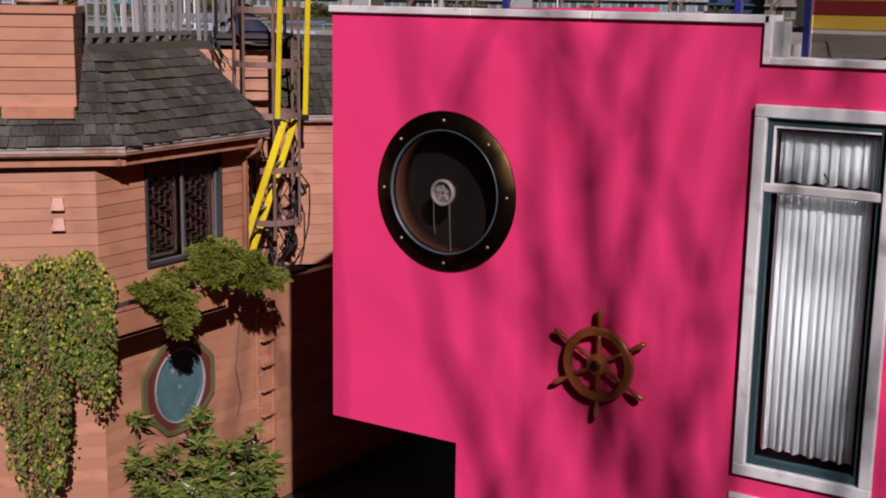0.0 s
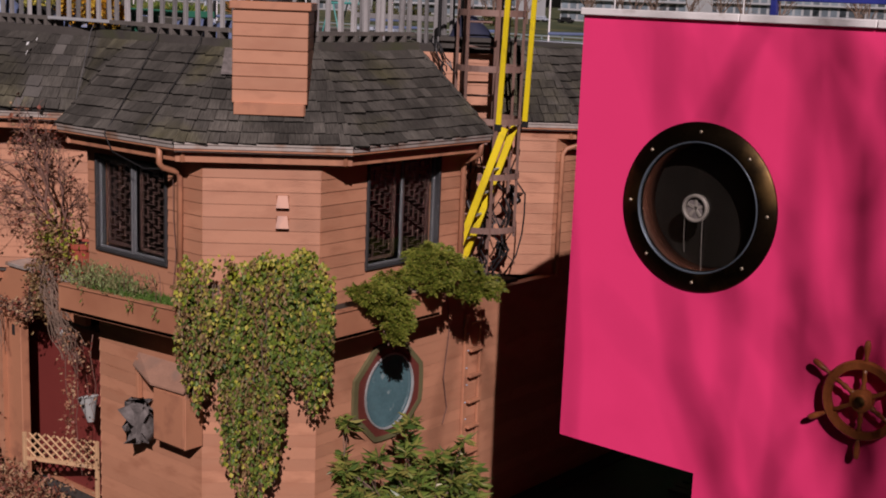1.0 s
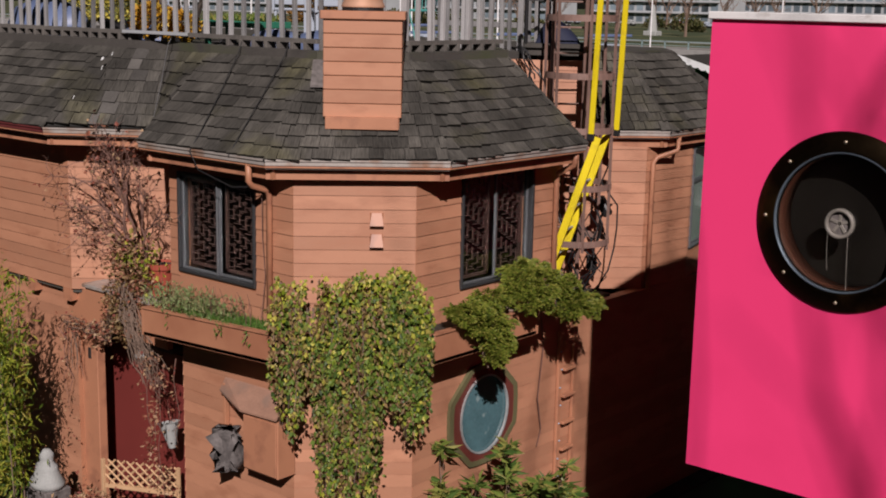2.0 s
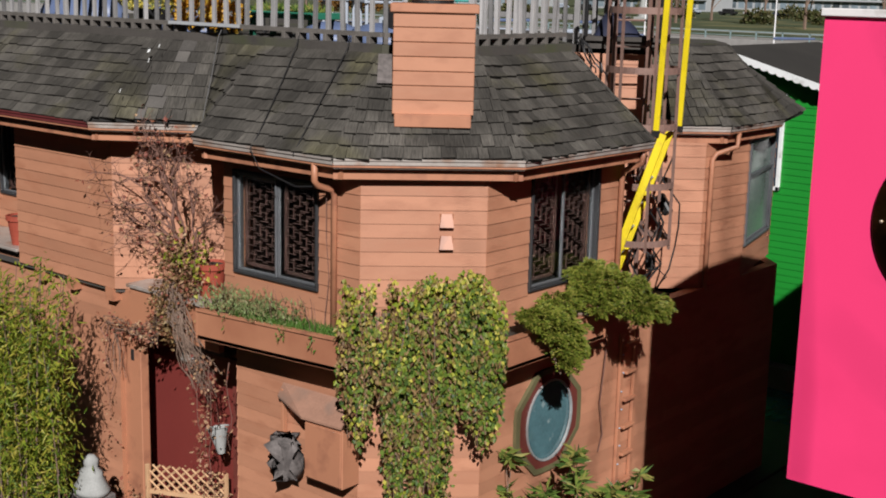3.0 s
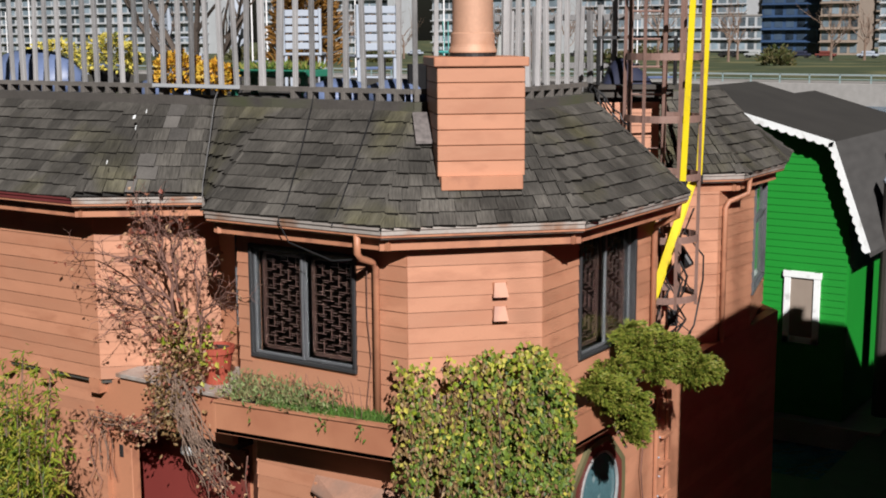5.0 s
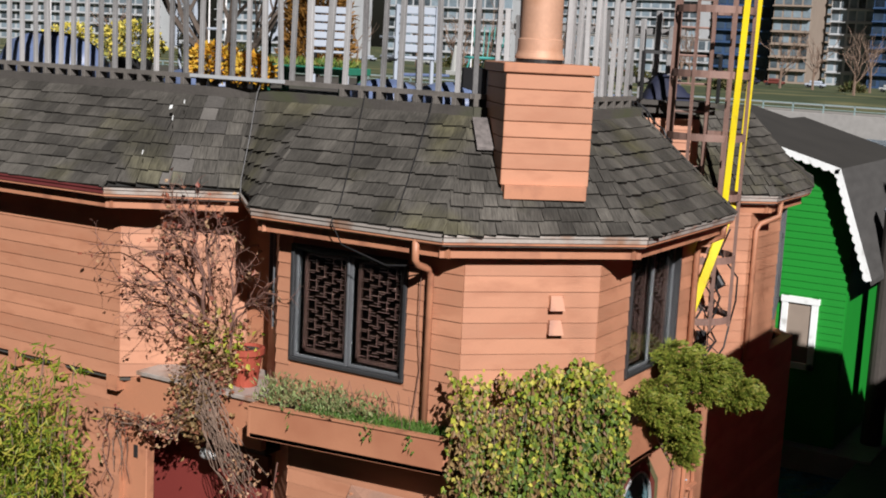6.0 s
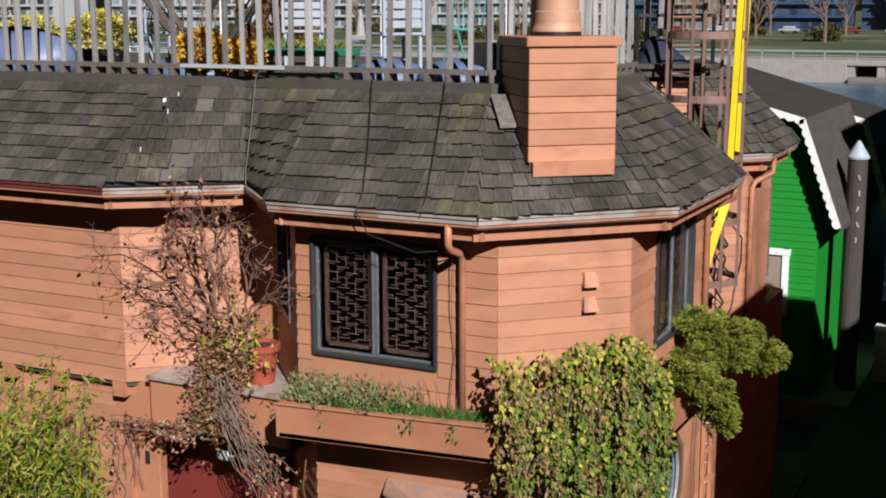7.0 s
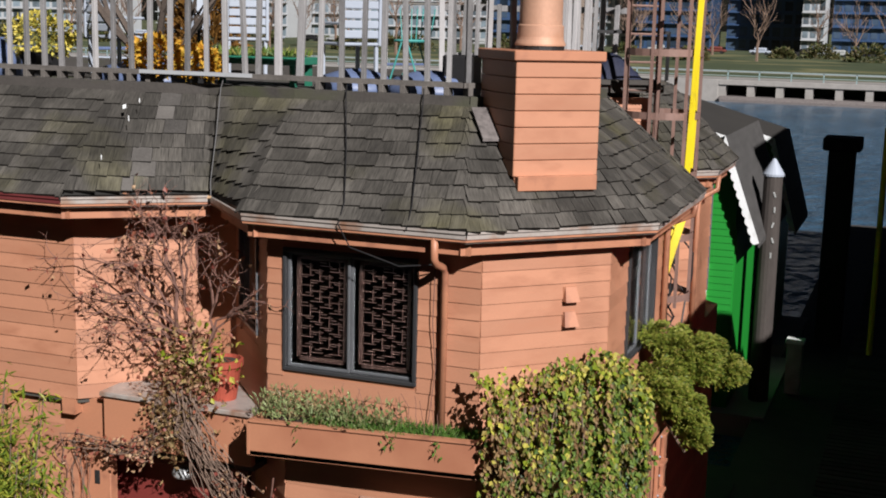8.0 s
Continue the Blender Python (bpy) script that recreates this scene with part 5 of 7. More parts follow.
# piles
pile = thing("dock_pile", (-8.94, 20.75, -2), "round grey wooden dock pile with a white cone cap", "pile")
part("shaft", tube(bmesh.new(), [(-8.94, 20.75, -2), (-8.94, 20.75, 1.0), (-8.94, 20.75, 4.06)], 0.185, 0.165, n=16), PILE_GREY, pile)
part("cap", lathe(bmesh.new(), [(0.185, 4.06), (0.19, 4.10), (0.03, 4.36), (0.01, 4.37)], 20, at=(-8.94, 20.75, 0)), WHITE_PLASTIC, pile, "white cone cap")
for k in range(5):
    part("mark", box(bmesh.new(), (-0.016, -0.01, -0.05), (0.016, 0.006, 0.05), 0.003, Matrix.Translation((-8.88 + 0.015 * (k % 2), 20.755 - 0.170, 3.75 - 0.27 * k)) @ Matrix.Rotation(radians(20 * (k % 3) - 20), 4, "Y")), STONE, pile, "pale painted mark")
pile = thing("dock_pile", (-8.1, 26.0, -2), "square black creosoted pile with a wider cap", "pile")
part("shaft", boxes(((-8.38, 25.7, -2), (-7.84, 26.3, 4.12)), bevel=0.02), PILE, pile)
part("cap", boxes(((-8.50, 25.58, 4.12), (-7.72, 26.42, 4.40)), bevel=0.03), PILE, pile)
pole = thing("yellow_pole", (-7.15, 25.0, 0), "tall yellow steel pole beside the dock", "pole")
part("shaft", tube(bmesh.new(), [(-7.22, 25, 0), (-7.22, 25, 4.7)], 0.06, n=10), YELLOW, pole)
box_w = thing("dock_box", (-8.4, 21.4, 0), "pale weathered service box on the dock", "box")
part("body", boxes(((-8.55, 21.3, 0.0), (-8.27, 21.55, 0.95)), bevel=0.01), ZINC, box_w)
part("lid", boxes(((-8.58, 21.27, 0.95), (-8.24, 21.58, 1.02)), bevel=0.015), WHITE_WOOD, box_w)

# ---- fixed ladder with safety cage, and the yellow ladders ----
cage = thing("caged_ladder", (-9.15, 11.75, 2.95), "brown steel access ladder with a safety cage", "ladder")
CX, CY, CR = -9.20, 11.66, 0.41
for z in (3.66, 4.32, 4.99, 5.62, 6.28, 6.95):
    bm = bmesh.new()
    n = 20
    a0, a1 = radians(-150), radians(110)
    q = [[bm.verts.new((CX + r * math.cos(a0 + (a1 - a0) * k / n), CY + r * math.sin(a0 + (a1 - a0) * k / n), zz)) for k in range(n + 1)] for r, zz in ((CR, z), (CR + 0.008, z), (CR + 0.008, z + 0.075), (CR, z + 0.075))]
    for j in range(4):
        for k in range(n):
            bm.faces.new((q[j][k], q[j][k + 1], q[(j + 1) % 4][k + 1], q[(j + 1) % 4][k]))
    part("hoop", bm, STEEL_BROWN, cage)
for a in (-150, -95, -40, 20, 80, 110):
    c, s = math.cos(radians(a)), math.sin(radians(a))
    part("cage_bar", boxes(((CX + CR * c - 0.018, CY + CR * s - 0.018, 3.6), (CX + CR * c + 0.018, CY + CR * s - 0.008, 7.3))), STEEL_BROWN, cage)
for x, y in ((-9.58, 11.62), (-9.28, 11.86)):
    part("rail", boxes(((x - 0.02, y - 0.02, 2.95), (x + 0.02, y + 0.02, 7.3))), STEEL_BROWN, cage)
for k in range(14):
    part("rung", tube(bmesh.new(), [(-9.58, 11.62, 3.2 + k * 0.3), (-9.28, 11.86, 3.2 + k * 0.3)], 0.013, n=6), STEEL_BROWN, cage)
part("foot_shelf", boxes(((-9.7, 11.0, 2.96), (-8.94, 12.1, 3.0))), DARK_WOOD, cage)


def ladder(name, a, b, side, width, label, rungs=True, half=0.06):
    t = thing(name, a, label, "ladder", group="yellow ladders")
    a, b, side = Vector(a), Vector(b), Vector(side).normalized() * width / 2
    d = (b - a).normalized()
    nrm = side.normalized().cross(d)
    for s in (-1, 1):
        bm = bmesh.new()
        m = Matrix(((nrm.x, side.normalized().x, d.x, (a + side * s).x), (nrm.y, side.normalized().y, d.y, (a + side * s).y), (nrm.z, side.normalized().z, d.z, (a + side * s).z), (0, 0, 0, 1)))
        box(bm, (-half, -0.016, 0), (half, 0.016, (b - a).length), 0.004, m)
        part("rail", bm, YELLOW, t)
        bm = bmesh.new()
        box(bm, (-0.045, -0.02, -0.05), (0.045, 0.02, 0.03), 0.004, m)
        part("foot", bm, BLACK, t)
    for k in range(1, int((b - a).length / 0.3) if rungs else 1):
        part("rung", tube(bmesh.new(), [a + d * k * 0.3 - side, a + d * k * 0.3 + side], 0.015, n=6), ZINC, t)
    return t


ladder("grab_rails", (-8.88, 11.72, 4.98), (-8.79, 11.80, 9.0), (-0.13, 1.0, 0), 0.66, "pair of tall yellow grab rails standing upright on the eave", rungs=False, half=0.032)
ladder("step_ladder", (-9.26, 11.12, 3.02), (-8.83, 11.62, 4.97), (-0.32, 0.95, 0), 0.40, "yellow fibreglass ladder leaning against the cage", half=0.045)
lamp = thing("floodlight", (-8.95, 12.2, 4.0), "dark floodlight on a bracket with loose cables", "lamp")
part("head", box(bmesh.new(), (-0.06, -0.05, -0.13), (0.06, 0.05, 0.13), 0.02, Matrix.Translation((-9.12, 12.15, 4.05)) @ Matrix.Rotation(radians(-35), 4, "Y")), BLACK, lamp)
part("bracket", tube(bmesh.new(), [(-9.3, 12.6, 4.0), (-9.25, 12.4, 4.02), (-9.12, 12.18, 4.05)], 0.016, n=6), BLACK, lamp)
for k in range(11):
    p0 = (-9.50 + 0.055 * k, 11.50 + 0.05 * k, 4.1 + random.uniform(-0.2, 0.8))
    pts = [p0] + [(p0[0] + random.uniform(-0.12, 0.14), p0[1] + random.uniform(-0.1, 0.1), p0[2] - (p0[2] - 3.05) * j / 6) for j in range(1, 7)]
    part("cable", tube(bmesh.new(), pts, 0.008 + 0.003 * (k % 3), n=5), BLACK, lamp)
for x, y, z in ((-9.34, 11.90, 3.62), (-9.20, 12.05, 3.35), (-9.52, 11.62, 4.35)):
    part("junction_box", box(bmesh.new(), (-0.06, -0.04, -0.09), (0.06, 0.04, 0.09), 0.012, Matrix.Translation((x, y, z)) @ Matrix.Rotation(radians(38), 4, "Z")), BLACK, lamp)


# ---- plants and small things ----
rs = np.random.RandomState(7)
rng = random.Random(11)


def grow(name, label, at, seeds, way, length, radius, depth, bark, spread=0.5, up=0.2, kids=3, category="shrub", group="", part_name="trunk"):
    t = thing(name, at, label, category, group)
    bm, tips = bmesh.new(), []
    for s in range(seeds):
        w = Vector(way) + Vector((rng.gauss(0, spread), rng.gauss(0, spread), 0))
        branch(bm, Vector(at) + Vector((rng.gauss(0, 0.03), rng.gauss(0, 0.03), 0)), w, length * rng.uniform(0.75, 1.15), radius, depth, tips, spread, up, 4, kids, 5, rng)
    part(part_name, bm, bark, t)
    return t, tips


# ivy over the planter on the bay's corner
ivy = thing("ivy", (-9.3, 7.7, 3.2), "thick green and yellow ivy hanging over the planter box", "ivy")
line = np.array([(-9.66, 7.21), (-9.62, 7.22), (-9.2, 7.66), (-8.66, 8.20), (-8.52, 8.34)])
seg = np.r_[0, np.cumsum(np.linalg.norm(np.diff(line, axis=0), axis=1))]
TOTAL = seg[-1]


def on_line(u):
    return np.stack([np.interp(u, seg, line[:, 0]), np.interp(u, seg, line[:, 1])], -1)


hem_u = np.array([0, 0.08, 0.15, 0.22, 0.30, 0.345, 0.41, 0.47, 0.54, 0.84, 1.04, 1.10, 1.15, 1.22, 1.32, 1.44, 1.56, TOTAL])
hem_z = np.array([2.8, 2.52, 2.42, 2.24, 2.32, 2.98, 2.85, 2.1, 1.6, 1.2, 1.6, 2.1, 2.62, 2.52, 2.38, 2.28, 2.42, 3.0])


def ivy_top(u):
    return 3.77 + 0.02 * math.sin(u * 7) + 0.03 * math.sin(u * 15 + 1) + 0.08 * u - 0.28 * max(0.0, u / TOTAL - 0.86) / 0.14


ivy_kinds = {"green": ([], []), "yellow": ([], []), "dry": ([], [])}
for strand in range(82):
    u0 = 0.06 + (TOTAL - 0.06) * (strand + rng.uniform(0.0, 1.0)) / 82
    u1 = u0 + rng.gauss(0, 0.03)
    hi = ivy_top(u0) - (rng.uniform(0, 0.05) if rng.random() < 0.6 else rng.uniform(0.1, 0.6))
    lo = float(np.interp(u1, hem_u, hem_z)) + rng.gauss(0, 0.06)
    if rng.random() < 0.10:
        continue
    ridge_out = 0.02 + 0.26 * abs(math.sin(u0 * 9.5 + 0.6)) ** 1.3 * rng.uniform(0.25, 1.3)
    brown = rng.random() < (0.60 if u0 < 0.36 else 0.26)
    n = int((hi - lo) / 0.0082)
    for j in range(n):
        f = rng.random()
        if f > 0.55 and rng.random() < 1.1 * (f - 0.4):
            continue
        z = hi - f * (hi - lo)
        u = min(max(u0 + (u1 - u0) * f + rng.gauss(0, 0.026), 0.0), TOTAL)
        q = on_line(np.array([u]))[0]
        o = ridge_out * min(1.0, 0.45 + 1.6 * f) * (1.0 - 0.45 * f) * rng.uniform(0.75, 1.15) + 0.05 * math.sin(z * 13 + strand)
        if f < 0.10 and rng.random() < 0.5:
            o = -rng.uniform(0.0, 0.36)
        p = (q[0] + o * 0.66, q[1] - o * 0.75, z)
        w = (0.30 + rng.gauss(0, 0.40), -0.34 + rng.gauss(0, 0.40), -0.85 + rng.gauss(0, 0.35))
        r = rng.random()
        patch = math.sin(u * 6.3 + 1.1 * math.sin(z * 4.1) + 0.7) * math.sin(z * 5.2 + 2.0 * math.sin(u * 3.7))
        # sunlight put into leaf colour: more yellow near each strand's top, plus yellow patches
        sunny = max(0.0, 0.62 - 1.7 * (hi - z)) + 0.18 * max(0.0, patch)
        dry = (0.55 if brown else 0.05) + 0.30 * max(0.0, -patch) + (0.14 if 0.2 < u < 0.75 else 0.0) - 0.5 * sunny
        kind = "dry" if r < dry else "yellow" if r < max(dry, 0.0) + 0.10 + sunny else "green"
        ivy_kinds[kind][0].append(p)
        ivy_kinds[kind][1].append(w)
out_way = np.array([0.62, -0.70, 0.45])
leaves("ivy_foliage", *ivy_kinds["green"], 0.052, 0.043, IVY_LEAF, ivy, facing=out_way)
leaves("yellow_foliage", *ivy_kinds["yellow"], 0.052, 0.043, IVY_YELLOW, ivy, label="yellow ivy leaves, more of them towards the sunlit top", facing=out_way)
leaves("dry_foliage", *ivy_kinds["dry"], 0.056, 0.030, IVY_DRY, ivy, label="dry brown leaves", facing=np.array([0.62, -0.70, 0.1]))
bm = bmesh.new()
for k in range(26):
    u = rng.uniform(0.05, TOTAL - 0.05)
    zb = float(np.interp(u, hem_u, hem_z)) - rng.uniform(-0.1, 0.18)
    q = on_line(np.array([u]))[0]
    pts = [(q[0] + rng.gauss(0, 0.02) + 0.05, q[1] + rng.gauss(0, 0.02) - 0.05, 3.55 - (3.55 - zb) * j / 6) for j in range(7)]
    tube(bm, pts, 0.006, 0.003, 4, False)
part("stem", bm, BARK, ivy)["kind"] = "stuff"

# juniper spilling out of the planter
jun = thing("juniper", (-8.7, 9.3, 3.2), "green spreading juniper with layered pads in the planter box", "juniper")
pads = [((-8.47, 9.98, 3.50), (0.34, 0.44, 0.17), 30), ((-8.17, 10.32, 3.27), (0.22, 0.30, 0.15), 16), ((-8.74, 10.12, 3.62), (0.20, 0.36, 0.09), 12), ((-8.32, 9.72, 3.38), (0.18, 0.24, 0.11), 9), ((-8.58, 9.42, 3.44), (0.20, 0.32, 0.09), 10),
        ((-8.46, 8.86, 3.40), (0.22, 0.34, 0.10), 14), ((-8.36, 9.04, 3.24), (0.22, 0.28, 0.12), 14), ((-8.22, 9.02, 3.08), (0.13, 0.18, 0.10), 8), ((-8.13, 8.92, 2.97), (0.07, 0.10, 0.09), 5)]
P, W, bm = [], [], bmesh.new()
for c, r, k in pads:
    heart = Vector((c[0] - 0.12, c[1], c[2] - 0.06))
    for _ in range(k * 4):
        d = Vector((rng.gauss(0.25, 1), rng.gauss(-0.2, 1), rng.gauss(0.25, 0.8))).normalized()
        tip = Vector(c) + Vector((d.x * r[0], d.y * r[1], d.z * r[2])) * rng.uniform(0.75, 1.18)
        way = ((tip - heart).normalized() + Vector((0.35, -0.15, -0.05 - 0.25 * rng.random()))).normalized()
        ln = rng.uniform(0.09, 0.17)
        q0 = tip - way * ln
        side = way.cross(Vector((0, 0, 1))).normalized()
        n = 60
        f = rs.uniform(0, 1, n)
        lat = rs.normal(0, 1, n) * 0.030 * (1.2 - f * 0.9)
        up_off = rs.normal(0, 0.012, n) + 0.02 * np.sin(f * 3) - 0.02 * f * f
        P.append(np.array(q0) + f[:, None] * ln * np.array(way) + lat[:, None] * np.array(side) + up_off[:, None] * np.array([0, 0, 1]))
        W.append(np.array(way) + lat[:, None] * 20 * np.array(side) + rs.normal(0, 0.25, (n, 3)))
        if rng.random() < 0.2:
            tube(bm, [heart, heart.lerp(q0, 0.6) - Vector((0, 0, 0.02)), q0], 0.009, 0.004, 4, False)
leaves("sprig", np.concatenate(P), np.concatenate(W), 0.040, 0.020, JUNIPER, jun, fold=0.4, facing=np.array([0.45, -0.55, 0.75]))
for c, r, k in pads:
    tube(bm, [(-8.72, 9.2 + (c[1] - 9.2) * 0.15, 3.16), (-8.66, 9.2 + (c[1] - 9.2) * 0.5, 3.3), (c[0] - 0.15, c[1], c[2] - 0.12)], 0.030, 0.014, 6)
part("trunk", bm, BARK, jun)

# herbs and grass in the long planter
herb = thing("planter_herbs", (-10.8, 7.45, 3.2), "grey-green lavender and grass growing in the planter box", "plants")
k = 1150
x = -11.72 + rs.beta(1.1, 1.5, k) * 1.3
leaves("lavender", np.stack([x, rs.uniform(7.22, 7.60, k), np.full(k, 3.19) + rs.beta(1, 1.8, k) * 0.24], 1), np.stack([rs.normal(0, 0.5, k), rs.normal(-0.2, 0.5, k), rs.uniform(0.3, 1.2, k)], 1), 0.060, 0.020, LAVENDER, herb, label="grey-green lavender")
k = 1600
leaves("grass", np.stack([rs.uniform(-11.2, -9.75, k), rs.uniform(7.26, 7.60, k), np.full(k, 3.19)], 1), np.stack([rs.normal(0, 0.35, k), rs.normal(-0.15, 0.4, k), rs.uniform(0.5, 1.2, k)], 1), 0.075, 0.010, GRASS, herb)
k = 36
leaves("hanging_sprig", np.stack([rs.choice([-11.3, -10.42, -10.40, -10.0], k) + rs.normal(0, 0.03, k), 7.22 + rs.normal(0, 0.015, k), 3.24 - rs.uniform(0, 0.16, k)], 1), np.stack([rs.normal(0, 0.5, k), -0.5 + rs.normal(0, 0.3, k), -0.5 + rs.normal(0, 0.5, k)], 1), 0.05, 0.016, GRASS, herb)
bm = bmesh.new()
for k in range(16):
    x = rng.uniform(-11.7, -10.0)
    pts = [(x, 7.45 + rng.gauss(0, 0.08), 3.18)]
    for j in range(3):
        pts.append((pts[-1][0] + rng.gauss(0, 0.02), pts[-1][1] + rng.gauss(0, 0.02), pts[-1][2] + rng.uniform(0.06, 0.14)))
    tube(bm, pts, 0.004, 0.002, 4, False)
part("dry_stalk", bm, TWIG, herb)["kind"] = "stuff"

# climbing shrub on the ledge, with its pots
def flower_pot(x, y, z, label):
    pot = thing("terracotta_pot", (x, y, z), label, "pot", group="ledge pots")
    part("body", lathe(bmesh.new(), [(0.12, 0.001), (0.16, 0.28), (0.165, 0.32)], 20, at=(x, y, z)), TERRACOTTA, pot, smooth=False)
    part("rim", lathe(bmesh.new(), [(0.165, 0.32), (0.187, 0.325), (0.187, 0.385), (0.16, 0.39), (0.155, 0.345)], 20, at=(x, y, z)), TERRACOTTA, pot)
    part("soil", lathe(bmesh.new(), [(0.150, 0.33), (0.150, 0.36)], 16, at=(x, y, z)), SOIL, pot)


flower_pot(-12.47, 8.04, 3.045, "red terracotta pot on the balcony ledge behind a bare shrub")
flower_pot(-16.25, 7.98, 3.085, "red terracotta pot on the ledge of the recess")
shrub = thing("climbing_shrub", (-12.62, 7.92, 3.05), "bare brown climbing shrub with a few red leaves on the ledge", "shrub")
bm, tips = bmesh.new(), []


def limb(start, rise, reach, fore, r, twigs):
    """A limb that climbs, then arches out to its reach, with crooked twigs along it."""
    start = Vector(start)
    pts, n = [start], 7
    for j in range(1, n + 1):
        f = j / n
        pts.append(start + Vector((reach * f ** 1.15, fore * f, rise * math.sin(f * 1.9) / math.sin(1.57))) + Vector((rng.gauss(0, 0.022), rng.gauss(0, 0.02), rng.gauss(0, 0.022))))
    tube(bm, pts, r, r * 0.35, 5, False)
    for _ in range(twigs):
        i = rng.randint(2, n)
        d = (pts[i] - pts[i - 1]).normalized() + Vector((rng.gauss(0, 0.5), rng.gauss(0, 0.35), rng.gauss(0.1, 0.6)))
        branch(bm, pts[i], d, rng.uniform(0.14, 0.34), r * 0.42, 1, tips, 0.7, 0.0, 4, 2, 4, rng, 0.34)
    tips.append((pts[-1], Vector((0, 0, 1))))


trunks = []
for bx, tx, tz, r in ((-12.74, -12.86, 4.42, 0.026), (-12.66, -12.72, 4.30, 0.022), (-12.60, -12.38, 4.0, 0.018)):
    base, head = Vector((bx, 7.90, 3.05)), Vector((tx, 7.74, tz))
    trunk = [base.lerp(head, k / 8) + Vector((rng.gauss(0, 0.022), rng.gauss(0, 0.02), 0)) for k in range(9)]
    tube(bm, trunk, r, r * 0.55, 6, False)
    trunks.append(trunk)
for ti, k, rise, reach, fore in ((0, 3, 0.40, -1.05, -0.16), (0, 4, 0.22, -0.85, -0.15), (0, 4, 0.62, -1.15, -0.2), (0, 5, 0.42, -0.75, -0.12), (0, 5, 0.16, -0.62, -0.2), (0, 6, 0.50, -0.55, -0.1), (0, 7, 0.48, -0.30, -0.1),
                                 (0, 8, 0.46, 0.02, -0.08), (0, 8, 0.40, -0.22, -0.12), (1, 4, 0.10, -0.70, -0.2), (1, 5, 0.55, -0.45, -0.2), (1, 7, 0.50, 0.20, -0.1), (1, 8, 0.42, -0.10, -0.15), (1, 8, 0.34, 0.34, -0.1),
                                 (2, 4, 0.42, 0.42, -0.1), (2, 6, 0.35, 0.60, -0.12), (2, 8, 0.30, 0.25, -0.1), (2, 8, 0.42, 0.05, -0.1), (0, 3, 0.05, -0.55, -0.2), (1, 3, 0.30, -0.80, -0.25)):
    limb(trunks[ti][k], rise, reach, fore, 0.0125, 9)
part("branch", bm, TWIG, shrub)
tp = np.array([t[0] for t in tips])
sel = rs.uniform(size=len(tp)) < 0.48
k = int(sel.sum())
leaves("red_leaves", tp[sel] + rs.normal(0, 0.02, (k, 3)), rs.normal(0, 1, (k, 3)) + np.array([0, -0.3, -0.6]), 0.060, 0.042, DRY_LEAF, shrub)
k = 750
c = np.array([-12.72, 7.78, 3.20])
leaves("brown_leaves", c + rs.normal(0, 1, (k, 3)) * np.array([0.16, 0.08, 0.26]), rs.normal(0, 1, (k, 3)) + np.array([0.2, -0.6, 0]), 0.055, 0.036, IVY_DRY, shrub)
k = 800
leaves("base_leaves", c + rs.normal(0, 1, (k, 3)) * np.array([0.17, 0.08, 0.24]), rs.normal(0, 1, (k, 3)) + np.array([0.2, -0.6, 0]), 0.055, 0.036, DRY_LEAF, shrub)
k = 170
leaves("yellow_leaves", np.array([-12.58, 7.84, 3.42]) + rs.normal(0, 1, (k, 3)) * np.array([0.17, 0.10, 0.14]), rs.normal(0, 1, (k, 3)), 0.07, 0.05, IVY_YELLOW, shrub)
bm = bmesh.new()
P = []
for k in range(34):
    x, z = -12.70 + rng.gauss(0, 0.09), 3.1 + rng.uniform(-0.05, 0.12)
    dx, drop, bow = rng.uniform(0.35, 0.72), rng.uniform(0.7, 1.25), rng.uniform(1.0, 1.7)
    pts = [(x + dx * (j / 9) ** bow + rng.gauss(0, 0.028), 7.69 - 0.06 * math.sin(j / 9 * 3) + rng.gauss(0, 0.03), z - drop * j / 9 + rng.gauss(0, 0.022)) for j in range(10)]
    tube(bm, pts, 0.0075, 0.003, 4, False)
for k in range(16):
    x, z, reach = -12.88 + rng.gauss(0, 0.07), 3.05 + rng.uniform(-0.1, 0.1), rng.uniform(-1.15, -0.35)
    low = 2.50 + rng.gauss(0, 0.05)
    pts = [(x + reach * (j / 9) ** 1.6 + rng.gauss(0, 0.03), 7.70 + rng.gauss(0, 0.025), max(low, z - (z - low) * min(1.0, j / 5)) + rng.gauss(0, 0.03)) for j in range(10)]
    if reach < -0.9:
        pts += [(pts[-1][0] - 0.04 + rng.gauss(0, 0.03), 7.80, pts[-1][2] - 0.16 * j) for j in range(1, 5)]
    tube(bm, pts, 0.0075, 0.003, 4, False)
    P += pts[2:10]
P = np.repeat(np.array(P), 3, axis=0)
leaves("trailing_leaves", P + rs.normal(0, 0.035, P.shape), rs.normal(0, 1, P.shape) + np.array([0, -0.5, -0.4]), 0.052, 0.036, DRY_LEAF, shrub)
k = 700
leaves("hanging_leaves", np.array([-12.84, 7.72, 2.86]) + rs.normal(0, 1, (k, 3)) * np.array([0.12, 0.05, 0.16]), rs.normal(0, 1, (k, 3)) + np.array([0.2, -0.6, 0]), 0.055, 0.036, IVY_DRY, shrub)
part("hanging_vine", bm, BARK, shrub)["kind"] = "stuff"
bm = bmesh.new()
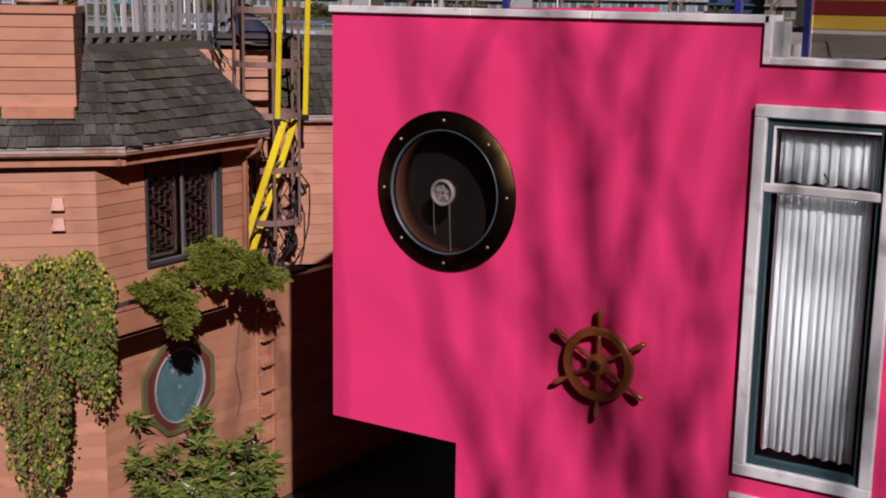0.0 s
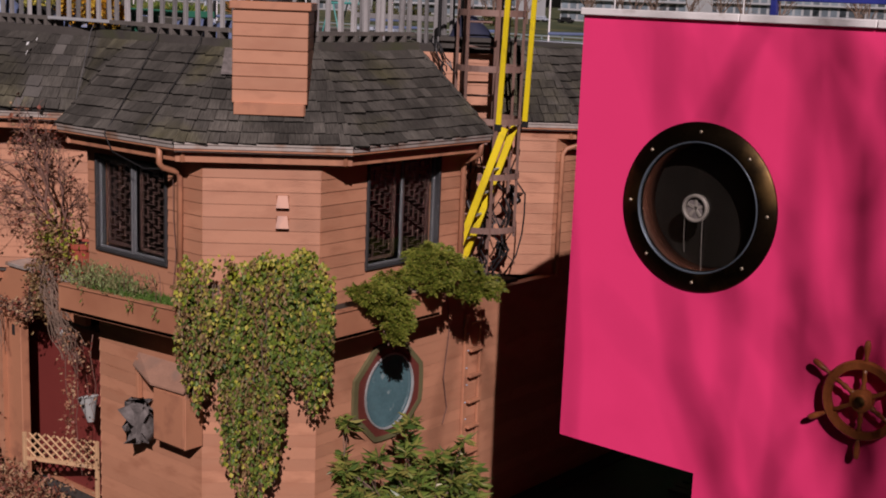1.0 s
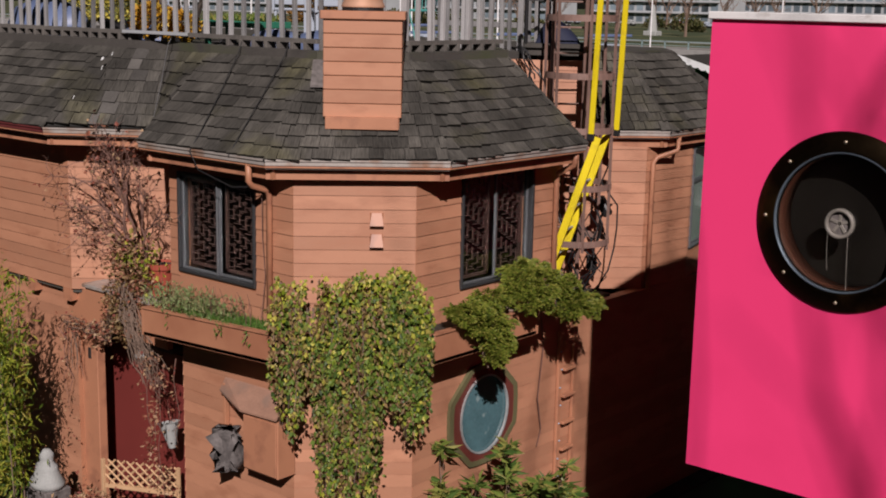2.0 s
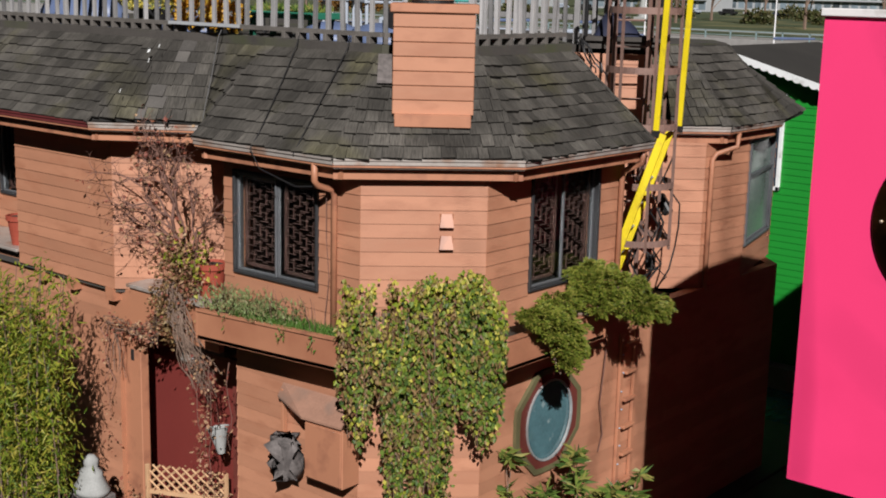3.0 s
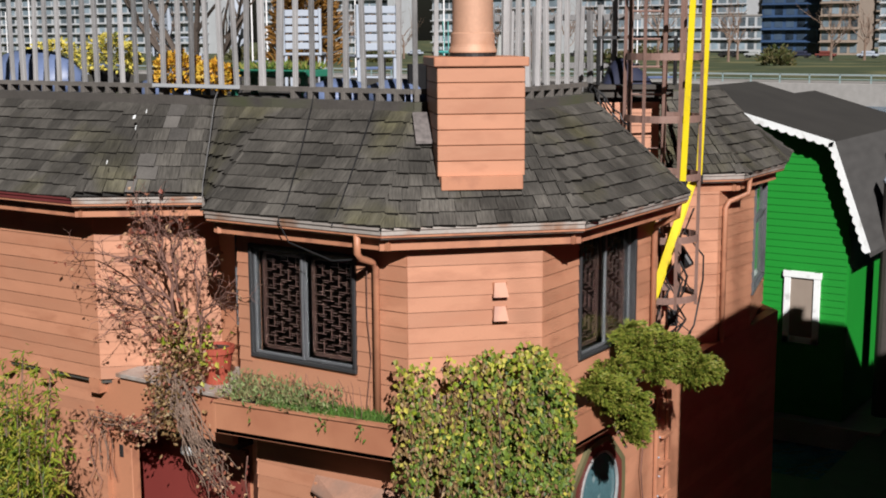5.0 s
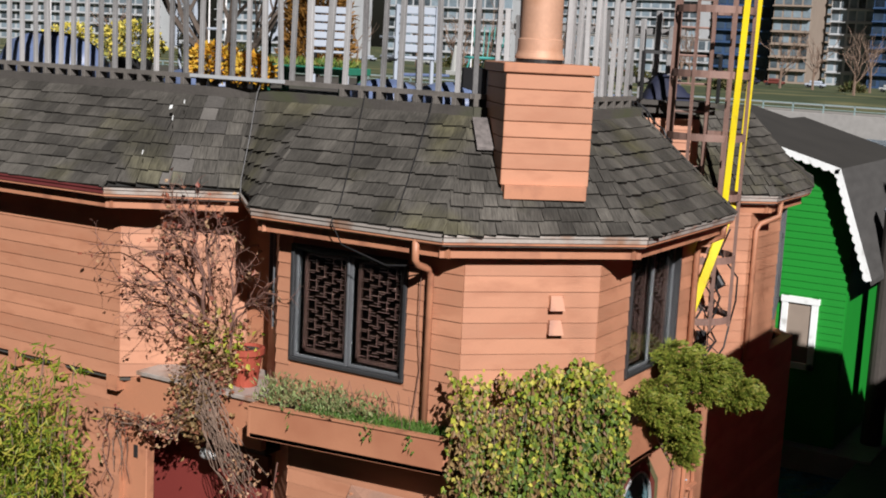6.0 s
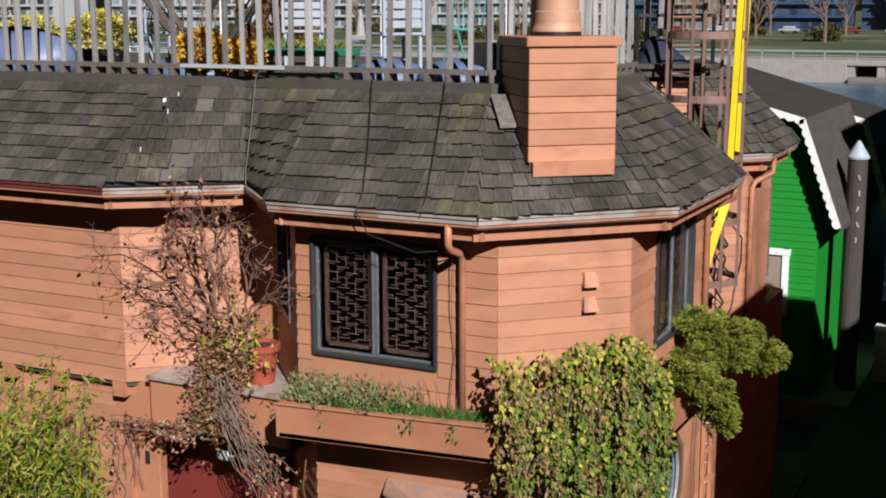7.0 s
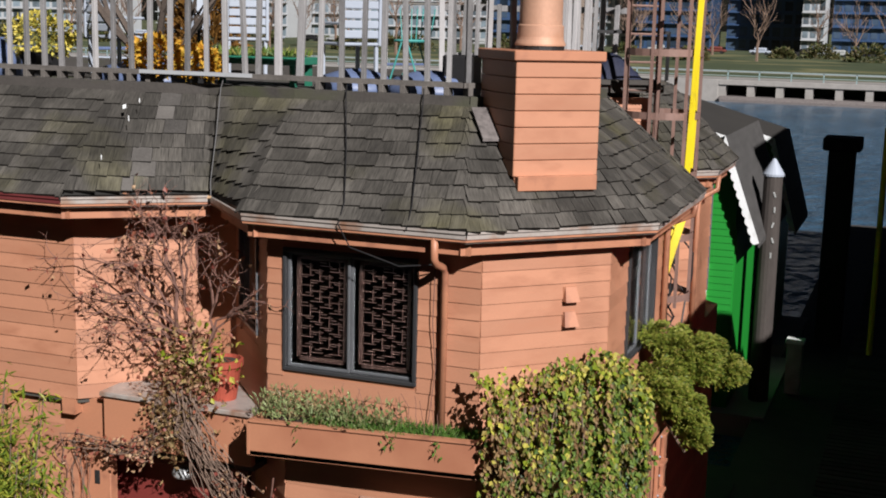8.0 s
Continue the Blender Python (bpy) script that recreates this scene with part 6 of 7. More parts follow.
for x0, z1 in ((-12.15, 0.9), (-12.05, 0.7), (-12.25, 1.2), (-11.75, 1.5), (-14.08, 1.3), (-14.14, 1.5)):
    pts = [(x0 + rng.gauss(0, 0.04), 7.66 + rng.gauss(0, 0.02) + (0.14 if x0 < -13 else 0), 2.5 - (2.5 - z1) * j / 8) for j in range(9)]
    tube(bm, pts, 0.007, 0.003, 4, False)
part("thin_vine", bm, TWIG, shrub)["kind"] = "stuff"
k = 330
xs = rs.choice([-12.15, -12.05, -11.75, -12.25, -12.15, -12.05, -14.1], k)
leaves("vine_leaves", np.stack([xs + rs.normal(0, 0.07, k), 7.62 + np.where(xs < -13, 0.14, 0) + rs.normal(0, 0.03, k), rs.uniform(0.8, 2.5, k)], 1), rs.normal(0, 1, (k, 3)), 0.05, 0.034, DRY_LEAF, shrub)

# bamboo in front of the left wall
bam = thing("bamboo", (-13.2, 6.4, 0), "dense yellow-green bamboo clump beside the house", "bamboo")
bm = bmesh.new()
P, W = [], []
for s in range(60):
    x, y = -14.15 + rng.gauss(0, 0.42), 6.5 + rng.gauss(0, 0.22)
    h = rng.uniform(2.3, 3.25) - 0.55 * abs(x + 14.2)
    lean = Vector((rng.gauss(0.12, 0.14), rng.gauss(-0.04, 0.10), 0))
    pts = [Vector((x, y, 0.3)) + lean * (j / 5) ** 2 + Vector((0, 0, h * j / 5)) for j in range(6)]
    part("culm", tube(bmesh.new(), pts, 0.010, 0.004, 5, False), BARK, bam)
    for j in range(230):
        f = rng.uniform(0.18, 1.0)
        i = min(4, int(f * 5))
        q = pts[i].lerp(pts[i + 1], f * 5 - i) + Vector((rng.gauss(0, 0.10), rng.gauss(0, 0.09), rng.gauss(0, 0.03)))
        P.append(q)
        W.append((rng.gauss(0, 0.8), rng.gauss(-0.3, 0.6), rng.gauss(-0.55, 0.5)))
leaves("bamboo_foliage", P, W, 0.108, 0.024, BAMBOO_LEAF, bam, fold=0.15)
part("tub", boxes(((-14.9, 6.1, 0.0), (-13.5, 6.9, 0.5)), bevel=0.02), DARK_WOOD, bam)

# rhododendrons on the dock below the oval window
rng.seed(7)
for at, h, seeds in (((-8.20, 8.75, 0.45), 1.06, 12), ((-8.15, 9.30, 0.45), 1.16, 12), ((-8.1, 10.0, 0.35), 0.80, 9), ((-9.4, 7.3, 0.35), 0.66, 6)):
    t, tips = grow("rhododendron", "dark green rhododendron with long glossy leaves in a tub", at, seeds, (0, 0, 1), h * 0.62, 0.018, 2, BARK, spread=0.55, up=0.3, kids=2, group="rhododendrons")
    P, W = [], []
    for q, d in tips:
        for j in range(18):
            a = rng.uniform(0, 2 * math.pi)
            P.append(q + Vector((rng.gauss(0, 0.015), rng.gauss(0, 0.015), rng.gauss(0, 0.02))))
            W.append((math.cos(a), math.sin(a), rng.uniform(-0.35, 0.55)))
    leaves("rhododendron_foliage", P, W, 0.165, 0.050, RHODO, t, fold=0.3)
    part("tub", lathe(bmesh.new(), [(0.22, 0.0), (0.30, 0.42), (0.33, 0.45), (0.30, 0.46)], 20, at=(at[0], at[1], 0)), TERRACOTTA, t)

# lattice gate, hanging cone, figures
gate = thing("lattice_gate", (-12.9, 7.9, 0), "tan wooden lattice gate in front of the red door", "gate")
bm = bmesh.new()
GX0, GX1, GZ0, GZ1 = -13.30, -12.44, 0.58, 0.89


def gate_y(x):
    return 7.75 + (x - GX0) * 0.48


for s in (1, -1):
    k = -1.0
    while k < 2.6:
        x0, x1 = GX0 + k, GX0 + k + (GZ1 - GZ0)
        z0, z1 = (GZ0, GZ1) if s > 0 else (GZ1, GZ0)
        f0, f1 = max(0, (GX0 - x0) / (x1 - x0)), min(1, (GX1 - x0) / (x1 - x0))
        if f1 > f0 + 0.03:
            a = Vector((x0 + (x1 - x0) * f0, gate_y(x0 + (x1 - x0) * f0) + 0.008 * s, z0 + (z1 - z0) * f0))
            b = Vector((x0 + (x1 - x0) * f1, gate_y(x0 + (x1 - x0) * f1) + 0.008 * s, z0 + (z1 - z0) * f1))
            bm2 = bmesh.new()
            tube(bm2, [a, b], 0.014, n=4)
            part("lattice_slat", bm2, LATTICE, gate)
        k += 0.115
bm.free()
part("gate_rail", strip(bmesh.new(), (GX0, gate_y(GX0)), (GX1, gate_y(GX1)), GZ0 - 0.05, GZ0, 0.02, -0.02), LATTICE, gate)
for x in (GX0 - 0.03, GX1 + 0.02):
    part("gate_post", boxes(((x - 0.022, gate_y(x) - 0.022, 0.0), (x + 0.022, gate_y(x) + 0.022, GZ1)), bevel=0.004), LATTICE, gate)
dry = thing("dry_shrub", (-12.6, 7.2, 0), "dry brown shrub heap in front of the gate", "shrub")
k = 2600
q = rs.normal(0, 1, (k, 3)) * np.array([0.46, 0.16, 0.16]) + np.array([-12.7, 7.25, 0.36])
leaves("dry_foliage", q[q[:, 2] > 0.02], rs.normal(0, 1, (int((q[:, 2] > 0.02).sum()), 3)) + np.array([0.2, -0.5, 0.2]), 0.07, 0.035, DRY_LEAF, dry)
bm = bmesh.new()
for k in range(40):
    x = rng.gauss(-12.7, 0.4)
    pts = [(x, 7.25, 0.0), (x + rng.gauss(0, 0.1), 7.25 + rng.gauss(0, 0.08), rng.uniform(0.2, 0.35)), (x + rng.gauss(0, 0.2), 7.22 + rng.gauss(0, 0.12), rng.uniform(0.4, 0.75))]
    tube(bm, pts, 0.006, 0.003, 4, False)
part("stem", bm, TWIG, dry)["kind"] = "stuff"
cone = thing("hanging_cone", (-12.32, 8.0, 1.2), "dull grey zinc cone planter hanging before the door", "planter")
part("body", lathe(bmesh.new(), [(0.04, -0.16), (0.08, 0.0), (0.122, 0.14), (0.135, 0.15), (0.12, 0.14), (0.06, 0.0)], 18, m=Matrix.Translation((-12.32, 8.0, 1.38)) @ Matrix.Rotation(radians(-12), 4, "Y")), STONE, cone)
part("hanger", tube(bmesh.new(), [(-12.32, 8.0, 1.52), (-12.40, 8.01, 1.9), (-12.45, 7.98, 2.45)], 0.0035, n=4), TWIG, cone)


def lumpy(name, label, category, rings, at, mat, wob=0.02):
    bm = bmesh.new()
    vs = []
    for r, z, sx, sy in rings:
        vs.append([bm.verts.new((at[0] + r * sx * math.cos(a) + rng.gauss(0, wob * 0.2), at[1] + r * sy * math.sin(a) + rng.gauss(0, wob * 0.2), at[2] + z)) for a in [2 * math.pi * k / 18 for k in range(18)]])
    for a, b in zip(vs, vs[1:]):
        for k in range(18):
            bm.faces.new((a[k], a[(k + 1) % 18], b[(k + 1) % 18], b[k]))
    bm.faces.new(vs[0][::-1])
    bm.faces.new(vs[-1])
    return tagged(part(name, bm, mat, smooth=True), label, category)


lumpy("wall_ornament", "grey carved stone ornament hung on the wall", "ornament", [(0.05, -0.26, 1, 0.6), (0.13, -0.23, 1, 0.5), (0.17, -0.12, 1, 0.5), (0.18, 0.02, 0.9, 0.5), (0.15, 0.12, 0.9, 0.55), (0.12, 0.18, 1.1, 0.5), (0.06, 0.22, 1.2, 0.8)], (-10.66, 7.50, 1.78), STONE_DARK, 0.22)
ped = thing("pedestal", (-13.42, 7.0, 0), "low grey stone pedestal on the dock", "pedestal")
part("block", boxes(((-13.62, 6.85, 0), (-13.2, 7.2, 0.72)), bevel=0.015), STONE_DARK, ped)
lumpy("garden_statue", "pale stone seated garden statue on a pedestal", "statue", [(0.23, 0.0, 1, 0.8), (0.25, 0.06, 1, 0.8), (0.19, 0.13, 1, 0.8), (0.16, 0.22, 1, 0.75), (0.16, 0.27, 1, 0.7), (0.07, 0.31, 1, 1), (0.085, 0.36, 1, 1), (0.08, 0.41, 1, 1), (0.035, 0.46, 1, 1)], (-13.42, 7.02, 0.72), STONE)
bench = thing("garden_bench", (-15.2, 6.6, 0), "dark wooden bench with a red cushion", "bench")
part("seat", boxes(((-15.6, 6.2, 0.70), (-14.6, 6.7, 0.78)), bevel=0.01), DARK_WOOD, bench)
for x in (-15.55, -14.7):
    part("leg", boxes(((x, 6.25, 0), (x + 0.06, 6.65, 0.70)), bevel=0.006), DARK_WOOD, bench)

# ---- things on the roof deck ----
DZ = TZ + 0.02


def tuft(name, label, at, r, k, mat, parent_mat=BLACK, size=0.06, pot_h=0.22):
    t = thing(name, at, label, "plant", group="deck plants")
    part("pot", lathe(bmesh.new(), [(r[0] * 0.45, 0), (r[0] * 0.6, pot_h), (r[0] * 0.62, pot_h + 0.01)], 16, at=at), parent_mat, t)
    d = rs.normal(size=(k, 3))
    d /= np.linalg.norm(d, axis=1, keepdims=True)
    p = np.array(at) + np.array([0, 0, pot_h + r[2] * 0.7]) + d * np.array(r) * rs.uniform(0.6, 1.05, (k, 1))
    leaves("blossom", p, d + rs.normal(0, 0.5, (k, 3)), size, size * 0.8, mat, t)
    return t


tuft("potted_mum", "orange chrysanthemum in a black pot on the roof deck", (-13.76, 8.95, DZ), (0.30, 0.26, 0.20), 900, MUM, pot_h=0.15)
tuft("potted_mum", "orange chrysanthemum in a black pot on the roof deck", (-13.30, 9.0, DZ), (0.24, 0.22, 0.16), 700, MUM, pot_h=0.12)
tuft("potted_mum", "yellow flowering plant in a pot on the roof deck", (-15.9, 9.9, DZ), (0.42, 0.3, 0.26), 900, MUM_YELLOW, pot_h=0.25)
tuft("potted_mum", "yellow flowering plant in a pot on the roof deck", (-17.3, 10.2, DZ), (0.40, 0.3, 0.24), 700, MUM_YELLOW, pot_h=0.22)
for at, sx, sy, sz in (((-14.0, 9.1, DZ), 0.55, 0.35, 0.22), ((-16.6, 9.3, DZ), 0.8, 0.5, 0.5), ((-10.85, 9.05, DZ), 0.42, 0.30, 0.24), ((-11.65, 9.1, DZ), 0.40, 0.32, 0.23)):
    bm = bmesh.new()
    rr = []
    for j, (r, z) in enumerate(((1.0, 0.0), (0.98, 0.35), (0.8, 0.75), (0.45, 0.95), (0.1, 1.0))):
        rr.append([bm.verts.new((at[0] + sx * r * math.cos(a) * (1 + 0.08 * math.sin(5 * a + j)), at[1] + sy * r * math.sin(a) * (1 + 0.1 * math.cos(4 * a)), at[2] + sz * z * (1 + 0.06 * math.sin(3 * a + at[0])))) for a in [2 * math.pi * k / 24 for k in range(24)]])
    for a, b in zip(rr, rr[1:]):
        for k in range(24):
            bm.faces.new((a[k], a[(k + 1) % 24], b[(k + 1) % 24], b[k]))
    bm.faces.new(rr[0][::-1])
    bm.faces.new(rr[-1])
    tagged(part("tarp_cover", bm, BLUE_TARP, smooth=True), "blue tarp thrown over a heap on the roof deck", "tarp", group="blue tarps")


def plastic_chair(at, turn, group="deck chairs"):
    """Slatted white plastic garden chair."""
    c = thing("garden_chair", (0, 0, 0), "white slatted plastic garden chair on the roof deck", "chair", group)
    for x in (-0.22, 0.22):
        for y in (-0.2, 0.2):
            part("leg", boxes(((x - 0.02, y - 0.02, 0), (x + 0.02, y + 0.02, 0.42)), bevel=0.005), WHITE_PLASTIC, c)
    part("seat", boxes(((-0.25, -0.24, 0.42), (0.25, 0.24, 0.455)), bevel=0.01), WHITE_PLASTIC, c)
    for k in range(5):
        part("back_slat", boxes(((-0.22, 0.22, 0.50 + k * 0.105), (0.22, 0.25, 0.585 + k * 0.105)), bevel=0.008), WHITE_PLASTIC, c)
    for x in (-0.24, 0.24):
        part("back_post", boxes(((x - 0.018, 0.21, 0.42), (x + 0.018, 0.26, 1.02)), bevel=0.005), WHITE_PLASTIC, c)
        part("armrest", boxes(((x - 0.03, -0.22, 0.64), (x + 0.03, 0.24, 0.67)), bevel=0.008), WHITE_PLASTIC, c)
    c.matrix_basis = pose(*at, 0, 0, turn)
    return c


ch = plastic_chair((-12.5, 10.8, DZ), 235)
copy_thing(ch, pose(-15.4, 10.6, DZ, 0, 0, 160))
copy_thing(ch, pose(-14.4, 11.9, DZ, 0, 0, 210))
tbl = thing("planter_table", (-13.15, 9.9, DZ), "green painted planter table with small herbs", "table")
part("top", boxes(((-13.75, 9.65, DZ + 0.22), (-12.55, 10.15, DZ + 0.30)), bevel=0.008), GREEN_WOOD, tbl)
for x in (-13.70, -12.66):
    for y in (9.7, 10.04):
        part("leg", boxes(((x, y, DZ), (x + 0.06, y + 0.06, DZ + 0.22))), GREEN_WOOD, tbl)
k = 420
leaves("foliage", np.stack([rs.uniform(-13.7, -12.6, k), rs.uniform(9.7, 10.1, k), np.full(k, DZ + 0.30)], 1), np.stack([rs.normal(0, 0.5, k), rs.normal(0, 0.5, k), rs.uniform(0.3, 1.0, k)], 1), 0.10, 0.03, RHODO, tbl)
blk = thing("black_planter", (-10.55, 9.15, DZ), "square black planter on the roof deck", "planter")
part("body", boxes(((-10.70, 8.95, DZ), (-10.42, 9.25, DZ + 0.40)), bevel=0.012), BLACK, blk)
con = thing("brown_conifer", (-16.7, 14.7, DZ), "browned columnar conifer in a tub on the roof deck", "tree")
k = 3400
hgt = rs.uniform(0, 1, k)
rad = 0.56 * (1 - 0.5 * hgt) * rs.uniform(0.4, 1.05, k)
a = rs.uniform(0, 2 * np.pi, k)
leaves("foliage", np.stack([-16.7 + rad * np.cos(a), 14.7 + rad * np.sin(a), DZ + 0.2 + hgt * 2.3], 1), np.stack([np.cos(a), np.sin(a), 0.6 + rs.normal(0, 0.5, k)], 1), 0.16, 0.06, CEDAR_BROWN, con)
part("trunk", tube(bmesh.new(), [(-16.7, 14.7, DZ), (-16.7, 14.7, DZ + 2.3)], 0.06, 0.02), BARK_DARK, con)
rng.seed(5)
tree, tips = grow("deck_tree", "bare dark tree growing in a tub on the roof deck", (-14.3, 9.9, DZ), 4, (-0.1, 0.15, 1), 1.4, 0.05, 2, BARK_DARK, spread=0.4, up=0.35, kids=3, category="tree")
umb = thing("folded_umbrella", (-14.1, 10.3, DZ), "closed white patio umbrella on the roof deck", "umbrella")
part("pole", tube(bmesh.new(), [(-14.1, 10.3, DZ), (-14.1, 10.3, DZ + 2.0)], 0.02, n=8), BLACK, umb)
part("canopy", lathe(bmesh.new(), [(0.13, DZ + 0.55), (0.11, DZ + 1.0), (0.06, DZ + 1.7), (0.02, DZ + 1.95)], 10, at=(-14.1, 10.3, 0)), WHITE_PLASTIC, umb)
BX, BY = -12.4, 12.3
bar_t = thing("bistro_set", (BX, BY, DZ), "teal wire bistro chair on the roof deck", "chair")
for k in range(4):
    x, y = BX + 0.18 * (k % 2 * 2 - 1), BY + 0.18 * (k // 2 * 2 - 1)
    part("leg", tube(bmesh.new(), [(x, y, DZ), (x * 0.2 + BX * 0.8, y, DZ + 0.45)], 0.011, n=6), TEAL_METAL, bar_t)
part("seat", lathe(bmesh.new(), [(0.19, DZ + 0.45), (0.20, DZ + 0.465), (0.19, DZ + 0.48)], 20, at=(BX, BY, 0)), TEAL_METAL, bar_t)
for k in range(7):
    x = BX - 0.18 + 0.06 * k
    part("back_wire", tube(bmesh.new(), [(x, BY + 0.18, DZ + 0.45), (x + 0.05 * (k - 3) / 3, BY + 0.22, DZ + 0.85)], 0.007, n=5), TEAL_METAL, bar_t)
heap = thing("covered_heap", (-9.8, 12.0, 6.0), "dark blue cover over a heap beside the ladder head", "cover")
bm = bmesh.new()
rows = []
for j in range(9):
    row = []
    for k in range(11):
        u, v = k / 10 * 2 - 1, j / 8 * 2 - 1
        z = 6.003 + 0.34 * max(0.0, 1 - abs(u) ** 2.4) * max(0.0, 1 - abs(v) ** 2.0) * (0.8 - 0.35 * u) + rng.gauss(0, 0.012) * (abs(u) < 0.99 and abs(v) < 0.99)
        row.append(bm.verts.new((-9.82 + 0.23 * u - 0.13 * v, 12.04 + 0.15 * u + 0.18 * v, max(6.003, z))))
    rows.append(row)
for r0, r1 in zip(rows, rows[1:]):
    for k in range(10):
        bm.faces.new((r0[k], r0[k + 1], r1[k + 1], r1[k]))
part("cover", bm, BLUE_DARK, heap, smooth=True)
frame_t = thing("tube_frame", (-9.6, 11.75, 6.0), "black square tube guard frame at the landing", "frame")
for x, y in ((-9.92, 11.52), (-9.23, 12.03)):
    part("upright", boxes(((x - 0.018, y - 0.018, 6.0), (x + 0.018, y + 0.018, 6.53)), bevel=0.003), BLACK, frame_t)
part("top_tube", strip(bmesh.new(), (-9.92, 11.52), (-9.23, 12.03), 6.50, 6.535, 0.018, -0.018), BLACK, frame_t)
for k in range(5):
    pts = [(-9.95 + 0.03 * k, 11.45 - 0.02 * k, 6.0 - 0.02 * k)]
    for j in range(6):
        pts.append((pts[-1][0] + rng.uniform(-0.02, 0.10), pts[-1][1] + rng.uniform(-0.06, 0.03), pts[-1][2] - rng.uniform(0.04, 0.10)))
    part("loose_cable", tube(bmesh.new(), pts, 0.010, n=5), BLACK, frame_t)

# cables over the roof
cab2 = thing("roof_cables", (-11.2, 7.8, 5.3), "thin black cables lying down the roof", "cable")
for pts in ([(-12.66, 8.40, 6.02), (-12.66, 8.34, 5.92), (-12.64, 8.22, 5.50), (-12.62, 8.08, 5.08), (-12.60, 8.05, 4.96)], [(-11.38, 8.36, 6.0), (-11.36, 8.30, 5.89), (-11.14, 7.85, 5.475), (-10.95, 7.42, 5.09), (-10.94, 7.28, 4.93), (-10.85, 7.32, 4.74), (-10.45, 7.42, 4.60), (-10.14, 7.56, 4.62)],
            [(-10.64, 8.36, 6.0), (-10.62, 8.30, 5.89), (-10.48, 7.85, 5.475), (-10.35, 7.42, 5.09), (-10.34, 7.29, 4.93)]):
    part("cable", tube(bmesh.new(), pts, 0.006, n=5), BLACK, cab2)

part("cable", tube(bmesh.new(), [(-10.20, 7.60, 4.60), (-10.22, 7.62, 4.1), (-10.19, 7.63, 3.7), (-10.24, 7.62, 3.24)], 0.004, n=5), TWIG, cab2)
part("cable", tube(bmesh.new(), [(-8.93, 10.62, 3.5), (-8.90, 10.60, 3.2), (-8.90, 10.7, 2.6), (-8.90, 10.62, 2.0), (-8.91, 10.72, 1.6), (-8.92, 10.66, 1.4)], 0.007, n=5), TWIG, cab2)
scraps = thing("roof_scraps", (-13.5, 8.0, 5.7), "small white paper scraps stuck on the shingles", "scrap")
for x, y, z, w, h in ((-13.50, 8.06, 5.70, 0.016, 0.026), (-13.36, 8.10, 5.76, 0.004, 0.028), (-13.40, 7.98, 5.60, 0.004, 0.035), (-13.45, 7.62, 5.27, 0.004, 0.03)):
    m = pose(x, y - 0.035, z + 0.03, 44, 0, 0) @ Matrix.Rotation(radians(28), 4, "Z")
    part("scrap", box(bmesh.new(), (-w, -h, 0), (w, h, 0.004), 0, m), WHITE_WOOD, scraps)

# ---- trees on the quay, in the sun's way ----
for x, y, h, seed in ((9.85, -4.2, 15.0, 103), (11.45, -4.6, 15.0, 119)):
    rng2 = random.Random(seed)
    t = thing("bare_tree", (x, y, 4.9), "bare winter street tree on the quay", "tree", group="quay trees")
    bm, tips = bmesh.new(), []
    tube(bm, [(x, y, 4.9), (x + 0.05, y, 7.0), (x - 0.05, y + 0.1, 9.0)], 0.20, 0.15, 8)
    for k in range(5):
        branch(bm, (x, y, 7.5 + 0.25 * k), (rng2.gauss(0, 0.16), rng2.gauss(0, 0.16), 1), h * 0.55, 0.052, 2, tips, 0.22, 0.4, 5, 3, 5, rng2)
    part("crown", bm, BARK_DARK, t)

# ---- the far shore ----
bm = bmesh.new()
prism(bm, [(-700, 131), (600, 131), (700, 2400), (-700, 2400)], -2.9, 1.6)
tagged(part("far_ground", bm, LAWN), "green lawn along the far shore", "lawn", kind="structure")
wall = thing("seawall", (-20, 127, -0.4), "pale concrete seawall walk on piers", "seawall", kind="structure")
part("walk", boxes(((-25.8, 124, 1.2), (200, 131.2, 1.75)), bevel=0.05), QUAY, wall)
part("solid_quay", boxes(((-300, 124, -1.5), (-25.8, 131.2, 1.75)), bevel=0.05), QUAY, wall)
part("rock_bank", boxes(((-25.8, 123.2, -1.5), (200, 131, 0.15)), bevel=0.3), STONE_DARK, wall)
for k in range(24):
    part("pier", boxes(((-25.8 + k * 2.75, 124.2, -1.5), (-25.1 + k * 2.75, 126, 1.2))), QUAY, wall)
for k in range(60):
    part("rail_post", boxes(((-130 + k * 3.0, 124.2, 1.75), (-129.88 + k * 3.0, 124.35, 2.6))), TEAL_PALE, wall)
part("rail", boxes(((-300, 124.2, 2.52), (200, 124.32, 2.62)), ((-300, 124.2, 2.1), (200, 124.3, 2.16))), TEAL_PALE, wall)
path = part("shore_path", boxes(((-300, 150, 1.61), (200, 156, 1.66))), QUAY)
tagged(path, "grey path across the far lawn", "path", kind="structure")


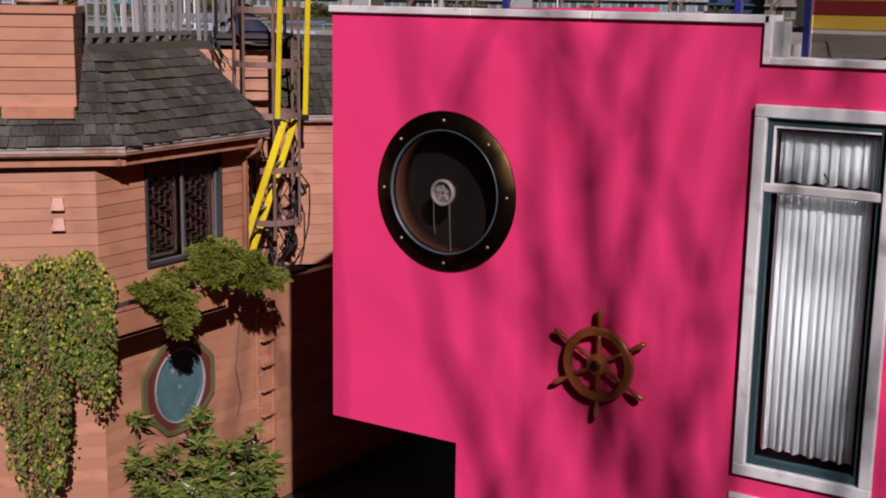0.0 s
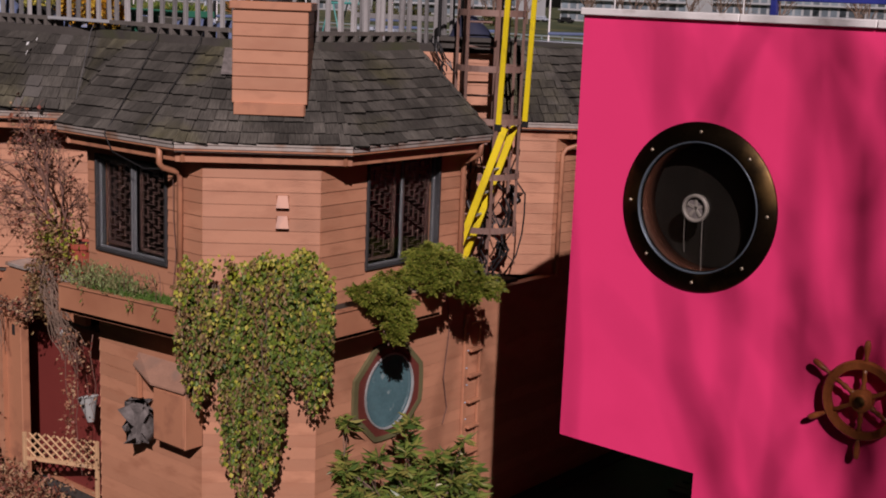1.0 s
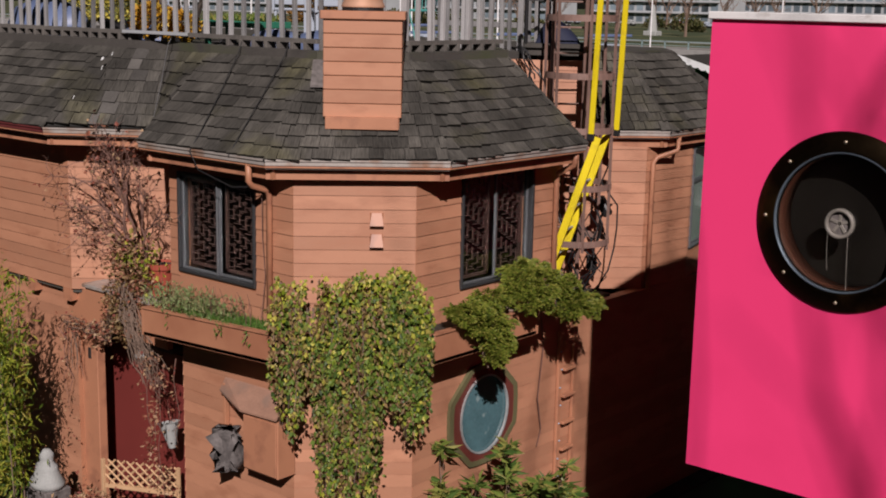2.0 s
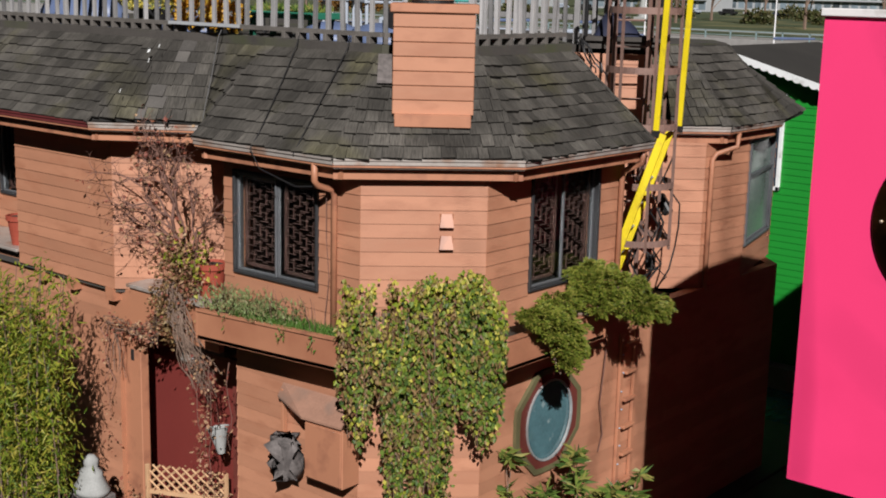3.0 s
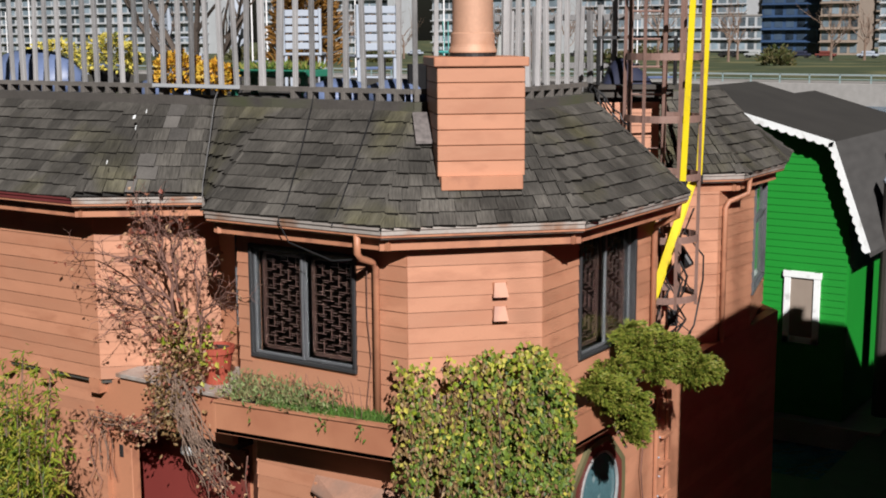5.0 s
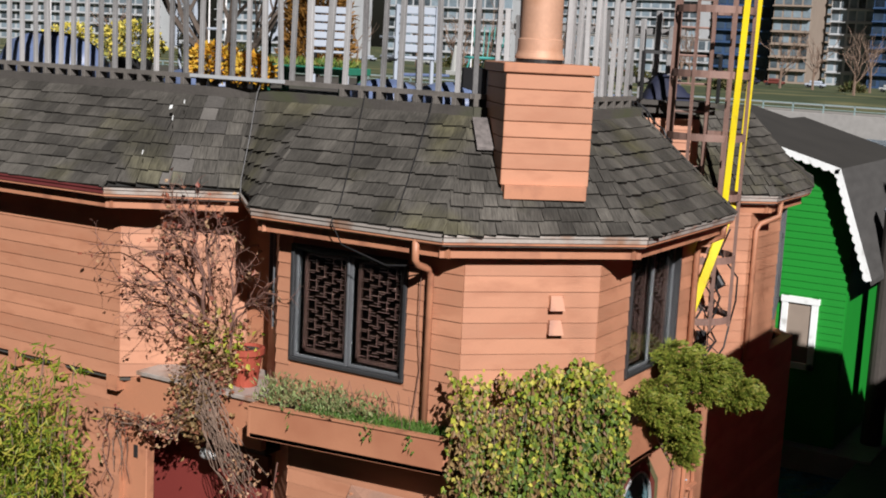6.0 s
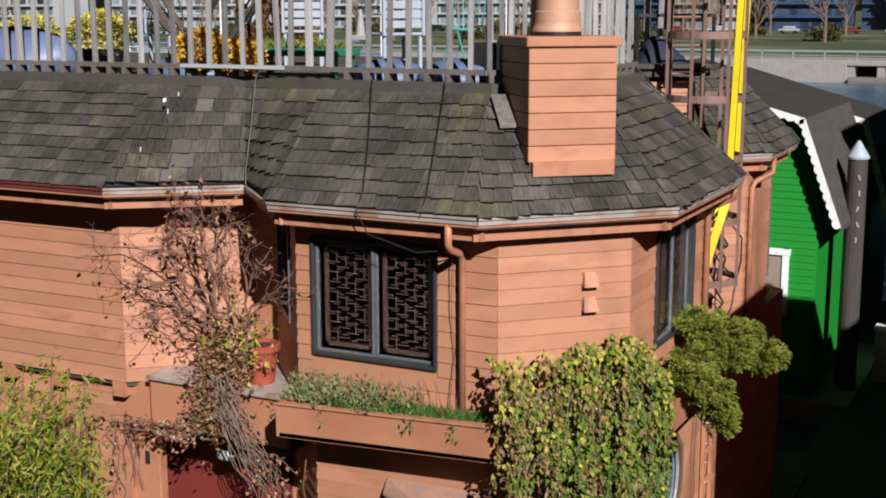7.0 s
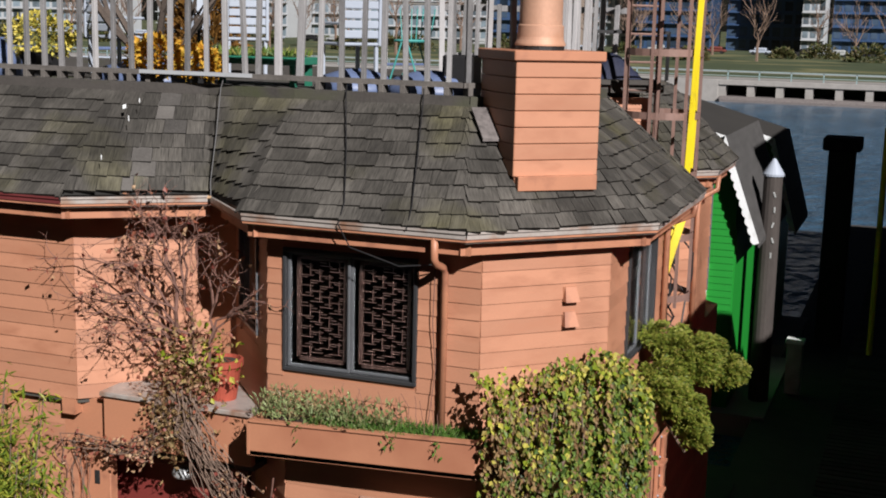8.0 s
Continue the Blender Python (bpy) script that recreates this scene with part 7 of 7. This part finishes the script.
def apartment(x, y, w, floors, mat, glass=FAR_GLASS, fh=3.0, bays=8, depth=14, slab=None, label="white apartment block with rows of balconies"):
    b = thing("apartment_building", (x + w / 2, y + depth / 2, 1.6), label, "building", group="far buildings")
    part("wall", boxes(((x, y, 1.6), (x + w, y + depth, 1.6 + floors * fh))), mat, b)
    part("roof", boxes(((x - 0.3, y - 0.3, 1.6 + floors * fh), (x + w + 0.3, y + depth + 0.3, 2.0 + floors * fh))), QUAY, b)
    bw = w / bays
    for f in range(floors):
        z = 1.6 + f * fh
        if f:
            part("balcony", boxes(((x, y - 1.2, z - 0.12), (x + w, y, z + 0.12))), slab or mat, b)
        for k in range(bays):
            if f < 4:
                part("window", boxes(((x + k * bw + bw * 0.15, y - 0.08, z + 0.5), (x + (k + 1) * bw - bw * 0.15, y + 0.05, z + fh - 0.4))), glass, b)
            else:
                part("window", boxes(((x + k * bw + bw * 0.1, y - 0.08, z + 0.4), (x + (k + 1) * bw - bw * 0.1, y + 0.05, z + fh - 0.3))), glass, b)
    return b


apartment(-390, 285, 60, 9, FACADE_WHITE, bays=16)
apartment(-322, 275, 54, 7, FACADE_WHITE, bays=16)
apartment(-260, 290, 46, 10, FACADE_WHITE, bays=14)
apartment(-205, 365, 84, 3, FACADE_WHITE, bays=30, fh=3.4, label="long low white building with a colonnade")
apartment(-206, 300, 40, 6, FACADE_WHITE, bays=14)
apartment(-222, 420, 64, 11, FACADE_WHITE, bays=18)
apartment(-152, 425, 60, 13, FACADE_BEIGE, bays=16, label="beige apartment block with rows of balconies")
apartment(-112, 305, 14, 12, FACADE_BLUE, FAR_GLASS_DARK, bays=5, label="dark blue glass tower")
apartment(-96, 300, 9, 12, FACADE_BEIGE, bays=4, label="beige tower with glazed bays")
apartment(-85, 310, 10, 10, FACADE_WHITE, bays=5, label="white tower with rows of balconies")
apartment(-73, 300, 18, 14, FACADE_BLUE, FAR_GLASS_DARK, bays=7, label="dark blue glass tower")
apartment(-53, 310, 18, 14, FACADE_BLUE, FAR_GLASS_DARK, bays=7, label="dark blue glass tower")
apartment(-34, 292, 5, 12, FACADE_WHITE, bays=3, label="slim white tower with rows of balconies")
apartment(-28, 300, 12, 13, FACADE_BLUE, FAR_GLASS_DARK, bays=6, label="dark blue glass tower")
apartment(-15, 300, 26, 14, FACADE_BLUE, FAR_GLASS_DARK, bays=9, label="dark blue glass tower")

for i in range(22):
    x, y, r = -190 + i * 9.2 + rng.uniform(-3, 3), rng.uniform(190, 250), rng.uniform(1.6, 3.2)
    t = thing("shore_bush", (x, y, 1.6), "dark evergreen bush on the far lawn", "bush", group="shore bushes")
    k = 420
    d = rs.normal(size=(k, 3))
    d /= np.linalg.norm(d, axis=1, keepdims=True)
    d[:, 2] = np.abs(d[:, 2])
    leaves("foliage", np.array([x, y, 1.6]) + d * r * np.array([1.3, 1.0, 1.0]) * rs.uniform(0.5, 1.05, (k, 1)), d + rs.normal(0, 0.4, (k, 3)), 0.7, 0.5, FAR_LEAF, t)
for i in range(30):
    x, y = -190 + i * 6.8 + rng.uniform(-2, 2), rng.uniform(170, 255)
    t = thing("shore_tree", (x, y, 1.6), "bare pale-barked tree on the far shore", "tree", group="shore trees")
    bm, tips = bmesh.new(), []
    tube(bm, [(x, y, 1.6), (x, y, 5.5)], 0.26, 0.16, 5)
    for k in range(7):
        branch(bm, (x, y, 3.4 + 0.5 * k), (rng.gauss(0, 0.5), rng.gauss(0, 0.5), 1), 4.2, 0.11, 2, tips, 0.5, 0.2, 3, 3, 4, rng)
    part("crown", bm, BARK, t)
for i in range(26):
    x = -185 + i * 7.3 + rng.uniform(-2, 2)
    t = thing("parked_car", (x, 262, 1.6), "small parked car beyond the far lawn", "car", group="parked cars")
    y = 262
    bm = bmesh.new()
    box(bm, (x - 2.1, y - 0.85, 1.95), (x + 2.1, y + 0.85, 2.5), 0.15)
    box(bm, (x - 1.2, y - 0.75, 2.45), (x + 1.3, y + 0.75, 3.05), 0.2)
    part("body", bm, (WHITE_PLASTIC, BLACK, ZINC, BLUE_DARK, OXBLOOD)[i % 5], t)
    for wx in (-1.3, 1.3):
        part("wheel", tube(bmesh.new(), [(x + wx, y - 0.9, 1.93), (x + wx, y + 0.9, 1.93)], 0.33, n=12), BLACK, t)
mon = thing("shore_monument", (-112, 180, 1.6), "pale stone monument on the far lawn", "monument")
part("base", boxes(((-113.2, 179, 1.6), (-110.8, 181, 2.4)), bevel=0.1), STONE, mon)
part("shaft", lathe(bmesh.new(), [(0.8, 2.4), (0.6, 4.0), (0.3, 6.2), (0.1, 6.6)], 10, at=(-112, 180, 0)), STONE, mon)

# boats moored between the houses and the far shore
def boat(x, y, s, turn, mast):
    b = thing("moored_boat", (0, 0, -0.4), "white moored sailing boat with a tall mast", "boat", group="moored boats")
    bm = bmesh.new()
    st = [(-4, 0.9, 0.9), (-2, 1.35, 0.85), (1, 1.4, 0.95), (3, 0.9, 1.1), (4.6, 0.06, 1.3)]
    rr = [[bm.verts.new((u, -w, h)), bm.verts.new((u, -w * 0.6, -0.2)), bm.verts.new((u, w * 0.6, -0.2)), bm.verts.new((u, w, h))] for u, w, h in st]
    rr = [[v for v in r] for r in rr]
    rings = []
    for a, b2 in zip(rr, rr[1:]):
        for j in range(3):
            bm.faces.new((a[j], a[j + 1], b2[j + 1], b2[j]))
        bm.faces.new((a[3], a[0], b2[0], b2[3]))
    bm.faces.new(rr[0])
    bm.faces.new(rr[-1])
    part("hull", bm, WHITE_PLASTIC, b)
    part("cabin", boxes(((-2.2, -0.85, 0.85), (1.6, 0.85, 1.75)), bevel=0.12), WHITE_PLASTIC, b)
    part("cabin_window", boxes(((-1.8, -0.87, 1.2), (1.2, -0.84, 1.5)), ((-1.8, 0.84, 1.2), (1.2, 0.87, 1.5))), FAR_GLASS, b)
    part("mast", tube(bmesh.new(), [(0.8, 0, 1.0), (0.8, 0, mast)], 0.07, 0.05, 8), WHITE_METAL, b)
    part("boom", tube(bmesh.new(), [(0.8, 0, 2.3), (-2.8, 0, 2.4)], 0.13, 0.10, 8), BLUE_TARP, b)
    b.matrix_basis = pose(x, y, -0.4, 0, 0, turn) @ Matrix.Scale(s, 4)
    return b


for i in range(12):
    boat(-150 + i * 8.6 + rng.uniform(-2, 2), 96 + rng.uniform(-6, 16) + (i % 3) * 4, rng.uniform(1.0, 1.5), rng.choice((12, 195, 20, 188)), rng.uniform(9, 12))
